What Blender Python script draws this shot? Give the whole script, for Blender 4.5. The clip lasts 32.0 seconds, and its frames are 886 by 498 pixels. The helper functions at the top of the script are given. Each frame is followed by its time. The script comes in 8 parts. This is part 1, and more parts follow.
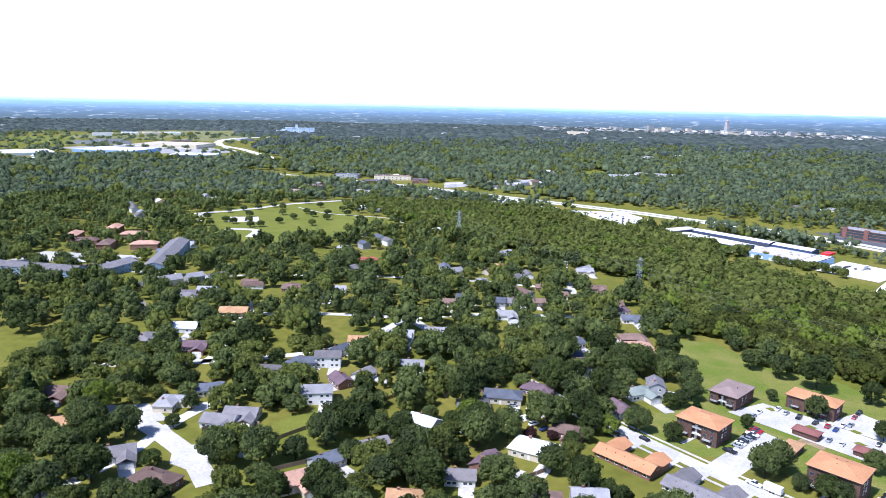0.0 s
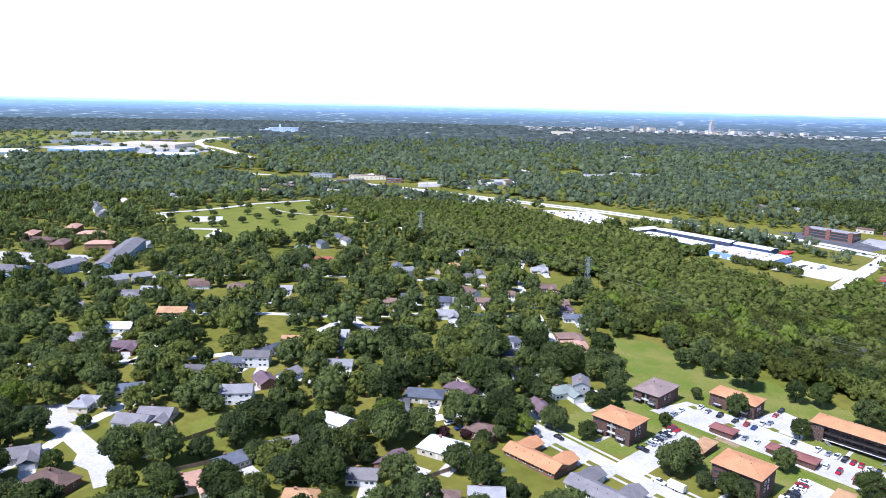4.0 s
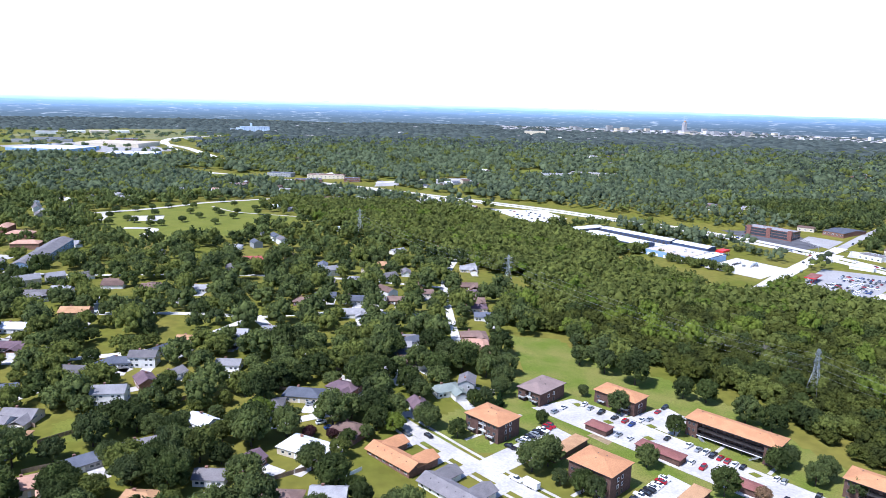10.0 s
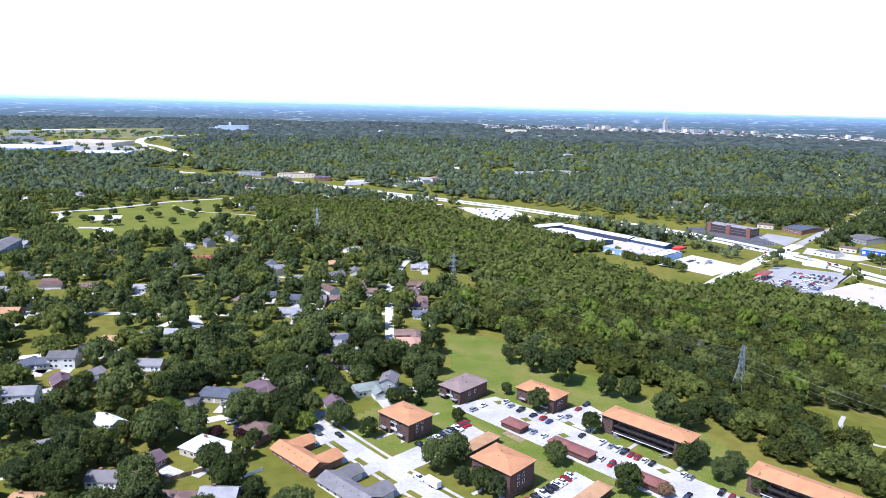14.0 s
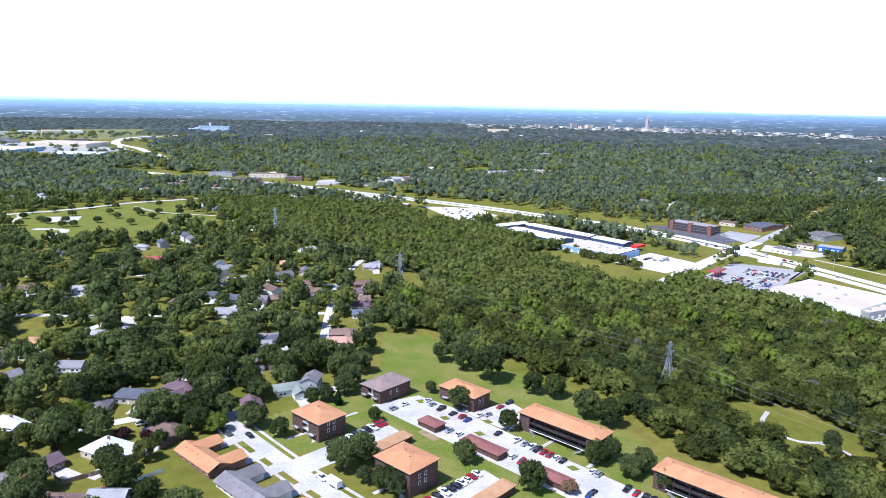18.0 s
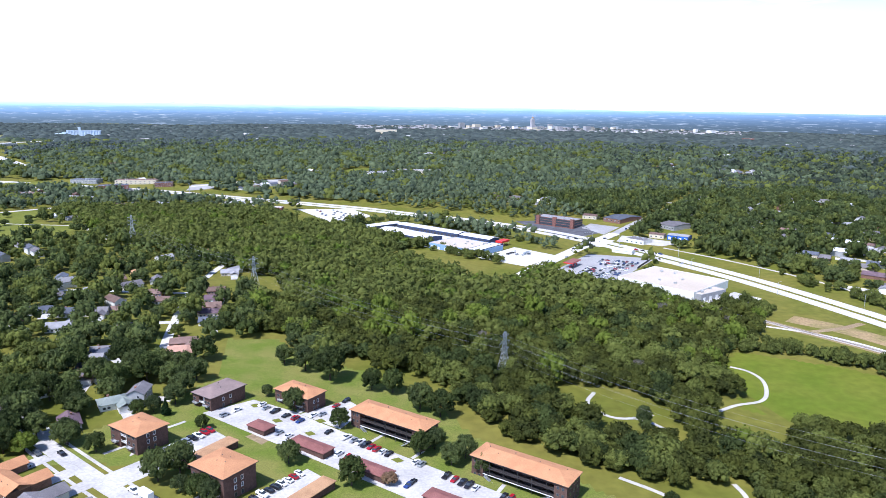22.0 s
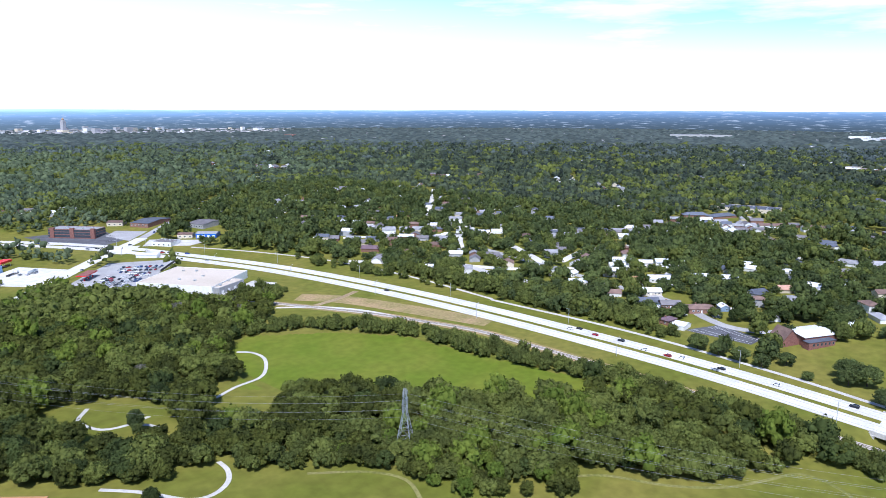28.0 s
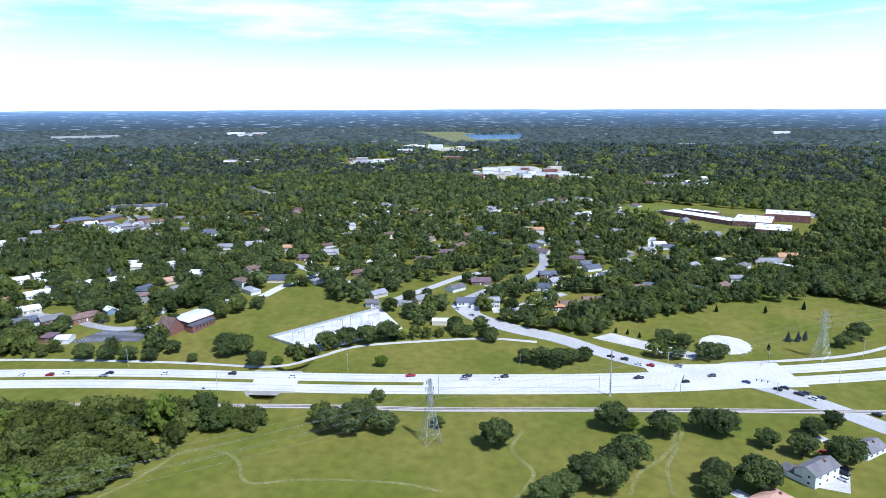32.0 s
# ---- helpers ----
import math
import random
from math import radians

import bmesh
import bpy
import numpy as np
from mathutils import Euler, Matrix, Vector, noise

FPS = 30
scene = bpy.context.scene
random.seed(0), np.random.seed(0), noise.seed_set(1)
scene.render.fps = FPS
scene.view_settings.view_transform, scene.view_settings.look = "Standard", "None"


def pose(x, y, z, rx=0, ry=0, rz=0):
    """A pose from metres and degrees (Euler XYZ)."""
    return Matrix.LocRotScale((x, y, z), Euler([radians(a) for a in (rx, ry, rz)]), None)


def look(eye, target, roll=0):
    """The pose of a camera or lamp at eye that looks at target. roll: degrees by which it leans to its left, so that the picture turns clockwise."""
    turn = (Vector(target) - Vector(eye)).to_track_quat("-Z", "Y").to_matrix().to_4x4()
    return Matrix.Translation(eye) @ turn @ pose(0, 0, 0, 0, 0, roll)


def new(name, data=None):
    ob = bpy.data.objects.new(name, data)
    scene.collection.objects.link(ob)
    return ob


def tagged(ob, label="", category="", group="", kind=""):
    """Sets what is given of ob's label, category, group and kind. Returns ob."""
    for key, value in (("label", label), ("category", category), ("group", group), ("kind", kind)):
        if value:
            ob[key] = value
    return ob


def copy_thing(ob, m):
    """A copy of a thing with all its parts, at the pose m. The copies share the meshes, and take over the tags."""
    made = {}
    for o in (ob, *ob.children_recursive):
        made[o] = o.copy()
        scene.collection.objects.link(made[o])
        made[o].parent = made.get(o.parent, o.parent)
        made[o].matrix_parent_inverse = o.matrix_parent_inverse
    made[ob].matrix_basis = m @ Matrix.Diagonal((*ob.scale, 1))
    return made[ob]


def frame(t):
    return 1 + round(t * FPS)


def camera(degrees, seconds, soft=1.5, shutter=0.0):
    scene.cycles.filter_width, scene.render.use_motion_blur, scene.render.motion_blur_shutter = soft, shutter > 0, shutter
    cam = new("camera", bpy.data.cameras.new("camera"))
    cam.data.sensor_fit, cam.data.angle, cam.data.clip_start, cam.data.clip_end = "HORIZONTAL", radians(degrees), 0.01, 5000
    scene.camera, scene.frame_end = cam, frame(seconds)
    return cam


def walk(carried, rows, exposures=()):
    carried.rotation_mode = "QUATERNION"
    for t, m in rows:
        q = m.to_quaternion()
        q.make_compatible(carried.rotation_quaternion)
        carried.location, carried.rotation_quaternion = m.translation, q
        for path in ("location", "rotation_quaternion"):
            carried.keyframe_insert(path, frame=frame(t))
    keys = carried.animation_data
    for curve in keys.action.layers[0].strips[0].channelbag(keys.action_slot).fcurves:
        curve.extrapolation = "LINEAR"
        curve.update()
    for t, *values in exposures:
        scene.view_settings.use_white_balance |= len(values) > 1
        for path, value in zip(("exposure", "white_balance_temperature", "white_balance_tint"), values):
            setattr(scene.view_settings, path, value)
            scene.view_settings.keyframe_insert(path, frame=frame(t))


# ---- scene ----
cam = camera(64.65, 32.0, soft=0.4)
# seconds, x, y, z, heading (clockwise from +y), tilt, lean
PATH = [
    (0, 0.00, -0.00, 150.00, 0.03, -11.83, 1.26),
    (1, 7.96, -0.10, 150.13, 0.17, -11.84, 1.28),
    (2, 15.82, -0.07, 150.27, 0.35, -11.84, 1.31),
    (3, 23.65, 0.04, 150.28, 0.57, -11.83, 1.34),
    (6, 47.77, 0.23, 150.55, 1.18, -11.82, 1.41),
    (7, 55.70, 0.36, 150.55, 1.44, -11.82, 1.44),
    (8, 63.64, 0.51, 150.42, 1.68, -11.82, 1.46),
    (9, 71.30, 0.69, 150.30, 1.92, -11.82, 1.50),
    (10, 78.88, 0.85, 150.27, 2.15, -11.82, 1.49),
    (11, 86.64, 0.99, 150.27, 2.39, -11.84, 1.49),
    (12, 94.48, 0.98, 150.32, 2.65, -11.86, 1.48),
    (13, 102.56, 0.99, 150.41, 2.92, -11.89, 1.46),
    (14, 110.82, 0.92, 150.32, 3.16, -11.89, 1.44),
    (14.5, 114.85, 0.94, 150.30, 3.28, -11.89, 1.44),
    (16.5, 130.74, 1.01, 149.96, 3.75, -11.89, 1.39),
    (17, 134.87, 0.88, 149.93, 3.83, -11.89, 1.37),
    (18, 143.09, 0.24, 149.98, 4.03, -11.87, 1.25),
    (19, 151.16, -0.88, 150.17, 4.83, -11.84, 1.17),
    (20, 159.29, -2.60, 150.29, 6.43, -11.80, 0.99),
    (20.5, 163.22, -3.82, 150.40, 7.39, -11.77, 0.95),
    (21, 167.15, -5.34, 150.58, 8.49, -11.75, 0.87),
    (21.5, 171.03, -7.02, 150.72, 10.28, -11.73, 0.84),
    (22, 174.86, -8.73, 150.79, 12.42, -11.69, 0.75),
    (22.5, 178.54, -10.54, 150.78, 14.61, -11.66, 0.67),
    (23, 182.04, -12.54, 150.81, 16.85, -11.64, 0.63),
    (23.5, 185.43, -14.68, 150.93, 19.28, -11.64, 0.63),
    (24, 188.73, -17.00, 151.02, 21.76, -11.62, 0.57),
    (24.5, 191.83, -19.51, 151.12, 24.18, -11.61, 0.49),
    (26.5, 202.81, -30.88, 151.57, 34.43, -11.55, 0.35),
    (27, 205.15, -33.96, 151.62, 38.57, -11.53, 0.26),
    (27.5, 207.29, -37.17, 151.59, 42.79, -11.54, 0.19),
    (28, 209.58, -40.29, 151.57, 47.05, -11.54, 0.11),
    (28.5, 211.81, -43.12, 151.33, 51.54, -11.53, 0.04),
    (29, 213.78, -45.87, 151.00, 56.81, -11.51, -0.05),
    (29.5, 215.13, -48.79, 150.71, 62.41, -11.53, -0.08),
    (30, 215.82, -51.73, 150.68, 68.45, -11.53, -0.13),
    (30.5, 215.98, -54.80, 150.76, 74.38, -11.56, -0.16),
    (31, 215.67, -58.05, 150.91, 80.43, -11.56, -0.17),
    (31.5, 215.10, -61.39, 151.02, 86.70, -11.59, -0.18),
    (32, 214.35, -64.73, 151.01, 93.35, -11.60, -0.19),
]


def aim(x, y, z, heading, tilt, lean):
    h, p = radians(heading), radians(tilt)
    way = Vector((math.sin(h) * math.cos(p), math.cos(h) * math.cos(p), math.sin(p)))
    return look((x, y, z), Vector((x, y, z)) + way * 100, lean)


walk(cam, [(t, aim(*rest)) for t, *rest in PATH], exposures=[(0.0, 0.54, 5560, 18), (18.0, 0.46, 5560, 18), (27.0, 0.34, 5540, 17), (32.0, 0.20, 5300, 12)])

# ---------------------------------------------------------------- world and sun
SUN_FROM, SUN_HEIGHT = radians(232), radians(57)
world = bpy.data.worlds.new("sky")
scene.world = world
world.use_nodes = True
wn, wl = world.node_tree.nodes, world.node_tree.links
sky = wn.new("ShaderNodeTexSky")
sky.sky_type = "NISHITA"
sky.sun_disc = False
sky.sun_elevation = SUN_HEIGHT
sky.sun_rotation = SUN_FROM
sky.dust_density = 1.6
sky.air_density = 1.0
wcoord = wn.new("ShaderNodeTexCoord")
wmap = wn.new("ShaderNodeMapping")
wmap.inputs["Scale"].default_value = (2.2, 2.2, 16.0)
wl.new(wcoord.outputs["Generated"], wmap.inputs["Vector"])
wnoise = wn.new("ShaderNodeTexNoise")
wnoise.inputs["Scale"].default_value = 1.7
wnoise.inputs["Detail"].default_value = 7.0
wnoise.inputs["Roughness"].default_value = 0.6
wl.new(wmap.outputs["Vector"], wnoise.inputs["Vector"])
wramp = wn.new("ShaderNodeValToRGB")
wramp.color_ramp.elements[0].position = 0.46
wramp.color_ramp.elements[1].position = 0.72
wl.new(wnoise.outputs["Fac"], wramp.inputs["Fac"])
# thin white veil towards the horizon
wsep = wn.new("ShaderNodeSeparateXYZ")
wl.new(wcoord.outputs["Generated"], wsep.inputs["Vector"])
wtop = wn.new("ShaderNodeMapRange")
wtop.inputs["From Min"].default_value = 0.25
wtop.inputs["From Max"].default_value = 1.0
wtop.inputs["To Min"].default_value = 0.32
wtop.inputs["To Max"].default_value = 0.105
wl.new(wsep.outputs["X"], wtop.inputs["Value"])
# the clouds thin out overhead
wveil = wn.new("ShaderNodeMapRange")
wveil.interpolation_type = "SMOOTHSTEP"
wveil.inputs["From Min"].default_value = 0.02
wveil.inputs["To Min"].default_value = 1.0
wveil.inputs["To Max"].default_value = 0.0
wl.new(wtop.outputs["Result"], wveil.inputs["From Max"])
wl.new(wsep.outputs["Z"], wveil.inputs["Value"])
wcloud = wn.new("ShaderNodeMath")
wcloud.operation = "MAXIMUM"
whigh = wn.new("ShaderNodeMapRange")
whigh.inputs["From Min"].default_value = 0.20
whigh.inputs["From Max"].default_value = 0.44
whigh.inputs["To Min"].default_value = 1.0
whigh.inputs["To Max"].default_value = 0.12
wthin = wn.new("ShaderNodeMath")
wthin.operation = "MULTIPLY"
wl.new(wramp.outputs["Color"], wthin.inputs[0])
wl.new(wsep.outputs["Z"], whigh.inputs["Value"])
wl.new(whigh.outputs["Result"], wthin.inputs[1])
wl.new(wthin.outputs["Value"], wcloud.inputs[0])
wl.new(wveil.outputs["Result"], wcloud.inputs[1])
wmix = wn.new("ShaderNodeMix")
wmix.data_type = "RGBA"
wl.new(wcloud.outputs["Value"], wmix.inputs["Factor"])
wclear = wn.new("ShaderNodeMix")
wclear.data_type = "RGBA"
wclear.blend_type = "MULTIPLY"
wclear.inputs["Factor"].default_value = 1.0
wdeep = wn.new("ShaderNodeMix")
wdeep.data_type = "RGBA"
wdeep.inputs["A"].default_value = (0.27, 0.38, 0.66, 1)
wdeep.inputs["B"].default_value = (1.2, 1.75, 1.85, 1)
wl.new(whigh.outputs["Result"], wdeep.inputs["Factor"])
wl.new(wdeep.outputs["Result"], wclear.inputs["B"])
wl.new(sky.outputs["Color"], wclear.inputs["A"])
wl.new(wclear.outputs["Result"], wmix.inputs["A"])
wmix.inputs["B"].default_value = (9.3, 9.6, 9.9, 1)
wbg = wn["Background"]
wl.new(wmix.outputs["Result"], wbg.inputs["Color"])
wbg.inputs["Strength"].default_value = 0.12

sun_data = bpy.data.lights.new("sun", "SUN")
sun_data.energy = 5.0
sun_data.angle = radians(0.53)
sun_data.color = (1.0, 0.955, 0.88)
sun = new("sun", sun_data)
sun_way = Vector((-math.sin(SUN_FROM) * math.cos(SUN_HEIGHT), -math.cos(SUN_FROM) * math.cos(SUN_HEIGHT), -math.sin(SUN_HEIGHT)))
sun.matrix_world = look((0, 0, 900), Vector((0, 0, 900)) + sun_way)

# ---------------------------------------------------------------- materials
MATS = {}


def surface(name, a, b=None, scale=0.5, rough=0.8, metal=0.0, fine=6.0, amount=0.35, bump=0.0, spread=0.0, island=0.0):
    """A procedural surface: two colours mixed by coarse and fine noise in metres, with optional relief and variation by object or island."""
    if name in MATS:
        return MATS[name]
    m = bpy.data.materials.new(name)
    m.use_nodes = True
    n, l = m.node_tree.nodes, m.node_tree.links
    bsdf = n["Principled BSDF"]
    bsdf.inputs["Roughness"].default_value = rough
    bsdf.inputs["Metallic"].default_value = metal
    if rough >= 0.8:
        bsdf.inputs["Specular IOR Level"].default_value = 0.12
    b = b or tuple(min(1, c * 0.75) for c in a)
    geo = n.new("ShaderNodeNewGeometry")
    big = n.new("ShaderNodeTexNoise")
    big.inputs["Scale"].default_value = scale
    big.inputs["Detail"].default_value = 3
    l.new(geo.outputs["Position"], big.inputs["Vector"])
    small = n.new("ShaderNodeTexNoise")
    small.inputs["Scale"].default_value = fine
    small.inputs["Detail"].default_value = 2
    l.new(geo.outputs["Position"], small.inputs["Vector"])
    mix = n.new("ShaderNodeMix")
    mix.data_type = "RGBA"
    ramp = n.new("ShaderNodeMapRange")
    ramp.inputs["From Min"].default_value = 0.35
    ramp.inputs["From Max"].default_value = 0.65
    l.new(big.outputs["Fac"], ramp.inputs["Value"])
    l.new(ramp.outputs["Result"], mix.inputs["Factor"])
    mix.inputs["A"].default_value = (*a, 1)
    mix.inputs["B"].default_value = (*b, 1)
    hsv = n.new("ShaderNodeHueSaturation")
    val = n.new("ShaderNodeMapRange")
    val.inputs["From Min"].default_value = 0.3
    val.inputs["From Max"].default_value = 0.7
    val.inputs["To Min"].default_value = 1 - amount
    val.inputs["To Max"].default_value = 1 + amount
    l.new(small.outputs["Fac"], val.inputs["Value"])
    last = val.outputs["Result"]
    for source, width in (("object", spread), ("island", island)):
        if width:
            if source == "object":
                info = n.new("ShaderNodeObjectInfo")
                rnd = info.outputs["Random"]
            else:
                rnd = geo.outputs["Random Per Island"]
            wide = n.new("ShaderNodeMapRange")
            wide.inputs["To Min"].default_value = 1 - width
            wide.inputs["To Max"].default_value = 1 + width
            l.new(rnd, wide.inputs["Value"])
            times = n.new("ShaderNodeMath")
            times.operation = "MULTIPLY"
            l.new(last, times.inputs[0])
            l.new(wide.outputs["Result"], times.inputs[1])
            last = times.outputs["Value"]
    l.new(last, hsv.inputs["Value"])
    l.new(mix.outputs["Result"], hsv.inputs["Color"])
    l.new(hsv.outputs["Color"], bsdf.inputs["Base Color"])
    if bump:
        bp = n.new("ShaderNodeBump")
        bp.inputs["Strength"].default_value = bump
        bp.inputs["Distance"].default_value = 0.05
        l.new(small.outputs["Fac"], bp.inputs["Height"])
        l.new(bp.outputs["Normal"], bsdf.inputs["Normal"])
    MATS[name] = m
    return m


def foliage(name, dark, light, tree_scale=0.075, island=0.2, relief=1.5, depth=0.55):
    """Leaves: diffuse with some light shining through, varied from tree to tree and from clump to clump."""
    m = bpy.data.materials.new(name)
    m.use_nodes = True
    n, l = m.node_tree.nodes, m.node_tree.links
    n.remove(n["Principled BSDF"])
    out = n["Material Output"]
    geo = n.new("ShaderNodeNewGeometry")
    noise_tex = n.new("ShaderNodeTexNoise")
    noise_tex.inputs["Scale"].default_value = tree_scale
    noise_tex.inputs["Detail"].default_value = 1
    l.new(geo.outputs["Position"], noise_tex.inputs["Vector"])
    info = n.new("ShaderNodeObjectInfo")
    add = n.new("ShaderNodeMath")
    add.operation = "MULTIPLY_ADD"
    l.new(info.outputs["Random"], add.inputs[0])
    add.inputs[1].default_value = 0.25
    l.new(noise_tex.outputs["Fac"], add.inputs[2])
    ramp = n.new("ShaderNodeMapRange")
    ramp.inputs["From Min"].default_value = 0.42
    ramp.inputs["From Max"].default_value = 0.78
    l.new(add.outputs["Value"], ramp.inputs["Value"])
    mix = n.new("ShaderNodeMix")
    mix.data_type = "RGBA"
    l.new(ramp.outputs["Result"], mix.inputs["Factor"])
    mix.inputs["A"].default_value = (*dark, 1)
    mix.inputs["B"].default_value = (*light, 1)
    hsv = n.new("ShaderNodeHueSaturation")
    wide = n.new("ShaderNodeMapRange")
    wide.inputs["To Min"].default_value = 1 - island
    wide.inputs["To Max"].default_value = 1 + island
    l.new(geo.outputs["Random Per Island"], wide.inputs["Value"])
    l.new(wide.outputs["Result"], hsv.inputs["Value"])
    l.new(mix.outputs["Result"], hsv.inputs["Color"])
    fine = n.new("ShaderNodeTexNoise")
    fine.inputs["Scale"].default_value = relief
    fine.inputs["Detail"].default_value = 3
    fine.inputs["Roughness"].default_value = 0.65
    l.new(geo.outputs["Position"], fine.inputs["Vector"])
    rough = n.new("ShaderNodeBump")
    rough.inputs["Strength"].default_value = 1.0
    rough.inputs["Distance"].default_value = depth
    l.new(fine.outputs["Fac"], rough.inputs["Height"])
    dif = n.new("ShaderNodeBsdfDiffuse")
    tra = n.new("ShaderNodeBsdfTranslucent")
    l.new(rough.outputs["Normal"], dif.inputs["Normal"])
    l.new(hsv.outputs["Color"], dif.inputs["Color"])
    l.new(hsv.outputs["Color"], tra.inputs["Color"])
    both = n.new("ShaderNodeMixShader")
    both.inputs["Fac"].default_value = 0.36
    l.new(dif.outputs["BSDF"], both.inputs[1])
    l.new(tra.outputs["BSDF"], both.inputs[2])
    l.new(both.outputs["Shader"], out.inputs["Surface"])
    MATS[name] = m
    return m


BRONZE = surface("bronze_window_frame", (0.16, 0.13, 0.11), (0.12, 0.10, 0.085), 1, 0.5)
LEAF = foliage("leaves", (0.062, 0.082, 0.034), (0.143, 0.176, 0.055), 0.1)
LEAF_DEEP = foliage("deep_green_leaves", (0.042, 0.057, 0.022), (0.084, 0.110, 0.033), 0.1)
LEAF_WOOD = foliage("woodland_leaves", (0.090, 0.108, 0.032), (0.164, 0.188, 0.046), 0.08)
LEAF_LIGHT = foliage("yellow_green_leaves", (0.105, 0.15, 0.026), (0.17, 0.215, 0.036))
LEAF_DARK = foliage("dark_needles", (0.022, 0.045, 0.018), (0.035, 0.06, 0.02))
LEAF_BLUE = foliage("blue_needles", (0.06, 0.09, 0.085), (0.09, 0.12, 0.11))
LEAF_PLUM = foliage("plum_leaves", (0.05, 0.025, 0.03), (0.08, 0.04, 0.04))
LEAF_PINK = foliage("withered_leaves", (0.22, 0.13, 0.08), (0.3, 0.2, 0.12))
# extra blue imitates the haze over the distant trees
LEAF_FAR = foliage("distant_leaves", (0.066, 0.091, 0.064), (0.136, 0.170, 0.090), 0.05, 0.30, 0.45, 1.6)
LEAF_NORTH = foliage("dark_wood_leaves", (0.054, 0.064, 0.020), (0.116, 0.131, 0.029), 0.09)
# cloud shade and haze put into the colour: darker and bluer leaves
LEAF_EAST = foliage("cloud_shaded_far_leaves", (0.043, 0.057, 0.046), (0.112, 0.137, 0.072), 0.05, 0.30, 0.45, 1.6)
# blue-green tint is distance haze, put into the leaf colour
LEAF_HAZED = foliage("haze_tinted_leaves", (0.062, 0.081, 0.082), (0.112, 0.137, 0.124), 0.03, 0.25, 0.3, 2.0)
LEAF_BARE = foliage("bare_grey_twigs", (0.13, 0.125, 0.095), (0.20, 0.19, 0.15), 0.2, 0.3)
BARK = surface("bark", (0.09, 0.07, 0.05), (0.06, 0.045, 0.035), 2, 0.95)
CONCRETE = surface("pale_concrete", (0.53, 0.505, 0.465), (0.42, 0.40, 0.37), 0.09, 0.9, fine=0.9, amount=0.13)
ROADWAY = surface("road_concrete", (0.60, 0.575, 0.53), (0.52, 0.50, 0.465), 0.05, 0.85, fine=0.7, amount=0.10)
ROAD_GREY = surface("worn_road", (0.30, 0.29, 0.285), (0.37, 0.36, 0.35), 0.05, 0.85, fine=0.8, amount=0.12)
ASPHALT = surface("asphalt", (0.085, 0.085, 0.095), (0.12, 0.12, 0.13), 0.1, 0.85, fine=1.5, amount=0.15)
GRAVEL = surface("white_gravel", (0.62, 0.60, 0.55), (0.5, 0.48, 0.43), 0.12, 0.95, fine=1.5, amount=0.12)
EARTH = surface("bare_earth", (0.27, 0.195, 0.115), (0.33, 0.26, 0.15), 0.09, 0.95, fine=0.8, amount=0.2)
DRYGRASS = surface("dry_grass", (0.21, 0.195, 0.07), (0.15, 0.155, 0.04), 0.07, 0.95, fine=0.7, amount=0.25)
BALLAST = surface("rail_ballast", (0.50, 0.46, 0.41), (0.42, 0.38, 0.33), 0.3, 0.95, fine=3, amount=0.2)
RAIL_STEEL = surface("rusty_rail", (0.16, 0.11, 0.08), (0.22, 0.17, 0.14), 1.0, 0.6)
MEADOW = surface("lush_meadow", (0.108, 0.144, 0.012), (0.138, 0.156, 0.018), 0.03, 0.95, fine=0.18, amount=0.12)
DRY_EARTH = surface("dry_earth_and_grass", (0.33, 0.235, 0.12), (0.22, 0.185, 0.07), 0.05, 0.95, fine=0.5, amount=0.2)
WORN_LAWN = surface("worn_yellowing_lawn", (0.120, 0.158, 0.022), (0.186, 0.184, 0.046), 0.07, 0.95, fine=1.7, amount=0.25)
ROAD_PALE = surface("pale_worn_road", (0.46, 0.44, 0.415), (0.39, 0.375, 0.355), 0.05, 0.85, fine=0.8, amount=0.12)
LAWN = surface("mown_grass", (0.156, 0.166, 0.028), (0.128, 0.144, 0.022), 0.05, 0.95, fine=1.5, amount=0.16)
STEEL = surface("galvanised_steel", (0.52, 0.54, 0.55), (0.42, 0.44, 0.45), 1.0, 0.45, 0.6)
WIRE = surface("conductor_wire", (0.38, 0.39, 0.40), None, 1.0, 0.5, 0.7)
BRICK = surface("brown_brick", (0.125, 0.074, 0.060), (0.095, 0.057, 0.047), 0.8, 0.9, fine=9, amount=0.3)
BRICK_RED = surface("red_brick", (0.24, 0.115, 0.09), (0.18, 0.085, 0.07), 0.8, 0.9, fine=9, amount=0.3)
ROOF_ORANGE = surface("orange_shingle", (0.50, 0.25, 0.125), (0.43, 0.21, 0.105), 0.22, 0.92, fine=3.5, amount=0.13)
ROOF_TAUPE = surface("taupe_shingle", (0.27, 0.20, 0.18), (0.22, 0.165, 0.15), 0.2, 0.92, fine=3.5, amount=0.15)
ROOF_MAROON = surface("maroon_shingle", (0.20, 0.085, 0.075), (0.25, 0.11, 0.095), 0.25, 0.9, fine=3.5, amount=0.15)
ROOF_TAN = surface("tan_shingle", (0.47, 0.28, 0.15), (0.38, 0.22, 0.12), 0.25, 0.92, fine=3.5, amount=0.15)
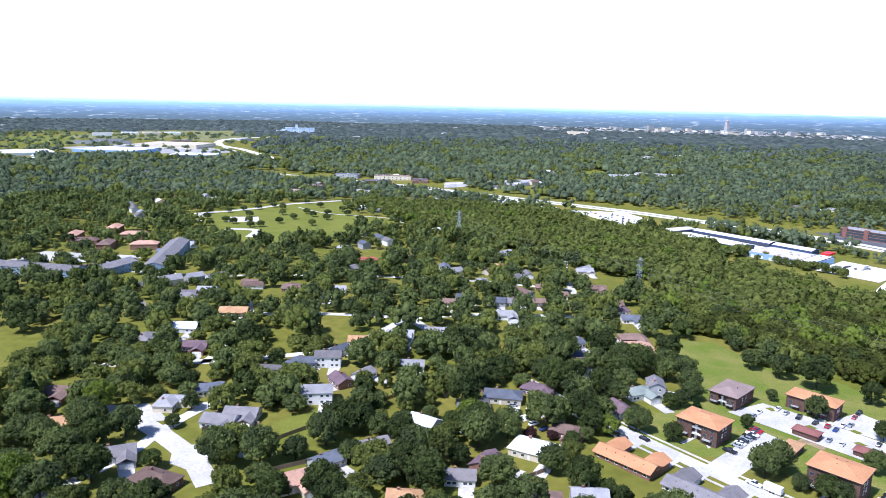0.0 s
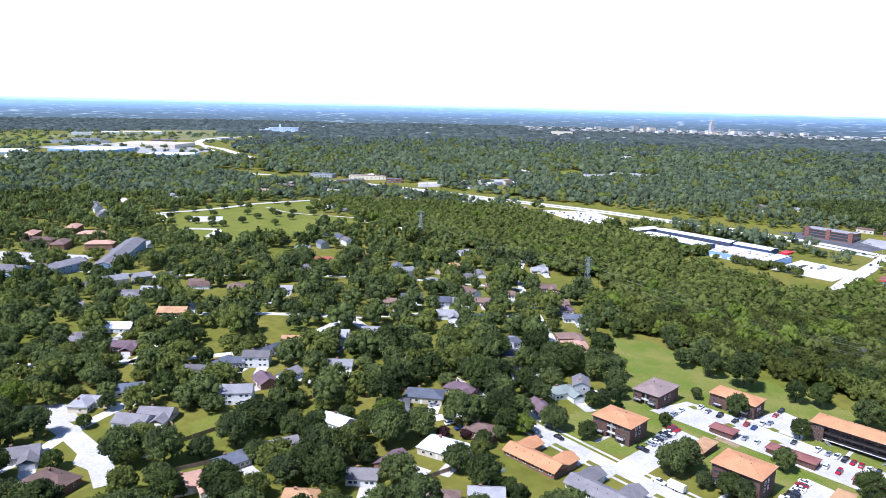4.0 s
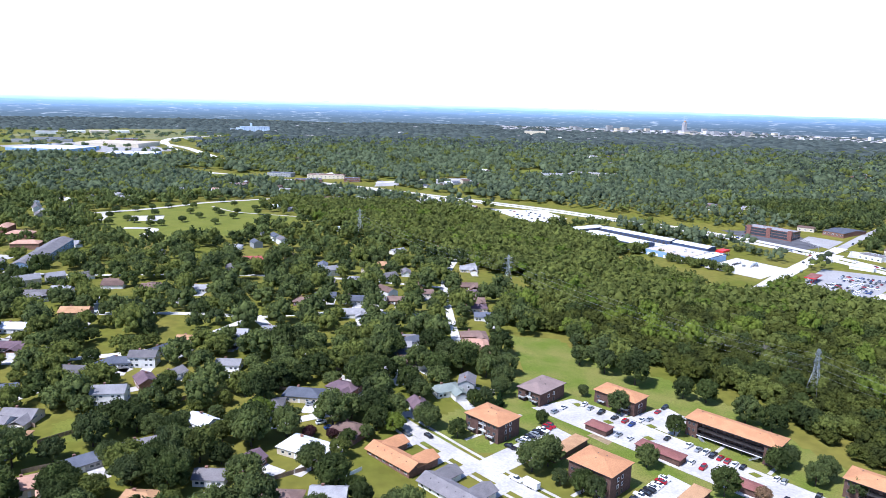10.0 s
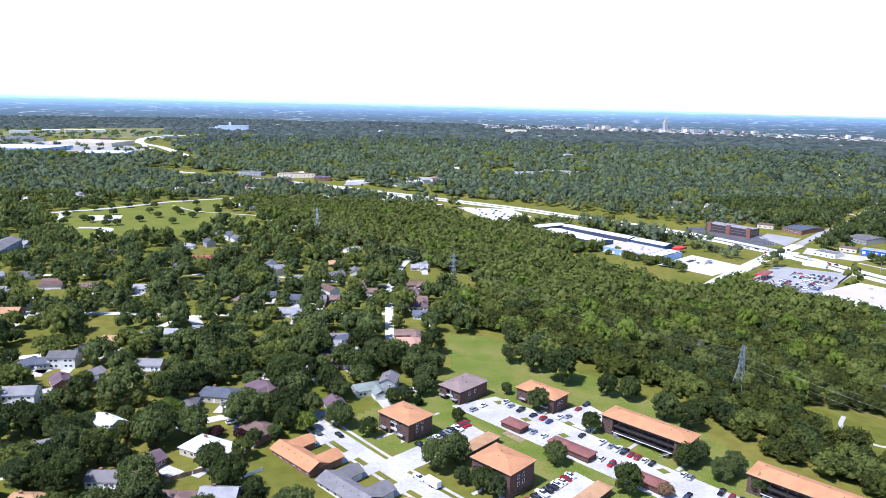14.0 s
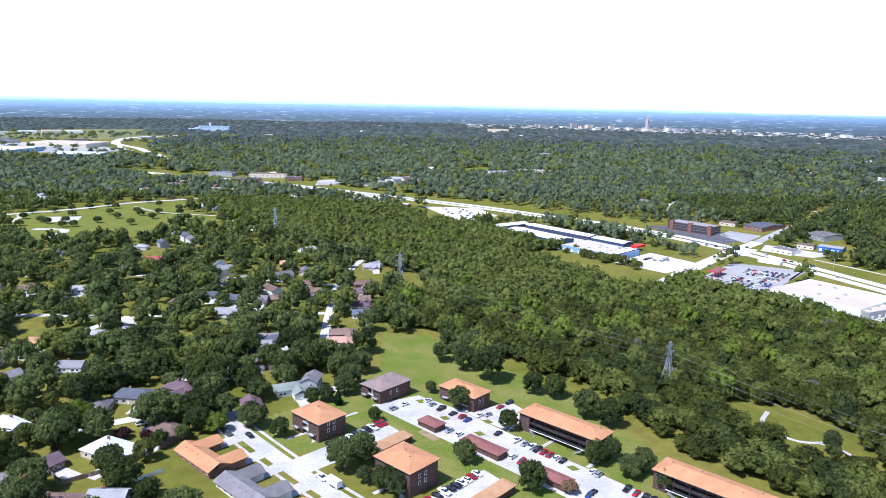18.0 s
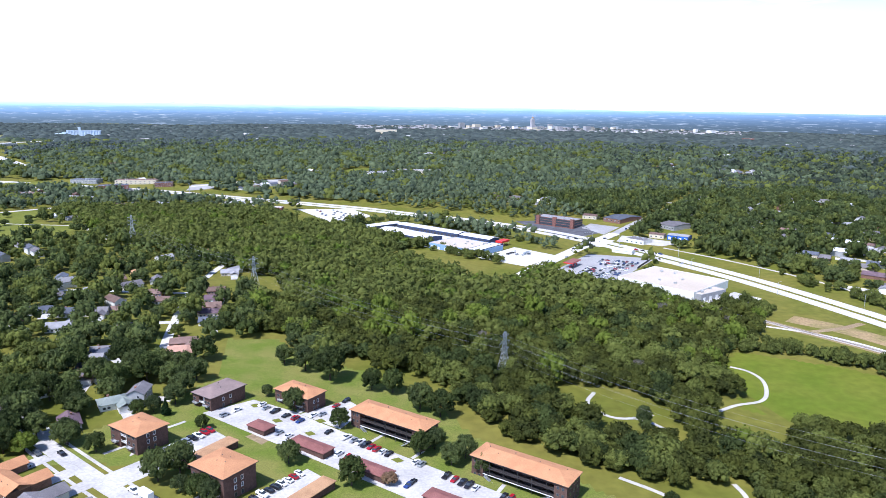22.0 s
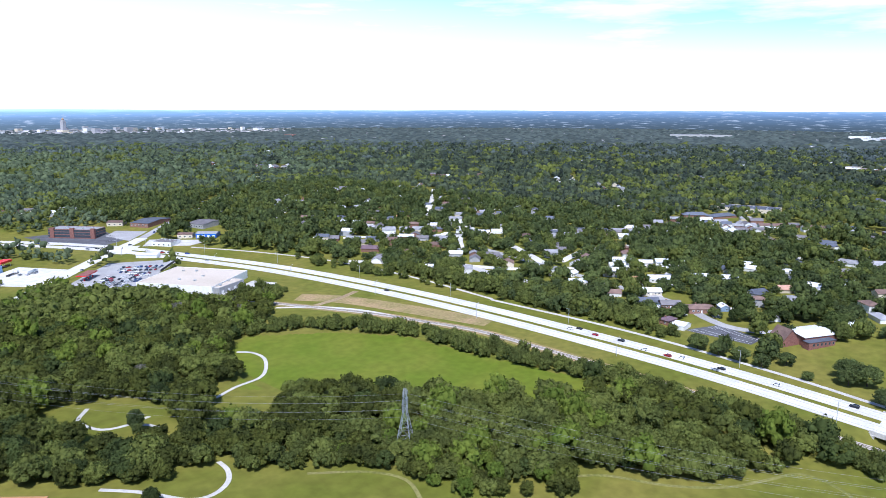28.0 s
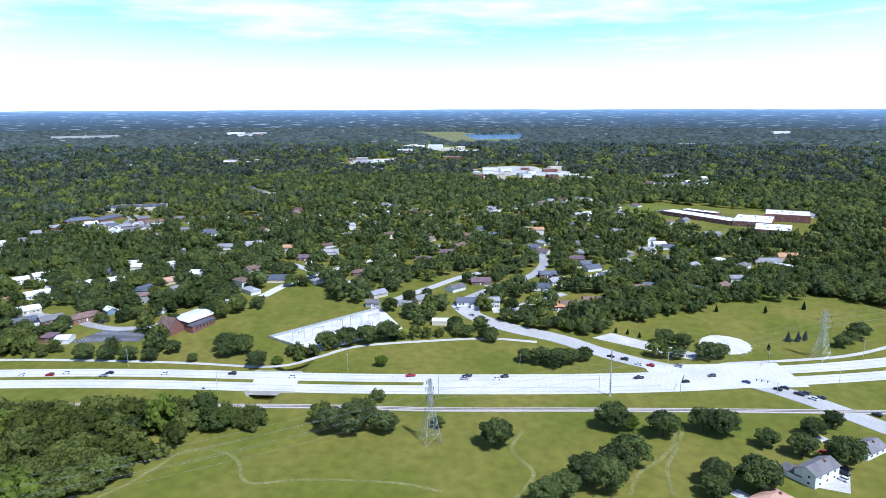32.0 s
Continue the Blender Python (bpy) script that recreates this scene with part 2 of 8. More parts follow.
ROOFS = {
    "grey": surface("grey_shingle", (0.195, 0.182, 0.185), (0.15, 0.14, 0.145), 0.25, 0.9, fine=3.5, amount=0.16, spread=0.25),
    "slate": surface("blue_grey_shingle", (0.125, 0.135, 0.165), (0.095, 0.105, 0.13), 0.25, 0.9, fine=3.5, amount=0.16, spread=0.2),
    "brown": surface("brown_shingle", (0.20, 0.135, 0.11), (0.15, 0.10, 0.085), 0.25, 0.9, fine=3.5, amount=0.16, spread=0.25),
    "plum": surface("plum_shingle", (0.17, 0.115, 0.13), (0.13, 0.09, 0.105), 0.25, 0.9, fine=3.5, amount=0.16),
    "tan": ROOF_TAN,
    "peach": surface("peach_shingle", (0.50, 0.30, 0.22), (0.42, 0.25, 0.18), 0.25, 0.9, fine=3.5, amount=0.16),
    "orange": ROOF_ORANGE,
    "white": surface("white_roofing", (0.72, 0.73, 0.75), (0.62, 0.63, 0.66), 0.2, 0.8, fine=2, amount=0.08),
    "light": surface("pale_grey_shingle", (0.31, 0.305, 0.31), (0.25, 0.245, 0.255), 0.25, 0.9, fine=3.5, amount=0.14, spread=0.2),
    "green": surface("grey_green_shingle", (0.24, 0.27, 0.24), (0.19, 0.22, 0.20), 0.25, 0.9, fine=3.5, amount=0.14),
    "red": surface("red_shingle", (0.33, 0.09, 0.075), (0.26, 0.07, 0.06), 0.25, 0.9, fine=3.5, amount=0.14),
}
WALLS = {
    "white": surface("white_siding", (0.76, 0.75, 0.72), (0.68, 0.67, 0.64), 0.5, 0.7, fine=5, amount=0.06, spread=0.08),
    "cream": surface("cream_siding", (0.62, 0.55, 0.42), (0.55, 0.48, 0.37), 0.5, 0.7, fine=5, amount=0.08, spread=0.12),
    "blue": surface("blue_siding", (0.22, 0.30, 0.42), (0.18, 0.26, 0.37), 0.5, 0.7, fine=5, amount=0.08),
    "grey": surface("grey_siding", (0.38, 0.38, 0.38), (0.32, 0.32, 0.32), 0.5, 0.7, fine=5, amount=0.08, spread=0.15),
    "brick": surface("house_brick", (0.27, 0.15, 0.11), (0.21, 0.12, 0.09), 0.8, 0.9, fine=9, amount=0.25, spread=0.2),
}
BLUE_METAL = surface("blue_metal_cladding", (0.03, 0.05, 0.115), (0.025, 0.042, 0.095), 0.4, 0.65, fine=2, amount=0.1)
LIGHTBLUE_METAL = surface("pale_blue_cladding", (0.26, 0.40, 0.60), (0.23, 0.36, 0.54), 0.4, 0.7, fine=2, amount=0.1)
BRIGHT_BLUE = surface("bright_blue_cladding", (0.015, 0.13, 0.62), (0.015, 0.11, 0.52), 0.4, 0.4, fine=2, amount=0.1)
METAL_ROOF = surface("white_metal_roof", (0.72, 0.72, 0.73), (0.62, 0.62, 0.64), 0.15, 0.5, fine=2, amount=0.08)
FLAT_ROOF = surface("cream_membrane_roof", (0.47, 0.40, 0.32), (0.53, 0.46, 0.38), 0.03, 0.85, fine=0.6, amount=0.07)
RED_PAINT = surface("red_canopy_paint", (0.75, 0.03, 0.03), (0.62, 0.025, 0.025), 0.5, 0.4, fine=3, amount=0.06)
WHITE_PAINT = surface("white_paint", (0.78, 0.78, 0.77), (0.70, 0.70, 0.69), 0.6, 0.5, fine=4, amount=0.05)
DARK_TRIM = surface("dark_trim", (0.05, 0.045, 0.045), (0.035, 0.03, 0.03), 0.8, 0.6)
GLASS = surface("window_glass", (0.035, 0.045, 0.055), (0.05, 0.06, 0.075), 0.5, 0.08, fine=2, amount=0.2)
RUBBER = surface("tyre_rubber", (0.02, 0.02, 0.02), None, 2, 0.9)
WOODFENCE = surface("weathered_fence_wood", (0.30, 0.22, 0.16), (0.22, 0.17, 0.13), 0.6, 0.9, fine=4, amount=0.25)
WATER = surface("lake_water", (0.03, 0.10, 0.22), (0.03, 0.11, 0.25), 0.01, 0.12, fine=0.05, amount=0.1)
COURT_RED = surface("court_red", (0.42, 0.10, 0.09), (0.36, 0.09, 0.08), 0.1, 0.8)
GRASS_FAR = surface("far_meadow", (0.15, 0.165, 0.06), (0.20, 0.19, 0.09), 0.01, 0.95, fine=0.1, amount=0.2)
# white concrete of the silos, with distance haze coloured in as pale blue
HAZED_CONCRETE = surface("hazed_white_concrete", (0.60, 0.70, 0.82), (0.54, 0.63, 0.75), 0.03, 0.7, fine=0.2, amount=0.06)
STONE = surface("limestone", (0.40, 0.39, 0.39), (0.34, 0.33, 0.34), 0.05, 0.8, fine=0.3, amount=0.08)

# ---------------------------------------------------------------- the lie of the land


def smooth(a, b, v):
    t = np.clip((v - a) / (b - a), 0, 1)
    return t * t * (3 - 2 * t)


def valley_x(y):
    """The line of the highway along the valley floor."""
    return np.where(y > 350, 600 - 0.00072 * (np.minimum(y, 1500) - 350) ** 2, 600 - 0.00018 * np.minimum(0, np.maximum(y, -600) - 200) ** 2)


def land(x, y):
    """Height of the land without the creek."""
    x, y = np.asarray(x, float), np.asarray(y, float)
    s = valley_x(y) - x
    up = np.clip((s - 190) / 370, 0, 1)
    return 17.5 * up * (1 - 0.5 * smooth(400, 700, y)) + 7 * smooth(20, 170, -s)


def creek(x, y):
    x, y = np.asarray(x, float), np.asarray(y, float)
    off = np.abs(y - 8 + (x - 590) * 0.25)
    return 4.6 * (1 - smooth(4, 11, off)) * smooth(535, 552, x) * (1 - smooth(625, 650, x))


def ground(x, y):
    return land(x, y) - creek(x, y)


def gz(x, y):
    return float(land(x, y))


# ---------------------------------------------------------------- builders


def mesh_arrays(name, verts, faces, mat, smooth=False):
    """A mesh from an (n, 3) array of points and an (m, k) array of corner indices."""
    me = bpy.data.meshes.new(name)
    k = faces.shape[1]
    me.vertices.add(len(verts))
    me.vertices.foreach_set("co", np.ascontiguousarray(verts, dtype=np.float32).ravel())
    me.loops.add(faces.size)
    me.loops.foreach_set("vertex_index", np.ascontiguousarray(faces, dtype=np.int32).ravel())
    me.polygons.add(len(faces))
    me.polygons.foreach_set("loop_start", np.arange(0, faces.size, k, dtype=np.int32))
    me.polygons.foreach_set("use_smooth", np.full(len(faces), smooth))
    me.materials.append(mat)
    me.update(calc_edges=True)
    return me


def part(name, bm, material, parent, label=""):
    """Links a bmesh as one mesh object under a thing or part."""
    me = bpy.data.meshes.new(name)
    bm.to_mesh(me)
    bm.free()
    for m in material if isinstance(material, (list, tuple)) else [material]:
        me.materials.append(m)
    return part_mesh(name, me, parent, label)


def part_mesh(name, me, parent, label=""):
    ob = new(name, me)
    ob.parent = parent
    if label:
        ob["label"] = label
    return ob


def box(bm, x0, x1, y0, y1, z0, z1, slot=0):
    vs = [bm.verts.new(p) for p in ((x0, y0, z0), (x1, y0, z0), (x1, y1, z0), (x0, y1, z0), (x0, y0, z1), (x1, y0, z1), (x1, y1, z1), (x0, y1, z1))]
    for f in ((3, 2, 1, 0), (4, 5, 6, 7), (0, 1, 5, 4), (1, 2, 6, 5), (2, 3, 7, 6), (3, 0, 4, 7)):
        bm.faces.new([vs[i] for i in f]).material_index = slot
    return bm


def boxes(*rows):
    bm = bmesh.new()
    for r in rows:
        box(bm, *r)
    return bm


def bar(bm, a, b, r, sides=4):
    """A straight bar from a to b."""
    a, b = Vector(a), Vector(b)
    q = (b - a).to_track_quat("Z", "Y")
    ring = [q @ Vector((r * math.cos(2 * math.pi * (i + 0.5) / sides), r * math.sin(2 * math.pi * (i + 0.5) / sides), 0)) for i in range(sides)]
    lo, hi = [bm.verts.new(a + v) for v in ring], [bm.verts.new(b + v) for v in ring]
    for i in range(sides):
        j = (i + 1) % sides
        bm.faces.new((lo[i], lo[j], hi[j], hi[i]))
    bm.faces.new(lo[::-1])
    bm.faces.new(hi)
    return bm


def thing(name, m, label, category, group="", kind=""):
    ob = new(name)
    ob.empty_display_size = 0.5
    ob.matrix_world = m
    return tagged(ob, label, category, group, kind)


def along(points, step=7.0):
    """Points along a smooth line through the given ones, with the unit normals to the left."""
    p = np.array(points, float)
    ends = np.vstack([2 * p[0] - p[1], p, 2 * p[-1] - p[-2]])
    out = []
    for i in range(len(p) - 1):
        a, b, c, d = ends[i:i + 4]
        n = max(2, int(np.linalg.norm(c - b) / step))
        t = np.linspace(0, 1, n, endpoint=False)[:, None]
        out.append(0.5 * (2 * b + (c - a) * t + (2 * a - 5 * b + 4 * c - d) * t ** 2 + (3 * b - a - 3 * c + d) * t ** 3))
    out = np.vstack(out + [p[-1:]])
    t = np.gradient(out, axis=0)
    t /= np.linalg.norm(t, axis=1)[:, None]
    return out, np.stack([-t[:, 1], t[:, 0]], 1)


PAVED = []  # (samples, half width) of all that is kept free of trees
OPEN = []  # polygons kept free of trees


def ribbon(name, points, width, mat, lift=0.1, label="", category="", offset=0.0, step=7.0, clear=1.5, thick=0.12, structure=True):
    """A paved band along a line, lying on the land, with real thickness."""
    c, n = along(points, step)
    c = c + n * offset
    PAVED.append((c, width / 2 + clear))
    cols = [-0.5, 0.0, 0.5]
    v = []
    for q in cols:
        e = c + n * width * q
        v.append(np.column_stack([e, land(e[:, 0], e[:, 1]) + lift]))
    low = [np.column_stack([r[:, :2], r[:, 2] - thick - 0.05]) for r in (v[0], v[2])]
    rows = [low[0], v[0], v[1], v[2], low[1]]
    k = len(c)
    verts = np.vstack(rows)
    faces = []
    for r in range(4):
        i = np.arange(k - 1) + r * k
        faces.append(np.stack([i, i + 1, i + 1 + k, i + k], 1)[:, ::-1])
    me = mesh_arrays(name, verts, np.vstack(faces), mat)
    ob = new(name, me)
    return tagged(ob, label, category, kind="structure") if structure else ob


def patch(name, corners, mat, lift=0.08, label="", category="", step=9.0, keep=True, structure=True):
    """A four-cornered sheet lying on the land."""
    a, b, c, d = [np.array(p, float) for p in corners]
    nu = max(2, int(max(np.linalg.norm(b - a), np.linalg.norm(c - d)) / step) + 1)
    nv = max(2, int(max(np.linalg.norm(d - a), np.linalg.norm(c - b)) / step) + 1)
    u, w = np.meshgrid(np.linspace(0, 1, nu), np.linspace(0, 1, nv))
    u, w = u.ravel()[:, None], w.ravel()[:, None]
    p = a * (1 - u) * (1 - w) + b * u * (1 - w) + c * u * w + d * (1 - u) * w
    verts = np.column_stack([p, land(p[:, 0], p[:, 1]) + lift])
    i = (np.arange(nu - 1)[None, :] + nu * np.arange(nv - 1)[:, None]).ravel()
    faces = np.stack([i, i + 1, i + 1 + nu, i + nu], 1)
    area = np.cross(b - a, d - a)
    if area < 0:
        faces = faces[:, ::-1]
    if keep:
        OPEN.append([tuple(q) for q in corners])
    ob = new(name, mesh_arrays(name, verts, faces, mat))
    return tagged(ob, label, category, kind="structure") if structure else ob


def inside(poly, x, y):
    """Which of the points lie in the polygon."""
    x, y = np.asarray(x), np.asarray(y)
    hit = np.zeros(x.shape, bool)
    for (x0, y0), (x1, y1) in zip(poly, poly[1:] + poly[:1]):
        if y0 == y1:
            continue
        hit ^= ((y0 > y) != (y1 > y)) & (x < (x1 - x0) * (y - y0) / (y1 - y0) + x0)
    return hit

# ---------------------------------------------------------------- ground and distance
GROUND = surface("rough_grass", (0.116, 0.126, 0.017), (0.168, 0.152, 0.030), 0.02, 0.95, fine=0.17, amount=0.15)


def spread_out(lo, hi, step, far_lo, far_hi, dense=()):
    """Grid lines: even in the middle, wider and wider outside, closer in one stretch."""
    line = list(np.arange(lo, hi + 1, step))
    d, v = step, hi
    while v < far_hi:
        d *= 1.16
        v += d
        line.append(min(v, far_hi))
    d, v = step, lo
    while v > far_lo:
        d *= 1.16
        v -= d
        line.append(max(v, far_lo))
    if dense:
        line += list(np.arange(dense[0], dense[1], dense[2]))
    return np.array(sorted(set(np.round(line, 2))))


gx = spread_out(-700, 1300, 12.5, -5400, 5400, (533, 655, 3.1))
gy = spread_out(-650, 1300, 12.5, -5400, 5400, (-25, 45, 2.1))
mx, my = np.meshgrid(gx, gy)
gverts = np.column_stack([mx.ravel(), my.ravel(), ground(mx.ravel(), my.ravel())])
gi = (np.arange(len(gx) - 1)[None, :] + len(gx) * np.arange(len(gy) - 1)[:, None]).ravel()
gme = mesh_arrays("ground", gverts, np.stack([gi, gi + 1, gi + 1 + len(gx), gi + len(gx)], 1), GROUND)
gme.polygons.foreach_set("use_smooth", [True] * len(gme.polygons))
tagged(new("ground", gme), "green and yellowing grass land sloping to a valley", "ground", kind="structure")

# glowing ring behind the town, horizon haze painted into its emission
FAR = bpy.data.materials.new("painted_haze_distance")
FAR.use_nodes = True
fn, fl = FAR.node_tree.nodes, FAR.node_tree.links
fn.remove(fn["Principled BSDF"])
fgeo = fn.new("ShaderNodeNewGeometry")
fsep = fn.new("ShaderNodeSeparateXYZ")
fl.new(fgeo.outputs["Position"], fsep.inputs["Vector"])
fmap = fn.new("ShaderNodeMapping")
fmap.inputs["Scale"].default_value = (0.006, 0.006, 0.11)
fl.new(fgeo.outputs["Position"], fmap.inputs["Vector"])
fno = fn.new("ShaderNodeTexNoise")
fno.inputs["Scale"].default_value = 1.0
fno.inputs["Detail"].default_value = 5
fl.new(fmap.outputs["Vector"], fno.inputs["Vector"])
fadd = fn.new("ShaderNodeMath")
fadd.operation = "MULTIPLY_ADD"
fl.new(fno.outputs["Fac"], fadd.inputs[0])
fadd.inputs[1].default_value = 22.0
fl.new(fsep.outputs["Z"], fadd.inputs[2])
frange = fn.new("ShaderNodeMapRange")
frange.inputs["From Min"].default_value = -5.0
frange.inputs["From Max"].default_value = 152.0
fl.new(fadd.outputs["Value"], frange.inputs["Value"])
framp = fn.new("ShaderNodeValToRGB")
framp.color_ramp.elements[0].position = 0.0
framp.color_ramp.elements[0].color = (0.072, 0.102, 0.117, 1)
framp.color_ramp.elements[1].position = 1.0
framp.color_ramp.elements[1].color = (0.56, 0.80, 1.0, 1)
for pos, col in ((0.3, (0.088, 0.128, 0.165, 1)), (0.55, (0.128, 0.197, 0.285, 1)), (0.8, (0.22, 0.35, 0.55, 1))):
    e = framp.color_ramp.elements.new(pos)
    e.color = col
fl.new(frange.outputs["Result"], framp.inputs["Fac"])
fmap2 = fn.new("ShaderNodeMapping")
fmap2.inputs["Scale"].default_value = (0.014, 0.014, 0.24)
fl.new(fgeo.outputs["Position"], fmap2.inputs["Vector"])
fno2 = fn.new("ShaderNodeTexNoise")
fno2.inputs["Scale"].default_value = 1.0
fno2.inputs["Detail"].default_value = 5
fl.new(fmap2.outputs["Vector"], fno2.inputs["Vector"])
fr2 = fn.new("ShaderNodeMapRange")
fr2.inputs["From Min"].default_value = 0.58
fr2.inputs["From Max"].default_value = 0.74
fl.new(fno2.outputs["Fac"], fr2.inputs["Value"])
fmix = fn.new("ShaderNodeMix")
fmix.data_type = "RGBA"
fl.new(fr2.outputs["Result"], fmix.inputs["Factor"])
# the painted haze glows brighter towards the west
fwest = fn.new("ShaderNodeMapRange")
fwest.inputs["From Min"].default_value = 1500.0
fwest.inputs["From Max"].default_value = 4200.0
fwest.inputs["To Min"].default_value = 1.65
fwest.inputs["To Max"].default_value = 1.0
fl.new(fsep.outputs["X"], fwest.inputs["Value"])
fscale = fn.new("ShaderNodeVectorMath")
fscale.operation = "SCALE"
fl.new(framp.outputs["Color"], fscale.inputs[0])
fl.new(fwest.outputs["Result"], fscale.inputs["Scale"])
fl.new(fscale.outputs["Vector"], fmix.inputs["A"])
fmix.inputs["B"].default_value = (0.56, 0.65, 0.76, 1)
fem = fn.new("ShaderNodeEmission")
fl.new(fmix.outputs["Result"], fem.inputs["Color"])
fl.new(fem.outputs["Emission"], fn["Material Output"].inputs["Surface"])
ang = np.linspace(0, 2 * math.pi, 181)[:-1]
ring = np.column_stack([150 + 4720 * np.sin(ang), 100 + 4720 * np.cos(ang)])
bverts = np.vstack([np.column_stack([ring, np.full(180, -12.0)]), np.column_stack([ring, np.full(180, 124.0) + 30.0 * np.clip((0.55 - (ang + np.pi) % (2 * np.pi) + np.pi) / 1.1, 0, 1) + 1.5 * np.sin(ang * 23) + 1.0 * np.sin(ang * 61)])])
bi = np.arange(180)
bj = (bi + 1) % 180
tagged(new("backdrop", mesh_arrays("backdrop", bverts, np.stack([bi, bj, bj + 180, bi + 180], 1), FAR)), "glowing backdrop painted as a hazy blue plain and town on the horizon", "backdrop", kind="structure")

# ---------------------------------------------------------------- roads, paths and open places
HIGHWAY = [(-420, 1460), (-250, 1370), (-60, 1260), (100, 1140), (205, 1060), (280, 1000), (340, 940), (400, 885), (460, 810), (512, 715), (545, 620), (572, 530), (590, 430), (600, 330), (603, 220), (599, 100), (583, -30), (575, -130), (573, -200), (576, -260), (583, -344), (600, -430), (640, -560), (720, -760)]
for side, lab in ((8.2, "south"), (-8.2, "north")):
    ribbon("road", HIGHWAY, 11.6, ROADWAY, 0.14, "pale concrete highway carriageway with shoulders", "road", offset=-side, clear=6)
ribbon("road", [(579, -75), (575, -130), (573, -200), (576, -260)], 6, ROADWAY, 0.145, "pale paved median of the highway", "road", clear=0)
for off in (-11.1, -5.3, 5.3, 11.1):
    ribbon("road_joint", HIGHWAY[8:22], 0.3, ROAD_GREY, 0.17, "grey joint line between lane and shoulder", "road marking", offset=off, clear=0)
MAIN_CROSS = [(338, 534), (355, 552), (416, 620), (507, 714), (553, 753), (602, 795), (660, 850), (694, 882), (754, 950), (900, 1110), (1100, 1330)]
ribbon("road", MAIN_CROSS[1:5], 14, ROADWAY, 0.17, "wide pale concrete crossing street", "road", clear=5)
ribbon("road", MAIN_CROSS[:2], 6, CONCRETE, 0.15, "narrow pale lane into the wood", "road", clear=2)
ribbon("road", MAIN_CROSS[4:], 10, ROAD_GREY, 0.16, "grey street lined with shops and trees", "road", clear=1)
patch("road", [(487, 705), (515, 735), (536, 718), (505, 686)], ROADWAY, 0.20, "pale concrete crossroads of highway and street", "road")
EAST_CROSS = [(942, -177), (870, -199), (800, -178), (745, -128), (714, -106), (689, -115), (666, -136), (644, -166), (619, -188), (597, -212), (575, -248), (548, -272), (509, -293), (455, -320), (380, -355)]
ribbon("road", EAST_CROSS[4:], 14, ROAD_PALE, 0.17, "wide pale concrete street through the traffic lights", "road", clear=4)
ribbon("road", EAST_CROSS[:6], 9, ROAD_GREY, 0.15, "grey residential street", "road", clear=3)
patch("road", [(562, -205), (598, -205), (596, -285), (560, -285)], ROADWAY, 0.20, "pale concrete crossroads with traffic lights", "road")
patch("pavement", [(644, -187), (651, -202), (613, -246), (604, -238)], CONCRETE, 0.12, "white concrete lot beside the crossroads", "parking lot")
ribbon("trail", [(631, 300), (633, 179), (622, 75), (611, 14), (625, -12), (641, -35), (647, -81), (648, -120), (640, -150)], 3.2, CONCRETE, 0.1, "pale concrete footpath beside the highway", "path", clear=2)
ribbon("trail", [(633, 300), (640, 400), (632, 500), (606, 590), (570, 670)], 3, CONCRETE, 0.1, "pale concrete footpath beside the highway", "path", clear=2)
ribbon("trail", [(590, -240), (597, -255), (599, -295), (603, -333), (616, -372), (640, -430)], 3.2, CONCRETE, 0.1, "pale concrete footpath across the park", "path", clear=2)
RAILWAY = [(440, 520), (490, 450), (515, 397), (538, 347), (552, 301), (563, 255), (564, 205), (563, 150), (560, 80), (553, -15), (545, -80), (540, -150), (534, -225), (528, -290), (520, -380)]
for off in (-0.72, 0.72):
    ribbon("rail", RAILWAY, 0.24, RAIL_STEEL, 0.52, "rusty steel rail on the ballast", "rail", offset=off, clear=0, step=8)
ribbon("rail_bed", RAILWAY, 4.8, BALLAST, 0.25, "single railway track on grey ballast", "railway", clear=2.5)
ribbon("dirt_strip", RAILWAY[1:9], 11, DRY_EARTH, 0.06, "dry yellow grass along the railway", "verge", clear=0)
ribbon("dirt_strip", [(530, 418), (551, 385), (566, 335), (577, 290), (584, 262)], 20, DRY_EARTH, 0.08, "dry brown and yellow verge beside the railway", "verge", clear=0)
ribbon("dirt_strip", [(574, 398), (551, 391), (524, 388)], 5, EARTH, 0.11, "bare brown earth track", "verge", clear=0)
ribbon("trail", [(500, 405), (526, 380), (541, 352), (548, 320)], 3, GRAVEL, 0.13, "pale gravel service track", "path", clear=2)

# paths in the woods
for pts in ([(427, 339), (433, 331), (433, 318), (425, 303), (414, 292), (396, 288), (380, 281)], [(345, 216), (344, 207), (339, 198), (330, 193), (321, 196), (311, 213), (300, 226)], [(327, 310), (318, 297), (322, 281), (333, 278), (345, 281)], [(333, 279), (340, 272), (343, 264)], [(228, 394), (242, 387), (265, 378), (283, 369)]):
    ribbon("trail", pts, 2.1, CONCRETE, 0.1, "winding white concrete footpath in the grass", "path", clear=2, step=3)
for pts in ([(442, 103), (453, 92), (463, 70), (478, 52), (495, 42), (510, 33), (508, 18), (498, 8), (480, 0), (481, -23), (476, -60), (468, -79)], [(513, -195), (494, -184), (480, -175), (460, -170)], [(515, -192), (501, -186), (487, -174), (476, -161), (461, -153)], [(519, -120), (500, -112), (480, -118), (462, -108)], [(366, 182), (385, 166), (392, 150), (384, 132)]):
    ribbon("mown_track", pts, 1.8, DRYGRASS, 0.06, "worn yellow track mown through the meadow", "track", clear=1, step=4)

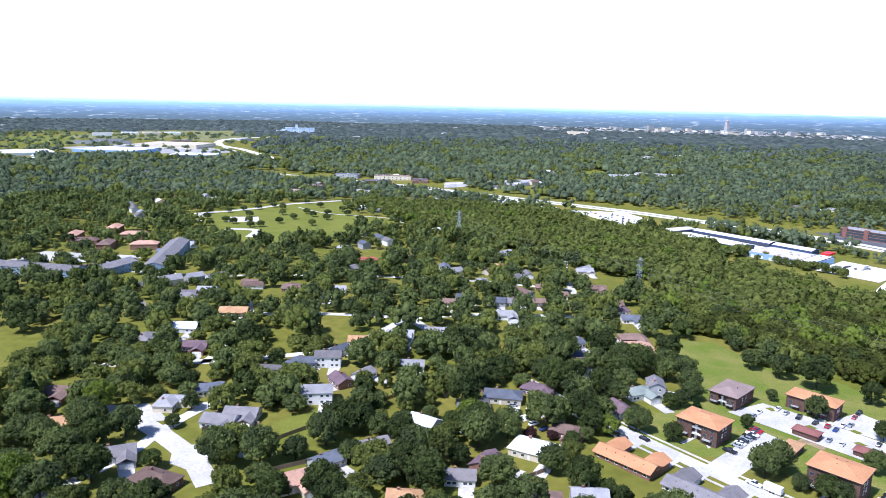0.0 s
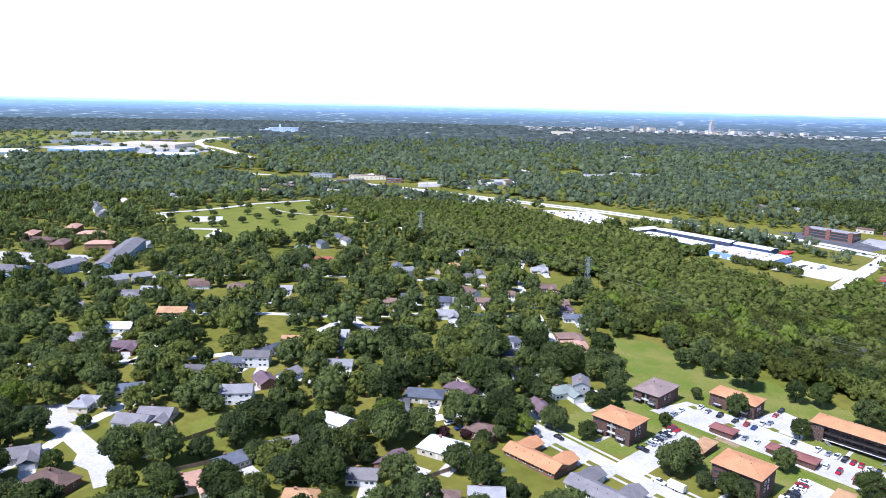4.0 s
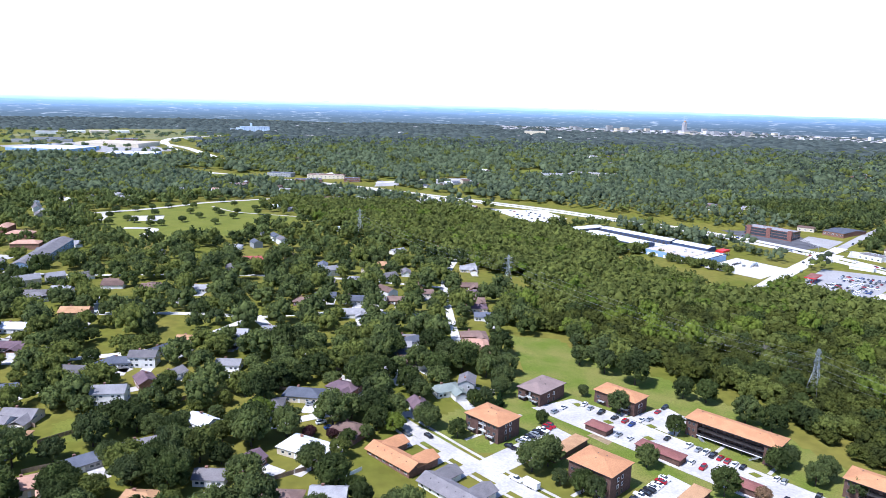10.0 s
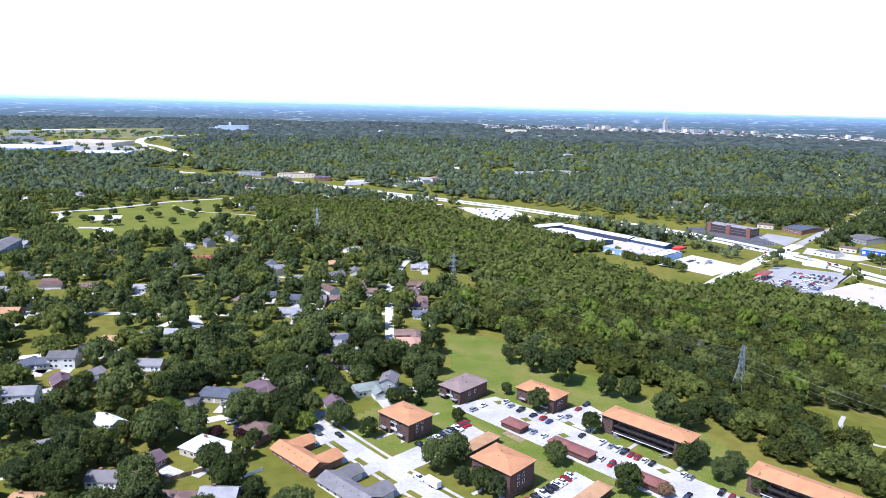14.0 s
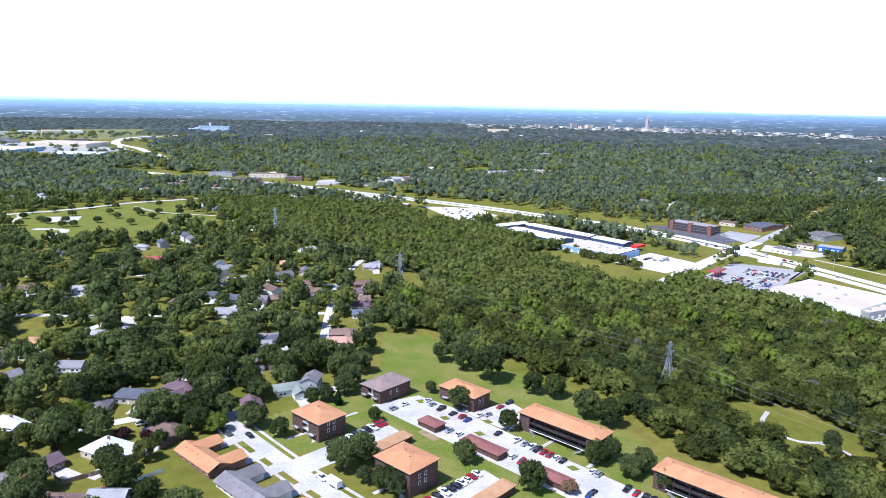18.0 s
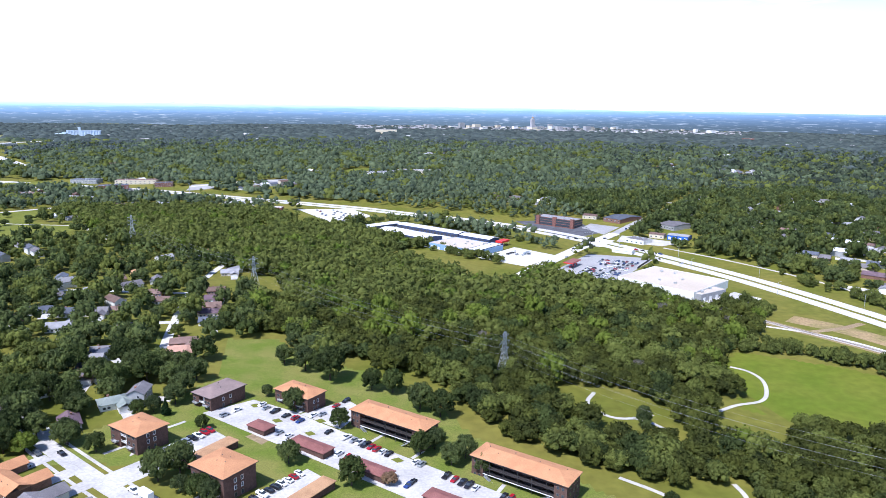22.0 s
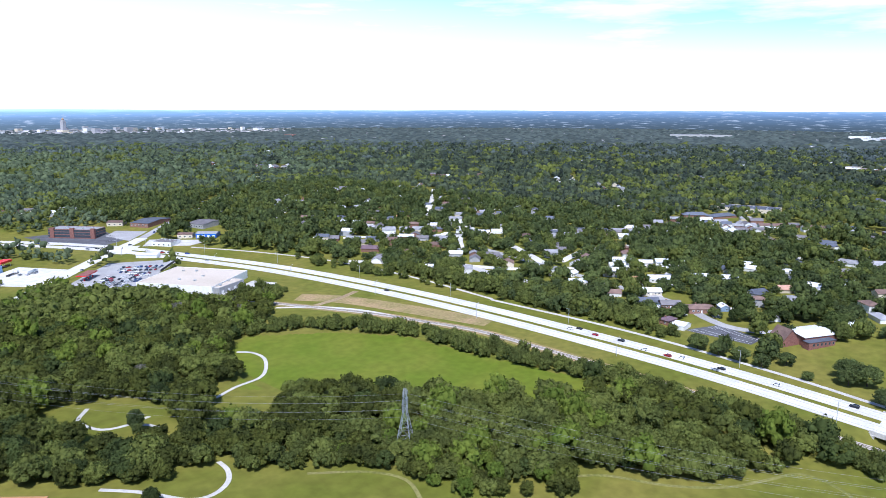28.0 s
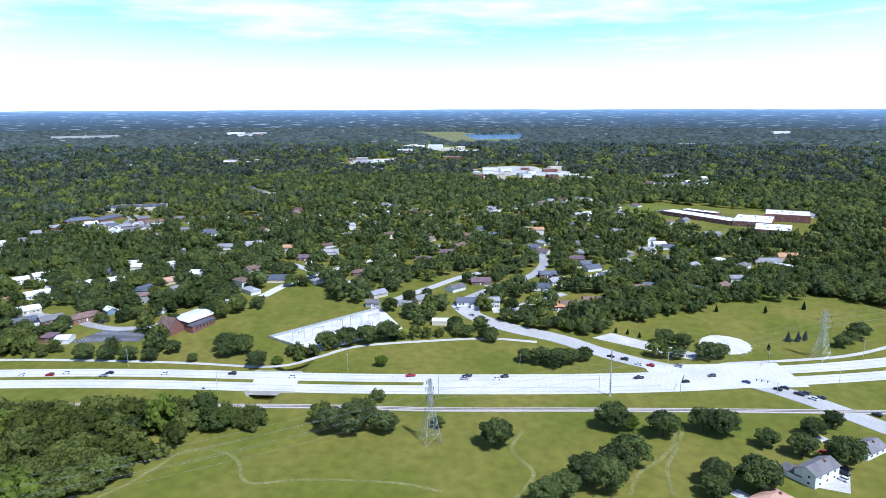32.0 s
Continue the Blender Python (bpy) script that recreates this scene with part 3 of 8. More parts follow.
# apartment street, lots and walks
STREET = [(-20, 420), (15, 360), (43, 323), (59.5, 298.5), (73.8, 279.5), (85.8, 265.3), (98.8, 250.3), (109.7, 238.2), (121.7, 226.1), (149, 199), (189, 159)]
ribbon("road", STREET[3:], 7.2, CONCRETE, 0.14, "sunlit pale concrete residential street", "road", clear=1)
ribbon("road", STREET[:4], 6.6, CONCRETE, 0.13, "pale concrete street shaded by trees", "road", clear=-2.5)
for off, w in ((6.2, 1.4), (-6.9, 1.4)):
    ribbon("sidewalk", STREET[3:], w, CONCRETE, 0.09, "narrow concrete sidewalk with a grass strip", "sidewalk", offset=off, clear=0.5)
sc, sn = along(STREET[3:], 5.5)
joints = bmesh.new()
for i in range(1, len(sc) - 1):
    p, q = sc[i] - sn[i] * 3.5, sc[i] + sn[i] * 3.5
    bar(joints, (*p, gz(*p) + 0.125), (*q, gz(*q) + 0.125), 0.035, 4)
    p, q = sc[i], sc[i + 1]
    bar(joints, (*p, gz(*p) + 0.125), (*q, gz(*q) + 0.125), 0.035, 4)
tagged(part("street_joints", joints, ROAD_GREY, None), "dark joints between concrete slabs of the street", "road marking", kind="structure")
patch("parking_lot", [(133, 301), (151, 283), (176, 297), (155, 314)], CONCRETE, 0.12, "sunlit white concrete parking lot", "parking lot")
patch("parking_lot", [(151, 283), (192, 242), (212, 257), (175, 297)], CONCRETE, 0.13, "sunlit white concrete parking lot", "parking lot")
patch("parking_lot", [(192, 242), (258, 176), (289, 180), (212, 257)], CONCRETE, 0.12, "sunlit white concrete parking lot", "parking lot")
patch("parking_lot", [(176, 296), (193, 279), (206, 298), (199, 310)], CONCRETE, 0.15, "sunlit white concrete parking bay", "parking lot")
patch("parking_lot", [(102, 247), (111, 239), (148, 273), (140, 283)], CONCRETE, 0.12, "sunlit white concrete parking lot", "parking lot")
patch("parking_lot", [(140, 211), (149, 203), (186, 236), (178, 246)], CONCRETE, 0.12, "sunlit white concrete parking lot", "parking lot")
for a, b in (((204, 265), (212, 273)), ((220, 250), (226, 256)), ((247, 220), (252, 226)), ((262, 206), (268, 211)), ((113, 281), (127, 293)), ((118, 258), (129, 268)), ((152, 219), (162, 229)), ((100, 266), (107, 272)), ((136, 227), (143, 233)), ((289, 182), (312, 200))):
    ribbon("walkway", [a, ((a[0] + b[0]) / 2, (a[1] + b[1]) / 2), b], 1.6, CONCRETE, 0.104, "short concrete walk to an apartment house", "path", clear=0.3, step=3)
for ix, iy in ((156, 307), (185, 288), (180, 276), (214, 249), (166, 290)):
    patch("grass_island", [(ix - 2.6, iy + 1.0), (ix - 0.6, iy - 2.2), (ix + 2.6, iy - 1.0), (ix + 0.6, iy + 2.2)], LAWN, 0.22, "small kerbed grass island in the parking lot", "lawn", step=3, keep=False)
patch("worn_lawn", [(160, 268), (168, 277), (163, 283), (153, 276)], EARTH, 0.06, "patch of worn bare earth in the lawn", "ground", step=4)

# commercial lots
patch("parking_lot", [(357, 655), (392, 610), (442, 650), (410, 700)], GRAVEL, 0.1, "white gravel yard", "yard")
patch("parking_lot", [(252, 818), (322, 705), (405, 712), (318, 862)], GRAVEL, 0.09, "white concrete storage yard", "yard")
patch("parking_lot", [(404, 580), (437, 527), (534, 622), (476, 655)], ROAD_GREY, 0.1, "grey concrete car lot full of parked cars", "parking lot")
patch("parking_lot", [(488, 470), (535, 492), (545, 470), (505, 440)], CONCRETE, 0.1, "white concrete yard behind the store", "yard")
patch("parking_lot", [(463, 862), (486, 740), (535, 760), (540, 840)], ASPHALT, 0.1, "dark asphalt parking lot round the office", "parking lot")
patch("parking_lot", [(528, 795), (538, 752), (572, 780), (548, 812)], ROAD_GREY, 0.1, "grey parking lot of shops", "parking lot")
patch("parking_lot", [(536, 714), (573, 677), (600, 684), (556, 740)], CONCRETE, 0.1, "white concrete lot of shops", "parking lot")
patch("parking_lot", [(183, 1013), (232, 868), (282, 933), (262, 1000)], GRAVEL, 0.1, "white gravel car yard", "yard")
patch("parking_lot", [(659, 152), (659, 107), (673, 105), (682, 137)], ASPHALT, 0.1, "dark asphalt church parking lot", "parking lot")
ribbon("road", [(760, 420), (725, 260), (708, 180), (690, 150), (682, 128), (688, 105), (705, 95)], 7, ROAD_GREY, 0.15, "grey street past the church", "road", clear=2)
patch("court", [(632, -8), (659, 24), (710, -48), (670, -64)], GRAVEL, 0.1, "fenced white gravel court", "court")
patch("court", [(-86, 618), (-62, 626), (-50, 596), (-72, 590)], COURT_RED, 0.1, "red and white play court", "court")
for pts, w in (([(-330, 840), (-284, 872), (-246, 908), (-210, 957), (-138, 1032)], 9), ([(-239, 757), (-205, 753), (-201, 713)], 9), ([(-193, 925), (-148, 882), (-66, 863), (-48, 830)], 3), ([(-283, 797), (-290, 830), (-300, 850)], 6)):
    ribbon("road", pts, w, CONCRETE, 0.12, "pale road through the park", "road", clear=2)
patch("parking_lot", [(-262, 836), (-225, 842), (-215, 806), (-250, 800)], CONCRETE, 0.12, "white parking lot in the park", "parking lot")
ribbon("road", [(-139, 278), (-122, 268), (-108, 256), (-92, 240), (-80, 222)], 8.5, CONCRETE, 0.15, "sunlit concrete residential street", "road", clear=-2)
patch("road", [(-145, 284), (-128, 287), (-112, 271), (-134, 267)], CONCRETE, 0.16, "sunlit concrete end of a residential street", "road")
patch("road", [(-103, 251), (-88, 250), (-84, 228), (-99, 236)], CONCRETE, 0.165, "sunlit concrete widening of a residential street", "road")
# streets of the quarters
for pts in ([(103, 380), (101, 440), (100, 520), (108, 600), (120, 660)], [(-20, 420), (30, 432), (101, 440)], [(-200, 330), (-140, 335), (-60, 360), (-20, 420)], [(-140, 200), (-118, 240), (-112, 262), (-100, 290), (-60, 360)], [(-140, 420), (-70, 425), (-20, 420)], [(-330, 560), (-200, 530), (-90, 540), (0, 535), (100, 520)], [(-120, 335), (-115, 400), (-140, 480)], [(-20, 262), (10, 268), (45, 285)]):
    ribbon("road", pts, 5.4, ROADWAY, 0.13, "pale concrete street under the trees", "road", clear=-2.6)
for pts in ([(640, 490), (690, 400), (720, 330), (800, 250), (900, 180), (1000, 120)], [(880, 560), (830, 480), (790, 400), (740, 320)], [(700, 570), (760, 520), (860, 450), (960, 390)], [(745, 44), (790, 25), (850, -20), (950, -120)], [(760, 320), (830, 330), (900, 300), (1000, 250)], [(800, -30), (840, -90), (870, -199)], [(740, 960), (800, 900), (880, 800), (960, 700)], [(1000, -120), (1150, -60), (1300, 20)], [(930, 620), (1040, 540), (1200, 430)], [(760, -190), (800, -240), (860, -300), (960, -340)], [(1106, 816), (947, 671), (823, 561)], [(847, 524), (776, 463), (735, 423)], [(856, -378), (812, -425), (841, -487)]):
    ribbon("road", pts, 8.5, ROADWAY, 0.13, "pale residential street between the trees", "road", clear=-0.5)

for pts in ([(700, 405), (695, 371), (690, 340), (688, 290)], [(857, 39), (810, 3), (763, -36)], [(695, -138), (719, -165), (735, -190)], [(730, -59), (760, -86), (796, -116), (818, -149)]):
    ribbon("road", pts, 8, ROAD_PALE, 0.14, "sunlit pale residential street", "road", clear=3)

# meadows and lawns kept free of trees
PARK = [(-309, 833), (-330, 850), (-150, 1020), (-121, 889), (-63, 857), (-73, 787), (-114, 727), (-153, 691), (-195, 680), (-257, 743)]
OPEN += [
    [(135, 405), (165, 402), (180, 366), (210, 348), (232, 318), (244, 292), (250, 268), (264, 248), (280, 230), (296, 205), (312, 190), (290, 175), (120, 255), (70, 262), (96, 292), (120, 320), (136, 345)],
    [(428, 345), (447, 362), (492, 326), (520, 286), (526, 228), (534, 182), (541, 132), (520, 136), (466, 188), (424, 255), (396, 282)],
    [(344, 212), (352, 204), (366, 184), (392, 160), (375, 120), (300, 150), (290, 190), (312, 222), (325, 220)],
]
OPEN += [
    [(300, 312), (332, 318), (356, 286), (348, 250), (312, 256)],
    [(230, 398), (290, 372), (285, 362), (228, 386)],
    [(420, 120), (446, 106), (456, 96), (468, 56), (492, 46), (512, 34), (504, 12), (534, -2), (540, -150), (525, -290), (440, -290), (380, -100)],
    [(102, 566), (120, 600), (174, 566), (165, 492), (122, 512)],
    [(248, 690), (272, 655), (332, 534), (392, 575), (396, 612), (360, 645), (300, 706)],
    [(80, 870), (150, 822), (162, 858), (100, 910)],
]
OPEN += [
    PARK,
    [(-130, 655), (-50, 660), (-45, 600), (-120, 610)],
    [(607, 140), (625, 140), (640, 60), (655, 90), (700, 60), (730, -10), (716, -60), (650, -80), (640, -160), (600, -190), (592, -60), (600, 40)],
    [(600, -250), (655, -205), (700, -270), (705, -380), (660, -440), (600, -420), (590, -300)],
    [(500, 450), (575, 400), (590, 330), (592, 60), (566, 60), (568, 260), (550, 320), (515, 400)],
]
OPEN += [
    [(618, 420), (630, 300), (630, 150), (612, 150), (612, 300), (600, 420)],
    [(60, 240), (100, 215), (125, 232), (90, 265)],
    [(-1150, 1790), (-620, 1730), (-470, 1800), (-560, 2050), (-640, 2700), (-1600, 2760), (-1500, 2250)],
    [(-700, 1690), (-640, 1660), (-560, 1700), (-560, 1780), (-620, 1900), (-700, 1830)],
    [(-1200, 1600), (-1010, 1560), (-900, 1600), (-740, 1700), (-1150, 1800)],
    [(-66, 256), (-45, 294), (-16, 316), (-9, 308), (-34, 288), (-50, 248)],
    [(-40, 345), (-10, 352), (-6, 342), (-36, 334)],
]


def field(name, poly, mat, lift, label, category, step=3.0):
    """A sheet of turf over all of a polygon."""
    p = np.array(poly, float)
    ax, ay = np.arange(p[:, 0].min(), p[:, 0].max() + step, step), np.arange(p[:, 1].min(), p[:, 1].max() + step, step)
    qx, qy = np.meshgrid(ax, ay)
    i = (np.arange(len(ax) - 1)[None, :] + len(ax) * np.arange(len(ay) - 1)[:, None]).ravel()
    i = i[inside(poly, qx.ravel()[i] + step / 2, qy.ravel()[i] + step / 2)]
    faces = np.stack([i, i + 1, i + 1 + len(ax), i + len(ax)], 1)
    used, back = np.unique(faces, return_inverse=True)
    x, y = qx.ravel()[used], qy.ravel()[used]
    tagged(new(name, mesh_arrays(name, np.column_stack([x, y, ground(x, y) + lift]), back.reshape(-1, 4), mat)), label, category, kind="structure")


OPEN.append([(404, 303), (412, 268), (386, 228), (372, 230), (359, 253)])
OPEN.append([(640, 168), (640, 100), (660, 98), (670, 168)])
OPEN.append([(686, 64), (717, 33), (725, 1), (716, -27), (705, -37), (659, 15), (660, 56)])
field("lawn", PARK, LAWN, 0.04, "wide mown lawn of the park", "lawn", step=5.0)
field("pitch", [(626 + 15.5 * math.cos(a), -268 + 15.5 * math.sin(a)) for a in np.linspace(0, 2 * math.pi, 25)[:-1]], GRAVEL, 0.1, "round white sand pitch", "court", step=1.3)
OPEN.append([(-69, 272), (-53, 287), (-41, 278), (-52, 256), (-60, 254)])
field("lawn", OPEN[-1], LAWN, 0.05, "sunlit green back lawn between houses", "lawn", step=2.0)
field("lawn", OPEN[-25], WORN_LAWN, 0.03, "yellowing lawn round the apartment houses", "lawn")
field("meadow", OPEN[-24], MEADOW, 0.05, "lush green meadow in the bend of the railway", "meadow")
OPEN.append([(712, 42), (768, 42), (768, -8), (712, -8)])
for a, b, hw in ((0, 12, 42), (11, 16, 30)):
    PAVED.append((along(HIGHWAY[a:b], 12)[0], hw))
HOUSE_SPOTS = []  # (x, y, radius) kept free of trees

# ---------------------------------------------------------------- apartment houses


def hip(l, w, rise, z, over=0.0, thick=0.22):
    """A hip roof with eaves of real thickness."""
    bm = bmesh.new()
    L, W2 = l / 2 + over, w / 2 + over
    r = max(L - W2, 0.02)
    if L < W2:
        r = 0.02
    base = [bm.verts.new(p) for p in ((-L, -W2, z), (L, -W2, z), (L, W2, z), (-L, W2, z))]
    eave = [bm.verts.new(p) for p in ((-L, -W2, z + thick), (L, -W2, z + thick), (L, W2, z + thick), (-L, W2, z + thick))]
    if L >= W2:
        a, b = bm.verts.new((-r, 0, z + rise)), bm.verts.new((r, 0, z + rise))
        bm.faces.new((eave[0], eave[1], b, a))
        bm.faces.new((eave[2], eave[3], a, b))
        bm.faces.new((eave[1], eave[2], b))
        bm.faces.new((eave[3], eave[0], a))
    else:
        r = W2 - L
        a, b = bm.verts.new((0, -r, z + rise)), bm.verts.new((0, r, z + rise))
        bm.faces.new((eave[1], eave[2], b, a))
        bm.faces.new((eave[3], eave[0], a, b))
        bm.faces.new((eave[0], eave[1], a))
        bm.faces.new((eave[2], eave[3], b))
    for i in range(4):
        j = (i + 1) % 4
        bm.faces.new((base[i], base[j], eave[j], eave[i]))
    bm.faces.new(base[::-1])
    return bm


def gable(l, w, rise, z, over=0.45, thick=0.18):
    """A gable roof of two thick slopes along x."""
    bm = bmesh.new()
    L, W2 = l / 2 + over, w / 2 + over
    drop = rise * over / (w / 2)
    sec = [(-W2, z - drop), (0, z + rise), (W2, z - drop), (W2, z - drop + thick), (0, z + rise + thick), (-W2, z - drop + thick)]
    a = [bm.verts.new((-L, y, h)) for y, h in sec]
    b = [bm.verts.new((L, y, h)) for y, h in sec]
    for i in range(6):
        j = (i + 1) % 6
        bm.faces.new((a[i], a[j], b[j], b[i]))
    for ring in (a, b):
        bm.faces.new((ring[0], ring[1], ring[4], ring[5]))
        bm.faces.new((ring[1], ring[2], ring[3], ring[4]))
    bmesh.ops.recalc_face_normals(bm, faces=bm.faces)
    return bm


def gabled_walls(L, W2, h, rise, low=-1.5):
    """Four walls in one, with pointed gables at both ends."""
    bm = bmesh.new()
    sec = ((-W2, low), (W2, low), (W2, h), (0, h + rise - 0.03), (-W2, h))
    a = [bm.verts.new((-L, y, z)) for y, z in sec]
    b = [bm.verts.new((L, y, z)) for y, z in sec]
    for i in range(5):
        j = (i + 1) % 5
        bm.faces.new((a[i], a[j], b[j], b[i]))
    bm.faces.new(a[::-1])
    bm.faces.new(b)
    bmesh.ops.recalc_face_normals(bm, faces=bm.faces)
    return bm


WINDOW_MESHES = {}


def window_mesh(w, h, dark=False, depth=0.09):
    """A white frame with a recessed dark pane, facing -y, its back on y = 0."""
    key = (w, h, dark)
    if key not in WINDOW_MESHES:
        t = 0.1
        bm = bmesh.new()
        loops = []
        for q, y in ((0, 0), (0, -depth), (t, -depth), (t, -0.03)):
            loops.append([bm.verts.new((sx * (w / 2 - q), y, sz * (h / 2 - q))) for sx, sz in ((-1, -1), (1, -1), (1, 1), (-1, 1))])
        for a, b in zip(loops, loops[1:]):
            for i in range(4):
                bm.faces.new((a[i], a[(i + 1) % 4], b[(i + 1) % 4], b[i]))
        bm.faces.new(loops[-1]).material_index = 1
        bmesh.ops.recalc_face_normals(bm, faces=bm.faces)
        me = bpy.data.meshes.new("window")
        bm.to_mesh(me)
        bm.free()
        me.materials.append(BRONZE if dark else WHITE_PAINT)
        me.materials.append(GLASS)
        WINDOW_MESHES[key] = me
    return WINDOW_MESHES[key]


def window(parent, x, y, z, turn, w=1.5, h=1.2, dark=False):
    """A window on one wall; walls turned away from the flight go without."""
    m = parent.matrix_world
    out = (m.to_3x3() @ Vector((math.sin(radians(turn)), -math.cos(radians(turn)), 0))).normalized()
    to = Vector((130, -20, 0)) - m.translation
    if out.x * to.x + out.y * to.y < -0.25 * math.hypot(to.x, to.y):
        return None
    ob = new("window", window_mesh(w, h, dark))
    ob.parent = parent
    ob.matrix_basis = pose(x, y, z, 0, 0, turn)
    return ob


def door_mesh(name, w, h, mat):
    bm = boxes((-w / 2, w / 2, -0.06, 0, 0, h), (-w / 2 + 0.08, w / 2 - 0.08, -0.08, -0.06, 0.08, h * 0.45), (-w / 2 + 0.08, w / 2 - 0.08, -0.08, -0.06, h * 0.52, h - 0.08))
    me = bpy.data.meshes.new(name)
    bm.to_mesh(me)
    bm.free()
    me.materials.append(mat)
    return me


DOOR = door_mesh("door", 1.0, 2.05, WHITE_PAINT)
DOOR_BROWN = door_mesh("door", 1.0, 2.05, ROOFS["brown"])
GARAGE_DOOR = door_mesh("garage_door", 4.8, 2.2, WHITE_PAINT)
GARAGE_TAN = door_mesh("garage_door", 2.5, 2.1, ROOFS["light"])


def vents(parent, spots):
    for x, y, z in spots:
        v = part("roof_vent", boxes((-0.11, 0.11, -0.11, 0.11, -0.3, 0.36), (-0.19, 0.19, -0.19, 0.19, 0.36, 0.43)), DARK_TRIM, parent)
        v.location = (x, y, z)


AXIS = -45.8


def block_apartments(x, y, eave, l, w, roof_mat, label):
    """A square brick apartment house of three levels under a hip roof."""
    base = gz(x, y)
    h = eave - base
    t = thing("apartment_house", pose(x, y, base, 0, 0, AXIS), label, "apartment building", "brick apartment houses")
    L, W2 = l / 2 - 0.75, w / 2 - 0.75
    n = 2.1
    # walls with a recessed stair bay in the middle of the front
    part("wall", boxes((-L, -n, -W2, W2, -1.5, h), (n, L, -W2, W2, -1.5, h), (-n, n, -W2 + 1.8, W2, -1.5, h), (-n, n, -W2, -W2 + 1.8, h - 0.6, h)), BRICK, t)
    part("roof", hip(l, w, 2.3, h), roof_mat, t)
    part("fascia", boxes((-l / 2 - 0.03, l / 2 + 0.03, -w / 2 - 0.03, -w / 2, h, h + 0.2), (-l / 2 - 0.03, l / 2 + 0.03, w / 2, w / 2 + 0.03, h, h + 0.2), (l / 2, l / 2 + 0.03, -w / 2, w / 2, h, h + 0.2)), DARK_TRIM, t)
    for k in range(3):
        z = 0.9 + k * 2.75
        if z + 0.9 > h:
            break
        for xx in (-L * 0.8, L * 0.42, L * 0.75):
            window(t, xx, -W2, z + 0.3, 0, 1.6, 1.3, True)
        for yy in (-W2 * 0.3, W2 * 0.12):
            window(t, L, yy, z + 0.3, 90, 1.2, 1.7, k == 0)
        for xx in (-L * 0.6, 0, L * 0.6):
            window(t, xx, W2, z + 0.3, 180, 1.6, 1.3)
        if k:
            part("landing", boxes((-n, n, -W2 + 0.1, -W2 + 1.8, z - 0.95, z - 0.8)), CONCRETE, t)
            bm = boxes((-n, n, -W2 + 0.06, -W2 + 0.12, z + 0.05, z + 0.12), (-n, n, -W2 + 0.06, -W2 + 0.12, z - 0.7, z - 0.63))
            for i in range(9):
                box(bm, -n + 0.25 + i * 0.45, -n + 0.29 + i * 0.45, -W2 + 0.06, -W2 + 0.12, z - 0.63, z + 0.05)
            part("railing", bm, WHITE_PAINT, t)
        d = new("door", DOOR)
        d.parent = t
        d.matrix_basis = pose(-0.9, -W2 + 1.8, z - 0.8)
    for xx in (-L * 0.57, L * 0.57):
        part("patio_slab", boxes((xx - 1.9, xx + 1.9, -W2 - 2.2, -W2, -0.3, 0.12)), CONCRETE, t)
        part("balcony", boxes((xx - 1.7, xx + 1.7, -W2 - 1.5, -W2, 2.35, 2.5), (xx - 1.7, xx + 1.7, -W2 - 1.5, -W2 - 1.42, 2.5, 3.0), (xx - 1.7, xx - 1.62, -W2 - 1.42, -W2, 2.5, 3.0), (xx + 1.62, xx + 1.7, -W2 - 1.42, -W2, 2.5, 3.0)), WALLS["grey"], t, "small grey balcony")
    vents(t, [(-2, 1.5, h + 1.7), (1.2, 2.4, h + 1.4), (2.8, -1.2, h + 1.6), (-0.8, -2, h + 1.5)])
    HOUSE_SPOTS.append((x, y, max(l, w) * 0.62))
    return t


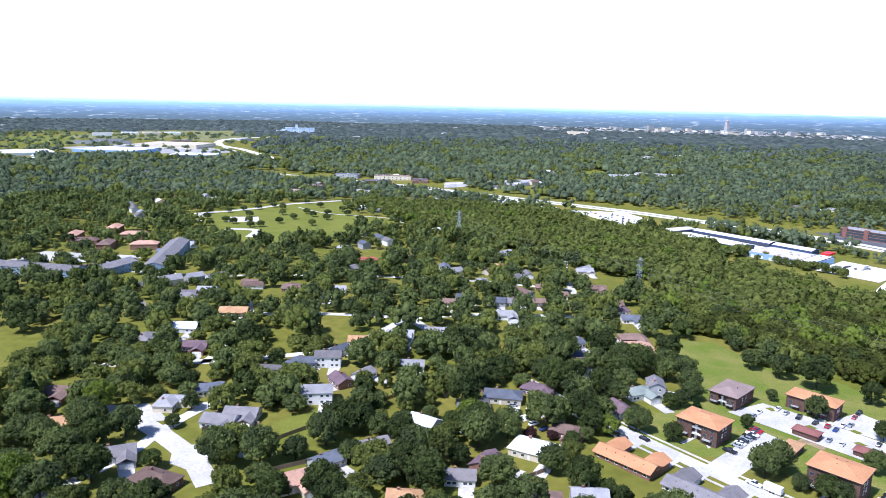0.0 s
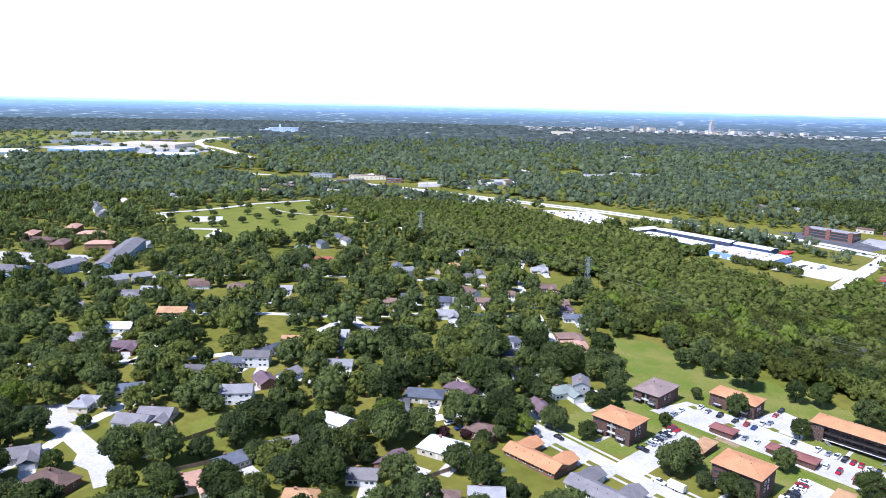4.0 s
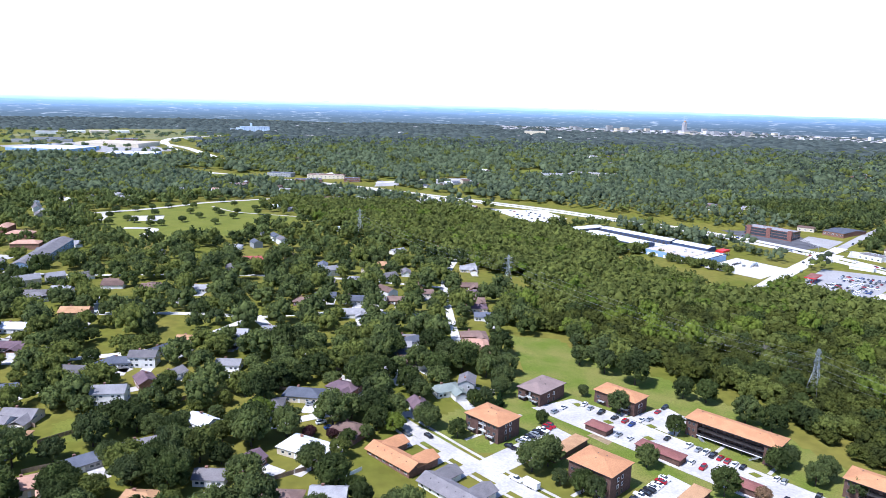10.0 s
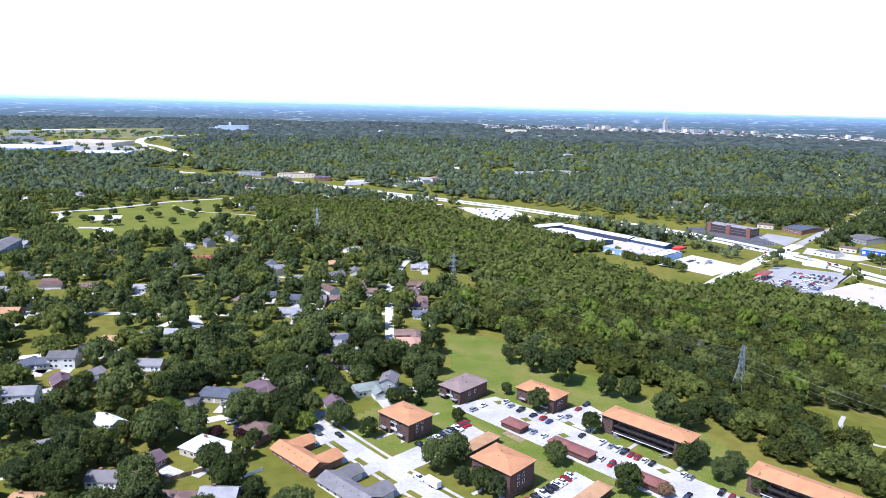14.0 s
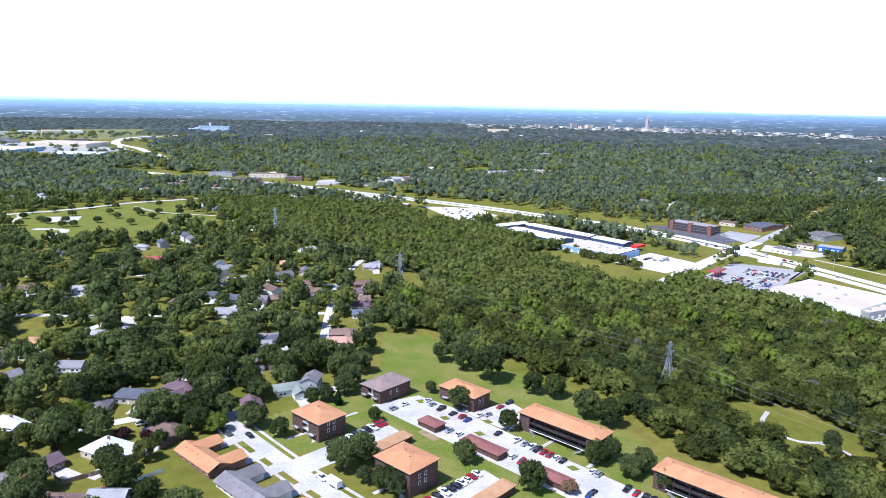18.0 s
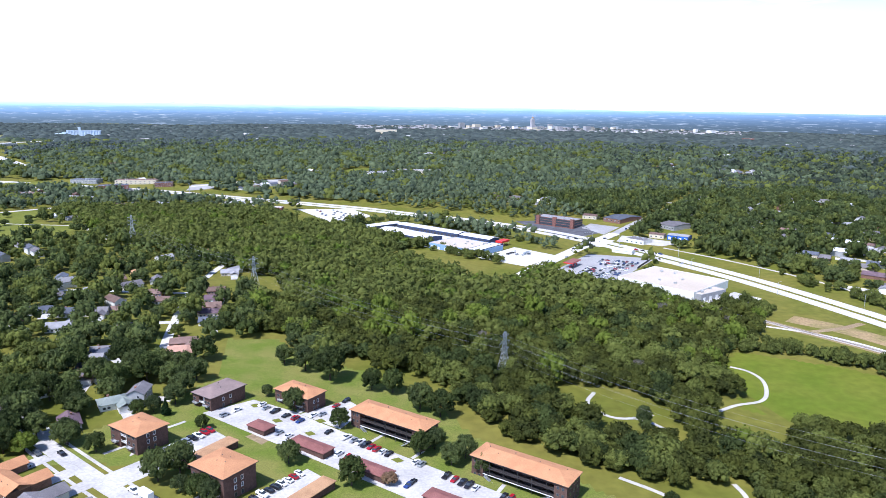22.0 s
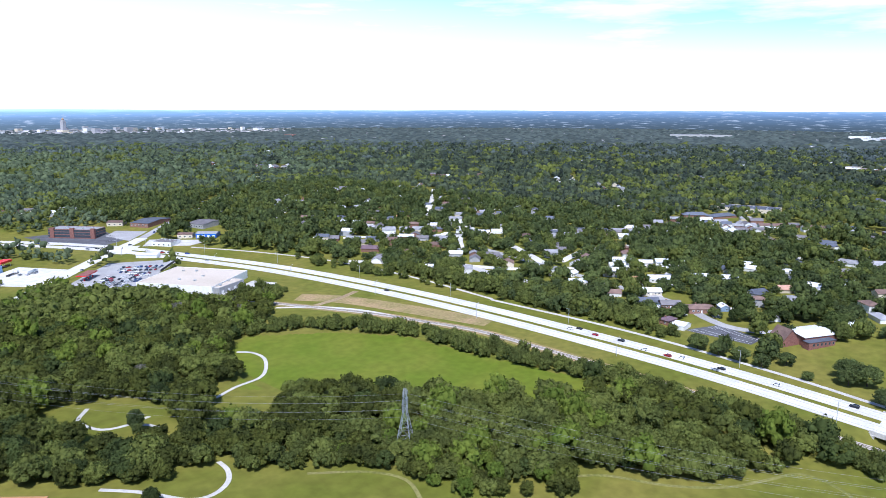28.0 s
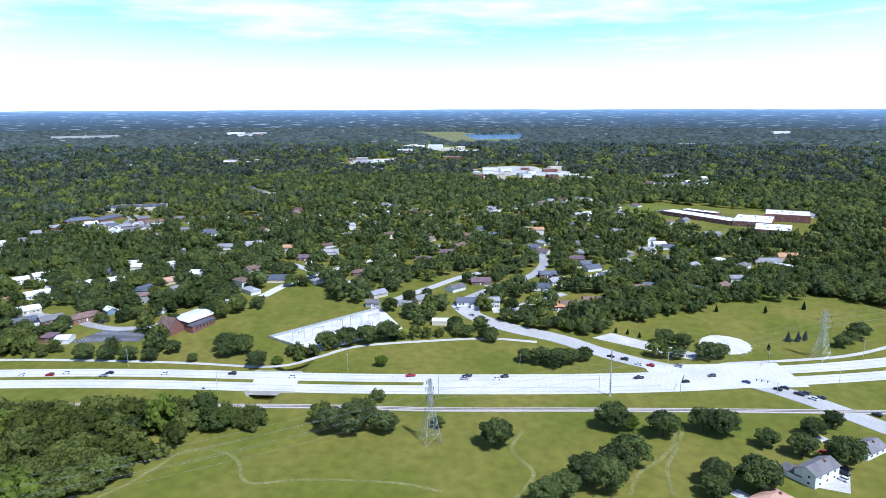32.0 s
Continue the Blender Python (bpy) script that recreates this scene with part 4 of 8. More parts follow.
def gallery_apartments(x, y, eave, l, w, label):
    """A long brick apartment house with an open gallery between two brick ends."""
    base = gz(x, y) - 0.4
    h = eave - base
    t = thing("apartment_house", pose(x, y, base, 0, 0, AXIS), label, "apartment building", "brick apartment houses")
    L, W2 = l / 2 - 0.75, w / 2 - 0.75
    e = 5.2
    part("wall", boxes((-L, -L + e, -W2, W2, -2, h), (L - e, L, -W2, W2, -2, h), (-L + e, L - e, -W2 + 3.4, W2, -2, h)), BRICK, t)
    part("roof", hip(l, w, 2.3, h), ROOF_ORANGE, t)
    part("fascia", boxes((-l / 2 - 0.03, l / 2 + 0.03, -w / 2 - 0.03, -w / 2, h, h + 0.22), (l / 2, l / 2 + 0.03, -w / 2, w / 2, h, h + 0.22)), DARK_TRIM, t)
    # slabs, railings and doors are coloured dark to deepen the gallery's shade
    for k in range(3):
        z = k * 2.8
        if k:
            part("gallery_floor", boxes((-L + e, L - e, -W2 - 0.1, -W2 + 3.4, z - 0.18, z)), DARK_TRIM, t)
            bm = boxes((-L + e, L - e, -W2 - 0.1, -W2 - 0.04, z + 0.95, z + 1.05))
            for i in range(int((2 * L - 2 * e) / 0.9)):
                box(bm, -L + e + i * 0.9, -L + e + i * 0.9 + 0.04, -W2 - 0.1, -W2 - 0.04, z, z + 0.95)
            part("railing", bm, DARK_TRIM, t)
            if k == 1:
                part("gallery_beam", boxes((-L + e, L - e, -W2 - 0.16, -W2 - 0.1, z - 0.2, z + 0.12)), WHITE_PAINT, t, "white painted beam")
        for i in range(6):
            xx = -L + e + (i + 0.5) * (2 * L - 2 * e) / 6
            d = new("door", DOOR_BROWN)
            d.parent = t
            d.matrix_basis = pose(xx - 1.2, -W2 + 3.4, z + 0.02)
            window(t, xx + 0.9, -W2 + 3.4, z + 1.5, 0, 1.6, 1.3, True)
        for xx in (-L + 1.6, -L + 3.6, L - 3.6, L - 1.6):
            window(t, xx, -W2, z + 1.5, 0, 1.1, 1.3, True)
        for yy in (-W2 * 0.5, W2 * 0.1, W2 * 0.6):
            window(t, L, yy, z + 1.5, 90, 1.4, 1.3, True)
            window(t, -L, yy, z + 1.5, 270, 1.4, 1.3, True)
        for i in range(8):
            window(t, -L + 3 + i * (2 * L - 6) / 7, W2, z + 1.5, 180, 1.6, 1.3)
    for i in range(5):
        xx = -L + e + (i + 0.5) * (2 * L - 2 * e) / 5
        part("post", boxes((xx - 0.09, xx + 0.09, -W2 - 0.12, -W2 + 0.06, -1, h)), DARK_TRIM, t)
    for sx in (-1, 1):
        x0 = sx * (L - e - 1.2)
        bm = bmesh.new()
        for i in range(14):
            xx = x0 - sx * i * 0.29
            box(bm, min(xx, xx - sx * 0.3), max(xx, xx - sx * 0.3), -W2 - 1.5, -W2 - 0.2, 2.7 - i * 0.19 - 0.1, 2.7 - i * 0.19)
        bar(bm, (x0, -W2 - 1.5, 3.6), (x0 - sx * 4.1, -W2 - 1.5, 1.0), 0.05)
        bar(bm, (x0, -W2 - 1.45, 2.5), (x0 - sx * 4.1, -W2 - 1.45, -0.1), 0.12)
        part("staircase", bm, STEEL, t, "pale metal outside stair")
    spots = [(-L * 0.8 + i * L * 0.27, (1.6, -1.8, 2.4, -1)[i % 4], h + 1.55) for i in range(7)]
    vents(t, spots)
    for k in range(int(l / 12)):
        HOUSE_SPOTS.append((x + (k - l / 24 + 0.5) * 12 * math.cos(radians(AXIS)), y + (k - l / 24 + 0.5) * 12 * math.sin(radians(AXIS)), 9))
    return t


block_apartments(112, 274.5, 22.0, 19.2, 15.4, ROOF_ORANGE, "brown brick apartment house with an orange hip roof by the street")
block_apartments(148, 236, 22.0, 19.2, 16.2, ROOF_ORANGE, "brown brick apartment house with orange hip roof beside shade trees")
block_apartments(139.5, 313.5, 19.3, 14.2, 21.2, ROOF_TAUPE, "brick apartment house with a taupe grey hip roof by the meadow")
block_apartments(176.5, 308.5, 17.8, 22.6, 13.2, ROOF_ORANGE, "brown brick apartment house with orange roof by the parking lot")
gallery_apartments(216, 273, 17.6, 40, 13.6, "long brown brick apartment house with gallery and orange roof")
gallery_apartments(260, 226, 15.5, 42, 13.6, "long brick apartment house with orange roof at the wood's edge")
gallery_apartments(306, 177, 13.6, 40, 13.6, "long brick apartment house with orange hip roof beside a footpath")


def carport(x, y, l, w, turn, roof_mat, label):
    """A row of garages under a low hip roof."""
    base = gz(x, y)
    t = thing("garage_row", pose(x, y, base, 0, 0, turn), label, "garage", "garage rows of the apartments")
    h = 2.5
    part("wall", boxes((-l / 2 + 0.4, l / 2 - 0.4, w / 2 - 0.6, w / 2 - 0.4, -1, h), (-l / 2 + 0.4, -l / 2 + 0.6, -w / 2 + 0.4, w / 2 - 0.6, -1, h), (l / 2 - 0.6, l / 2 - 0.4, -w / 2 + 0.4, w / 2 - 0.6, -1, h), (-l / 2 + 0.6, l / 2 - 0.6, -w / 2 + 0.4, -w / 2 + 0.6, -1, h)), BRICK, t)
    part("roof", hip(l, w, 1.1, h, 0.1), roof_mat, t)
    n = int(l / 3)
    for i in range(n):
        d = new("garage_door", GARAGE_TAN)
        d.parent = t
        d.matrix_basis = pose(-l / 2 + (i + 0.5) * l / n, w / 2 - 0.4, 0, 0, 0, 180)
    HOUSE_SPOTS.append((x, y, max(l, w) * 0.5))


for gx0, gy0, gl in ((159.5, 281, 11), (180, 261.5, 20), (202.5, 239.5, 18), (228, 213.5, 21), (252, 188, 20)):
    carport(gx0, gy0, gl, 7, AXIS, ROOF_MAROON, "low brick garage row with a maroon shingle roof")
carport(140.5, 260.5, 24, 6.6, AXIS + 90, ROOF_TAN, "low garage row with a tan shingle roof by parked cars")
carport(177, 224, 25, 6.6, AXIS + 90, ROOF_TAN, "low garage row with a tan shingle roof on the lawn")

# ---------------------------------------------------------------- houses


def house(x, y, turn, l, w, roof, wall, floors=1, wing=0, style="gable", group="suburban houses", detail=True, drive=True):
    base = gz(x, y)
    h = 2.7 * floors + 0.2
    names = {"grey": "grey", "slate": "blue-grey", "brown": "brown", "plum": "plum-brown", "tan": "tan", "peach": "peach", "orange": "orange", "white": "white", "light": "pale grey", "green": "grey-green", "red": "red"}
    clad = {"brick": "brick"}.get(wall, wall + " siding")
    t = thing("house", pose(x, y, base, 0, 0, turn), f"{('low', 'low', 'two-storey')[floors]} {clad} house with a {names[roof]} {style} roof among trees", "house", group)
    L, W2 = l / 2, w / 2
    rise = w * 0.21 + 0.3
    if style == "gable":
        part("wall", gabled_walls(L, W2, h, rise), WALLS[wall], t)
        part("roof", gable(l, w, rise, h), ROOFS[roof], t)
    else:
        part("wall", boxes((-L, L, -W2, W2, -1.5, h)), WALLS[wall], t)
        part("roof", hip(l, w, rise, h, 0.5), ROOFS[roof], t)
    if wing:
        g = part("garage", boxes((-3.1, 3.1, -wing, 0, -1.5, 2.7)), WALLS[wall], t)
        gx1 = L - 3.1
        g.location = (gx1, -W2, 0)
        rf = part("garage_roof", gable(wing + 3.0, 6.2, 1.5, 2.7), ROOFS[roof], t)
        rf.matrix_basis = pose(gx1, -W2 - wing / 2 + 1.5, 0, 0, 0, 90)
        d = new("garage_door", GARAGE_DOOR)
        d.parent = t
        d.matrix_basis = pose(gx1, -W2 - wing, 0)
    if detail:
        for k in range(floors):
            z = 1.5 + 2.7 * k
            for f in (-0.75, -0.45) if wing else (-0.7, -0.35, 0.35, 0.7):
                window(t, f * L, -W2, z, 0, 1.5, 1.2)
            for f in (-0.6, 0.0, 0.6):
                window(t, f * L, W2, z, 180, 1.5, 1.2)
            window(t, L, W2 * 0.4, z, 90, 1.2, 1.2)
            window(t, -L, -W2 * 0.3, z, 270, 1.2, 1.2)
        d = new("door", DOOR)
        d.parent = t
        d.matrix_basis = pose(-0.1 * L, -W2, 0)
        part("chimney", boxes((-0.45, 0.45, -0.4, 0.4, h - 1, h + rise + 0.35), (-0.52, 0.52, -0.47, 0.47, h + rise + 0.35, h + rise + 0.48)), WALLS["brick"], t).location = (-L * 0.35, W2 * 0.25, 0)
        part("roof_vent", boxes((-0.12, 0.12, -0.12, 0.12, h + rise * 0.3, h + rise * 0.65 + 0.4)), DARK_TRIM, t).location = (L * 0.3, W2 * 0.35, 0)
    if drive:
        m = t.matrix_world
        a = [m @ Vector(p) for p in ((L - 5.9, -W2 - wing - 0.1, 0), (L - 0.3, -W2 - wing - 0.1, 0), (L - 0.3, -W2 - wing - 9.5, 0), (L - 5.9, -W2 - wing - 9.5, 0))]
        patch("driveway", [(p.x, p.y) for p in a], CONCRETE, 0.115, "sunlit pale concrete driveway", "driveway", keep=False)
    HOUSE_SPOTS.append((x, y, 0.5 * max(l, w) + 2.2))
    return t


RND = random.Random(7)


def settle(rows, turns, group, detail=True):
    """Houses from rows of x, y, roof, wall, floors; the turn is taken from the streets they stand on."""
    for x, y, roof, wall, floors in rows:
        turn = RND.choice(turns) + RND.uniform(-5, 5)
        l = RND.uniform(11.5, 15.5) if floors == 1 else RND.uniform(10, 12.5)
        w = RND.uniform(7.6, 9.2)
        wing = RND.choice((0, 5.5, 6.5)) if detail else RND.choice((0, 0, 5.5))
        house(x, y, turn, l, w, roof, wall, floors, wing, RND.choice(("gable", "gable", "hip")), group, detail, drive=detail)


def row_of(rows, group, detail=True):
    """Houses from rows of x, y, turn, length, roof, wall, floors, style."""
    for x, y, turn, l, roof, wall, floors, style in rows:
        w = 0.5 * l + 2.2 if l < 16 else 0.38 * l + 3.6
        wing = 5.5 if 12 < l < 17 and floors == 1 and RND.random() < 0.6 else 0
        house(x, y, turn + RND.uniform(-4, 4), l, min(w, 15), roof, wall, floors, wing, style, group, detail, drive=detail)


row_of([(-105, 300, 20, 12, "slate", "white", 1, "gable"), (-83, 275, -5, 14, "grey", "cream", 1, "gable"), (-90, 268, -10, 14, "grey", "white", 1, "gable"), (-76, 255, 0, 12, "tan", "cream", 1, "hip"), (-51, 222, 30, 15, "peach", "cream", 1, "hip"), (-41, 237, 45, 12, "slate", "grey", 1, "gable"), (-25, 250, 30, 11, "grey", "white", 1, "gable"), (-55, 294, 10, 14, "light", "white", 2, "gable"), (-6, 265, -30, 12, "white", "white", 2, "gable"), (15, 288, 0, 14, "grey", "cream", 1, "hip"), (8, 228, 0, 11, "grey", "white", 1, "gable"), (18, 238, 60, 12, "plum", "brick", 1, "gable"), (-82, 317, -5, 12, "grey", "blue", 2, "gable"), (-47, 313, -60, 12, "plum", "brick", 1, "gable"), (-37, 321, 60, 11, "grey", "white", 1, "gable"), (-11, 213, 0, 12, "tan", "brick", 1, "hip"), (-74, 333, 60, 11, "slate", "blue", 1, "gable"), (-68, 336, 10, 11, "slate", "grey", 1, "gable"), (-57, 338, 0, 13, "grey", "white", 2, "gable"), (-54, 354, 60, 11, "slate", "white", 1, "gable"), (-98, 221, -20, 16, "brown", "brick", 1, "hip"), (-120, 239, 20, 14, "grey", "grey", 1, "gable"), (-171, 293, 0, 13, "brown", "brick", 1, "gable"), (-155, 262, 20, 13, "tan", "cream", 1, "gable")], "houses west of the apartments")
row_of([(-45, 370, 0, 12, "tan", "cream", 1, "gable"), (-23, 377, 0, 13, "light", "white", 1, "gable"), (-14, 335, 0, 12, "light", "white", 1, "gable"), (29, 299, -10, 17, "slate", "cream", 1, "hip"), (46, 308, -25, 14, "plum", "brick", 1, "hip"), (63, 329, 30, 12, "light", "white", 1, "gable"), (72, 347, 0, 13, "brown", "grey", 1, "hip"), (73, 381, 0, 11, "grey", "cream", 1, "gable"), (71, 369, 0, 11, "light", "grey", 1, "gable"), (72, 358, 10, 11, "slate", "white", 1, "gable"), (81, 292, -70, 12, "plum", "grey", 1, "gable"), (94, 312, 20, 13, "green", "white", 1, "hip"), (104, 317, 80, 11, "grey", "grey", 2, "gable"), (113, 394, 0, 15, "brown", "brick", 1, "hip"), (113, 380, 0, 14, "peach", "brick", 1, "hip"), (113, 363, 0, 12, "peach", "white", 1, "gable"), (51, 213, 0, 12, "light", "grey", 2, "gable"), (34, 213, 0, 16, "brown", "brick", 1, "hip")], "houses along the street and the meadow")
row_of([(-129, 419, 0, 17, "tan", "brick", 1, "gable"), (-174, 458, 5, 15, "grey", "brick", 1, "gable"), (-163, 471, 0, 13, "light", "white", 1, "gable"), (-148, 387, 0, 15, "white", "white", 1, "gable"), (-194, 425, 30, 12, "grey", "cream", 1, "gable"), (-140, 497, 0, 12, "brown", "brick", 1, "gable"), (-107, 483, 0, 13, "brown", "brick", 1, "gable"), (-80, 461, 0, 12, "white", "cream", 1, "gable"), (-74, 482, 0, 12, "light", "white", 1, "gable"), (-131, 356, 0, 13, "plum", "brick", 1, "gable"), (-3, 388, 0, 12, "light", "cream", 1, "gable"), (17, 465, 0, 14, "slate", "white", 1, "gable"), (5, 451, 0, 14, "brown", "brick", 1, "hip"), (36, 458, 0, 15, "slate", "grey", 1, "gable"), (51, 459, 0, 15, "grey", "cream", 1, "gable"), (65, 463, 0, 12, "brown", "brick", 1, "gable"), (40, 425, 0, 15, "light", "white", 1, "gable"), (77, 512, 0, 12, "brown", "brick", 1, "gable"), (85, 489, 0, 12, "brown", "cream", 1, "gable")], "houses in the old quarter")
row_of([(119, 520, 0, 13, "brown", "brick", 1, "gable"), (120, 494, 0, 13, "plum", "white", 1, "gable"), (120, 472, 0, 13, "brown", "brick", 1, "gable"), (120, 455, 0, 13, "plum", "cream", 1, "hip"), (123, 435, 0, 13, "slate", "white", 1, "gable"), (123, 589, 0, 14, "light", "cream", 1, "gable"), (75, 377, 30, 12, "slate", "white", 1, "gable"), (74, 346, 40, 13, "grey", "white", 1, "gable"), (-23, 381, 0, 15, "light", "white", 1, "gable"), (1, 382, 0, 13, "light", "cream", 1, "gable")], "houses above the meadow")
settle([(-118, 284, "light", "cream", 1), (-162, 366, "grey", "grey", 1)], (0, 10, 90, 75), "houses in the old quarter")
settle([(-172, 452, "grey", "white", 1), (-159, 466, "light", "white", 1), (-154, 623, "slate", "cream", 1), (-94, 657, "light", "white", 1), (-33, 615, "brown", "cream", 1), (2, 561, "slate", "white", 2), (14, 509, "grey", "blue", 1), (31, 519, "light", "white", 1), (66, 744, "tan", "cream", 1), (-9, 775, "white", "white", 1), (-108, 486, "brown", "brick", 1), (-136, 489, "brown", "white", 1), (-72, 562, "grey", "cream", 1), (-57, 580, "slate", "white", 1), (125, 598, "light", "white", 1), (-252, 620, "slate", "grey", 1), (-282, 541, "brown", "brick", 1), (-245, 656, "light", "white", 1), (50, 590, "tan", "brick", 1), (70, 560, "grey", "white", 1), (20, 640, "brown", "brick", 1), (60, 660, "light", "white", 1), (95, 690, "tan", "cream", 1)], (5, 95, 40), "houses by the play court", detail=False)
# across the highway
row_of([(661, 238, -40, 15, "brown", "brick", 1, "hip"), (655, 220, -50, 17, "brown", "brick", 1, "hip"), (659, 197, -10, 14, "brown", "brick", 1, "gable"), (666, 167, -10, 11, "plum", "brick", 1, "hip"), (759, 302, 10, 11, "light", "white", 1, "gable"), (795, 277, -50, 20, "white", "white", 1, "gable"), (774, 268, -50, 14, "white", "white", 1, "gable"), (803, 255, -50, 12, "white", "cream", 1, "gable"), (818, 246, -50, 13, "white", "white", 1, "gable"), (790, 231, -50, 11, "white", "white", 1, "gable"), (827, 226, -50, 11, "white", "white", 1, "gable"), (772, 191, -50, 14, "white", "white", 2, "gable"), (755, 218, -50, 18, "white", "white", 1, "gable"), (741, 229, -50, 13, "tan", "brick", 1, "gable"), (718, 207, -50, 16, "white", "cream", 1, "gable"), (695, 197, -50, 15, "slate", "blue", 1, "gable"), (698, 181, -50, 15, "grey", "brick", 1, "gable"), (702, 159, -50, 20, "brown", "brick", 1, "hip"), (714, 147, 40, 9, "white", "blue", 1, "gable"), (797, 174, -50, 14, "white", "white", 1, "gable")], "houses across the highway", True)
row_of([(815, 162, -50, 10, "grey", "white", 1, "gable"), (860, 184, -50, 11, "white", "white", 1, "gable"), (765, 141, -20, 14, "slate", "white", 1, "gable"), (830, 140, 40, 12, "slate", "grey", 1, "gable"), (793, 126, -50, 18, "peach", "cream", 1, "gable"), (798, 107, -30, 14, "light", "white", 1, "gable"), (1120, 346, -50, 34, "slate", "brick", 1, "hip"), (1134, 316, -20, 40, "slate", "brick", 1, "hip"), (1375, 269, -50, 16, "light", "white", 1, "hip"), (1010, 155, -50, 16, "slate", "cream", 1, "gable"), (682, 502, -50, 19, "plum", "brick", 1, "gable"), (658, 465, 40, 14, "light", "white", 1, "gable"), (735, 458, -50, 17, "brown", "brick", 1, "hip"), (799, 443, -50, 14, "plum", "white", 1, "gable"), (820, 467, -50, 18, "white", "cream", 1, "gable"), (838, 459, -50, 12, "white", "white", 1, "gable"), (879, 405, -50, 18, "slate", "cream", 1, "gable"), (834, 610, -50, 20, "tan", "cream", 1, "gable"), (718, 299, 10, 9, "light", "white", 2, "gable"), (667, 344, -50, 10, "tan", "brick", 1, "gable")], "houses behind the church", False)
row_of([(830, 829, -50, 24, "light", "white", 1, "gable"), (930, 662, -50, 12, "slate", "white", 2, "gable"), (963, 619, -50, 12, "plum", "brick", 2, "gable"), (861, 545, -50, 16, "light", "white", 2, "gable"), (894, 540, -50, 16, "light", "cream", 1, "gable"), (846, 715, -10, 14, "light", "white", 2, "gable"), (963, 469, -50, 14, "slate", "white", 1, "gable"), (1012, 445, -50, 13, "grey", "white", 1, "gable"), (1017, 555, -50, 12, "light", "white", 1, "gable"), (660, 257, -30, 14, "slate", "white", 1, "gable"), (726, 285, 10, 10, "white", "white", 1, "gable"), (667, 470, -50, 12, "grey", "cream", 1, "gable"), (753, 643, -50, 20, "white", "cream", 1, "gable"), (1057, 416, -50, 12, "slate", "blue", 2, "gable")], "houses along the straight streets", False)
row_of([(911, 49, -90, 12, "tan", "cream", 2, "gable"), (873, 27, -90, 15, "plum", "brick", 1, "gable"), (898, 7, -90, 16, "light", "white", 1, "gable"), (809, -29, -90, 16, "brown", "brick", 1, "hip"), (887, -110, -90, 18, "plum", "brick", 1, "gable"), (857, -84, -90, 14, "plum", "brick", 1, "gable"), (771, -128, -90, 16, "plum", "brick", 1, "gable"), (715, -112, -90, 16, "slate", "white", 1, "gable"), (708, -130, -90, 10, "light", "white", 2, "gable"), (717, -42, -90, 10, "grey", "grey", 1, "gable"), (749, -173, -90, 15, "slate", "white", 1, "gable"), (767, -191, -70, 15, "light", "white", 1, "gable"), (791, -188, -90, 14, "slate", "brick", 1, "gable"), (906, -196, -120, 15, "slate", "white", 1, "gable"), (885, -203, -120, 12, "plum", "white", 1, "gable"), (702, -187, -90, 16, "brown", "brick", 1, "gable"), (710, -206, -90, 16, "brown", "brick", 1, "gable"), (698, -177, -90, 8, "orange", "brick", 1, "hip"), (849, -227, -90, 14, "plum", "brick", 1, "gable"), (827, -229, -90, 14, "slate", "white", 1, "gable")], "houses by the crossroads", True)
row_of([(811, -232, -70, 15, "slate", "white", 1, "gable"), (783, -239, -90, 16, "slate", "white", 1, "gable"), (739, -250, -90, 16, "brown", "brick", 1, "gable"), (747, -262, -90, 12, "slate", "white", 1, "gable"), (836, -268, -60, 12, "light", "white", 1, "gable"), (886, -306, -90, 13, "light", "white", 1, "gable"), (913, -330, -90, 13, "white", "white", 1, "gable"), (898, -335, -90, 14, "slate", "white", 1, "gable"), (872, -340, -90, 12, "slate", "white", 1, "gable"), (843, -310, -90, 14, "light", "grey", 1, "gable"), (755, -336, -90, 11, "light", "white", 2, "gable"), (901, -453, -90, 17, "grey", "cream", 1, "gable"), (824, -398, -90, 24, "light", "cream", 1, "gable"), (844, -431, -90, 24, "tan", "cream", 1, "gable"), (761, -370, -90, 14, "light", "white", 1, "gable"), (769, -403, -90, 10, "slate", "white", 1, "gable"), (841, -509, -70, 18, "slate", "white", 1, "gable"), (999, -281, -90, 15, "plum", "brick", 1, "gable"), (1040, -264, -90, 16, "slate", "white", 1, "gable"), (993, -217, -90, 16, "tan", "white", 2, "gable")], "houses below the school", False)
row_of([(932, 117, -90, 20, "light", "white", 1, "gable"), (942, 93, -70, 24, "light", "cream", 1, "gable"), (791, 41, -90, 22, "slate", "cream", 1, "gable"), (817, 112, -90, 14, "white", "white", 1, "gable"), (827, 138, -70, 12, "slate", "white", 1, "gable"), (761, 137, -90, 14, "slate", "grey", 1, "gable"), (846, 177, -90, 14, "white", "white", 1, "gable"), (1039, 187, -90, 14, "grey", "white", 1, "gable"), (1025, 158, -90, 14, "slate", "white", 1, "gable"), (993, 113, -90, 16, "brown", "brick", 1, "gable"), (1088, -203, -90, 16, "plum", "brick", 1, "gable"), (1085, -588, -90, 30, "light", "white", 1, "gable"), (963, -409, -90, 18, "light", "grey", 1, "gable")], "houses of the eastern quarter", False)


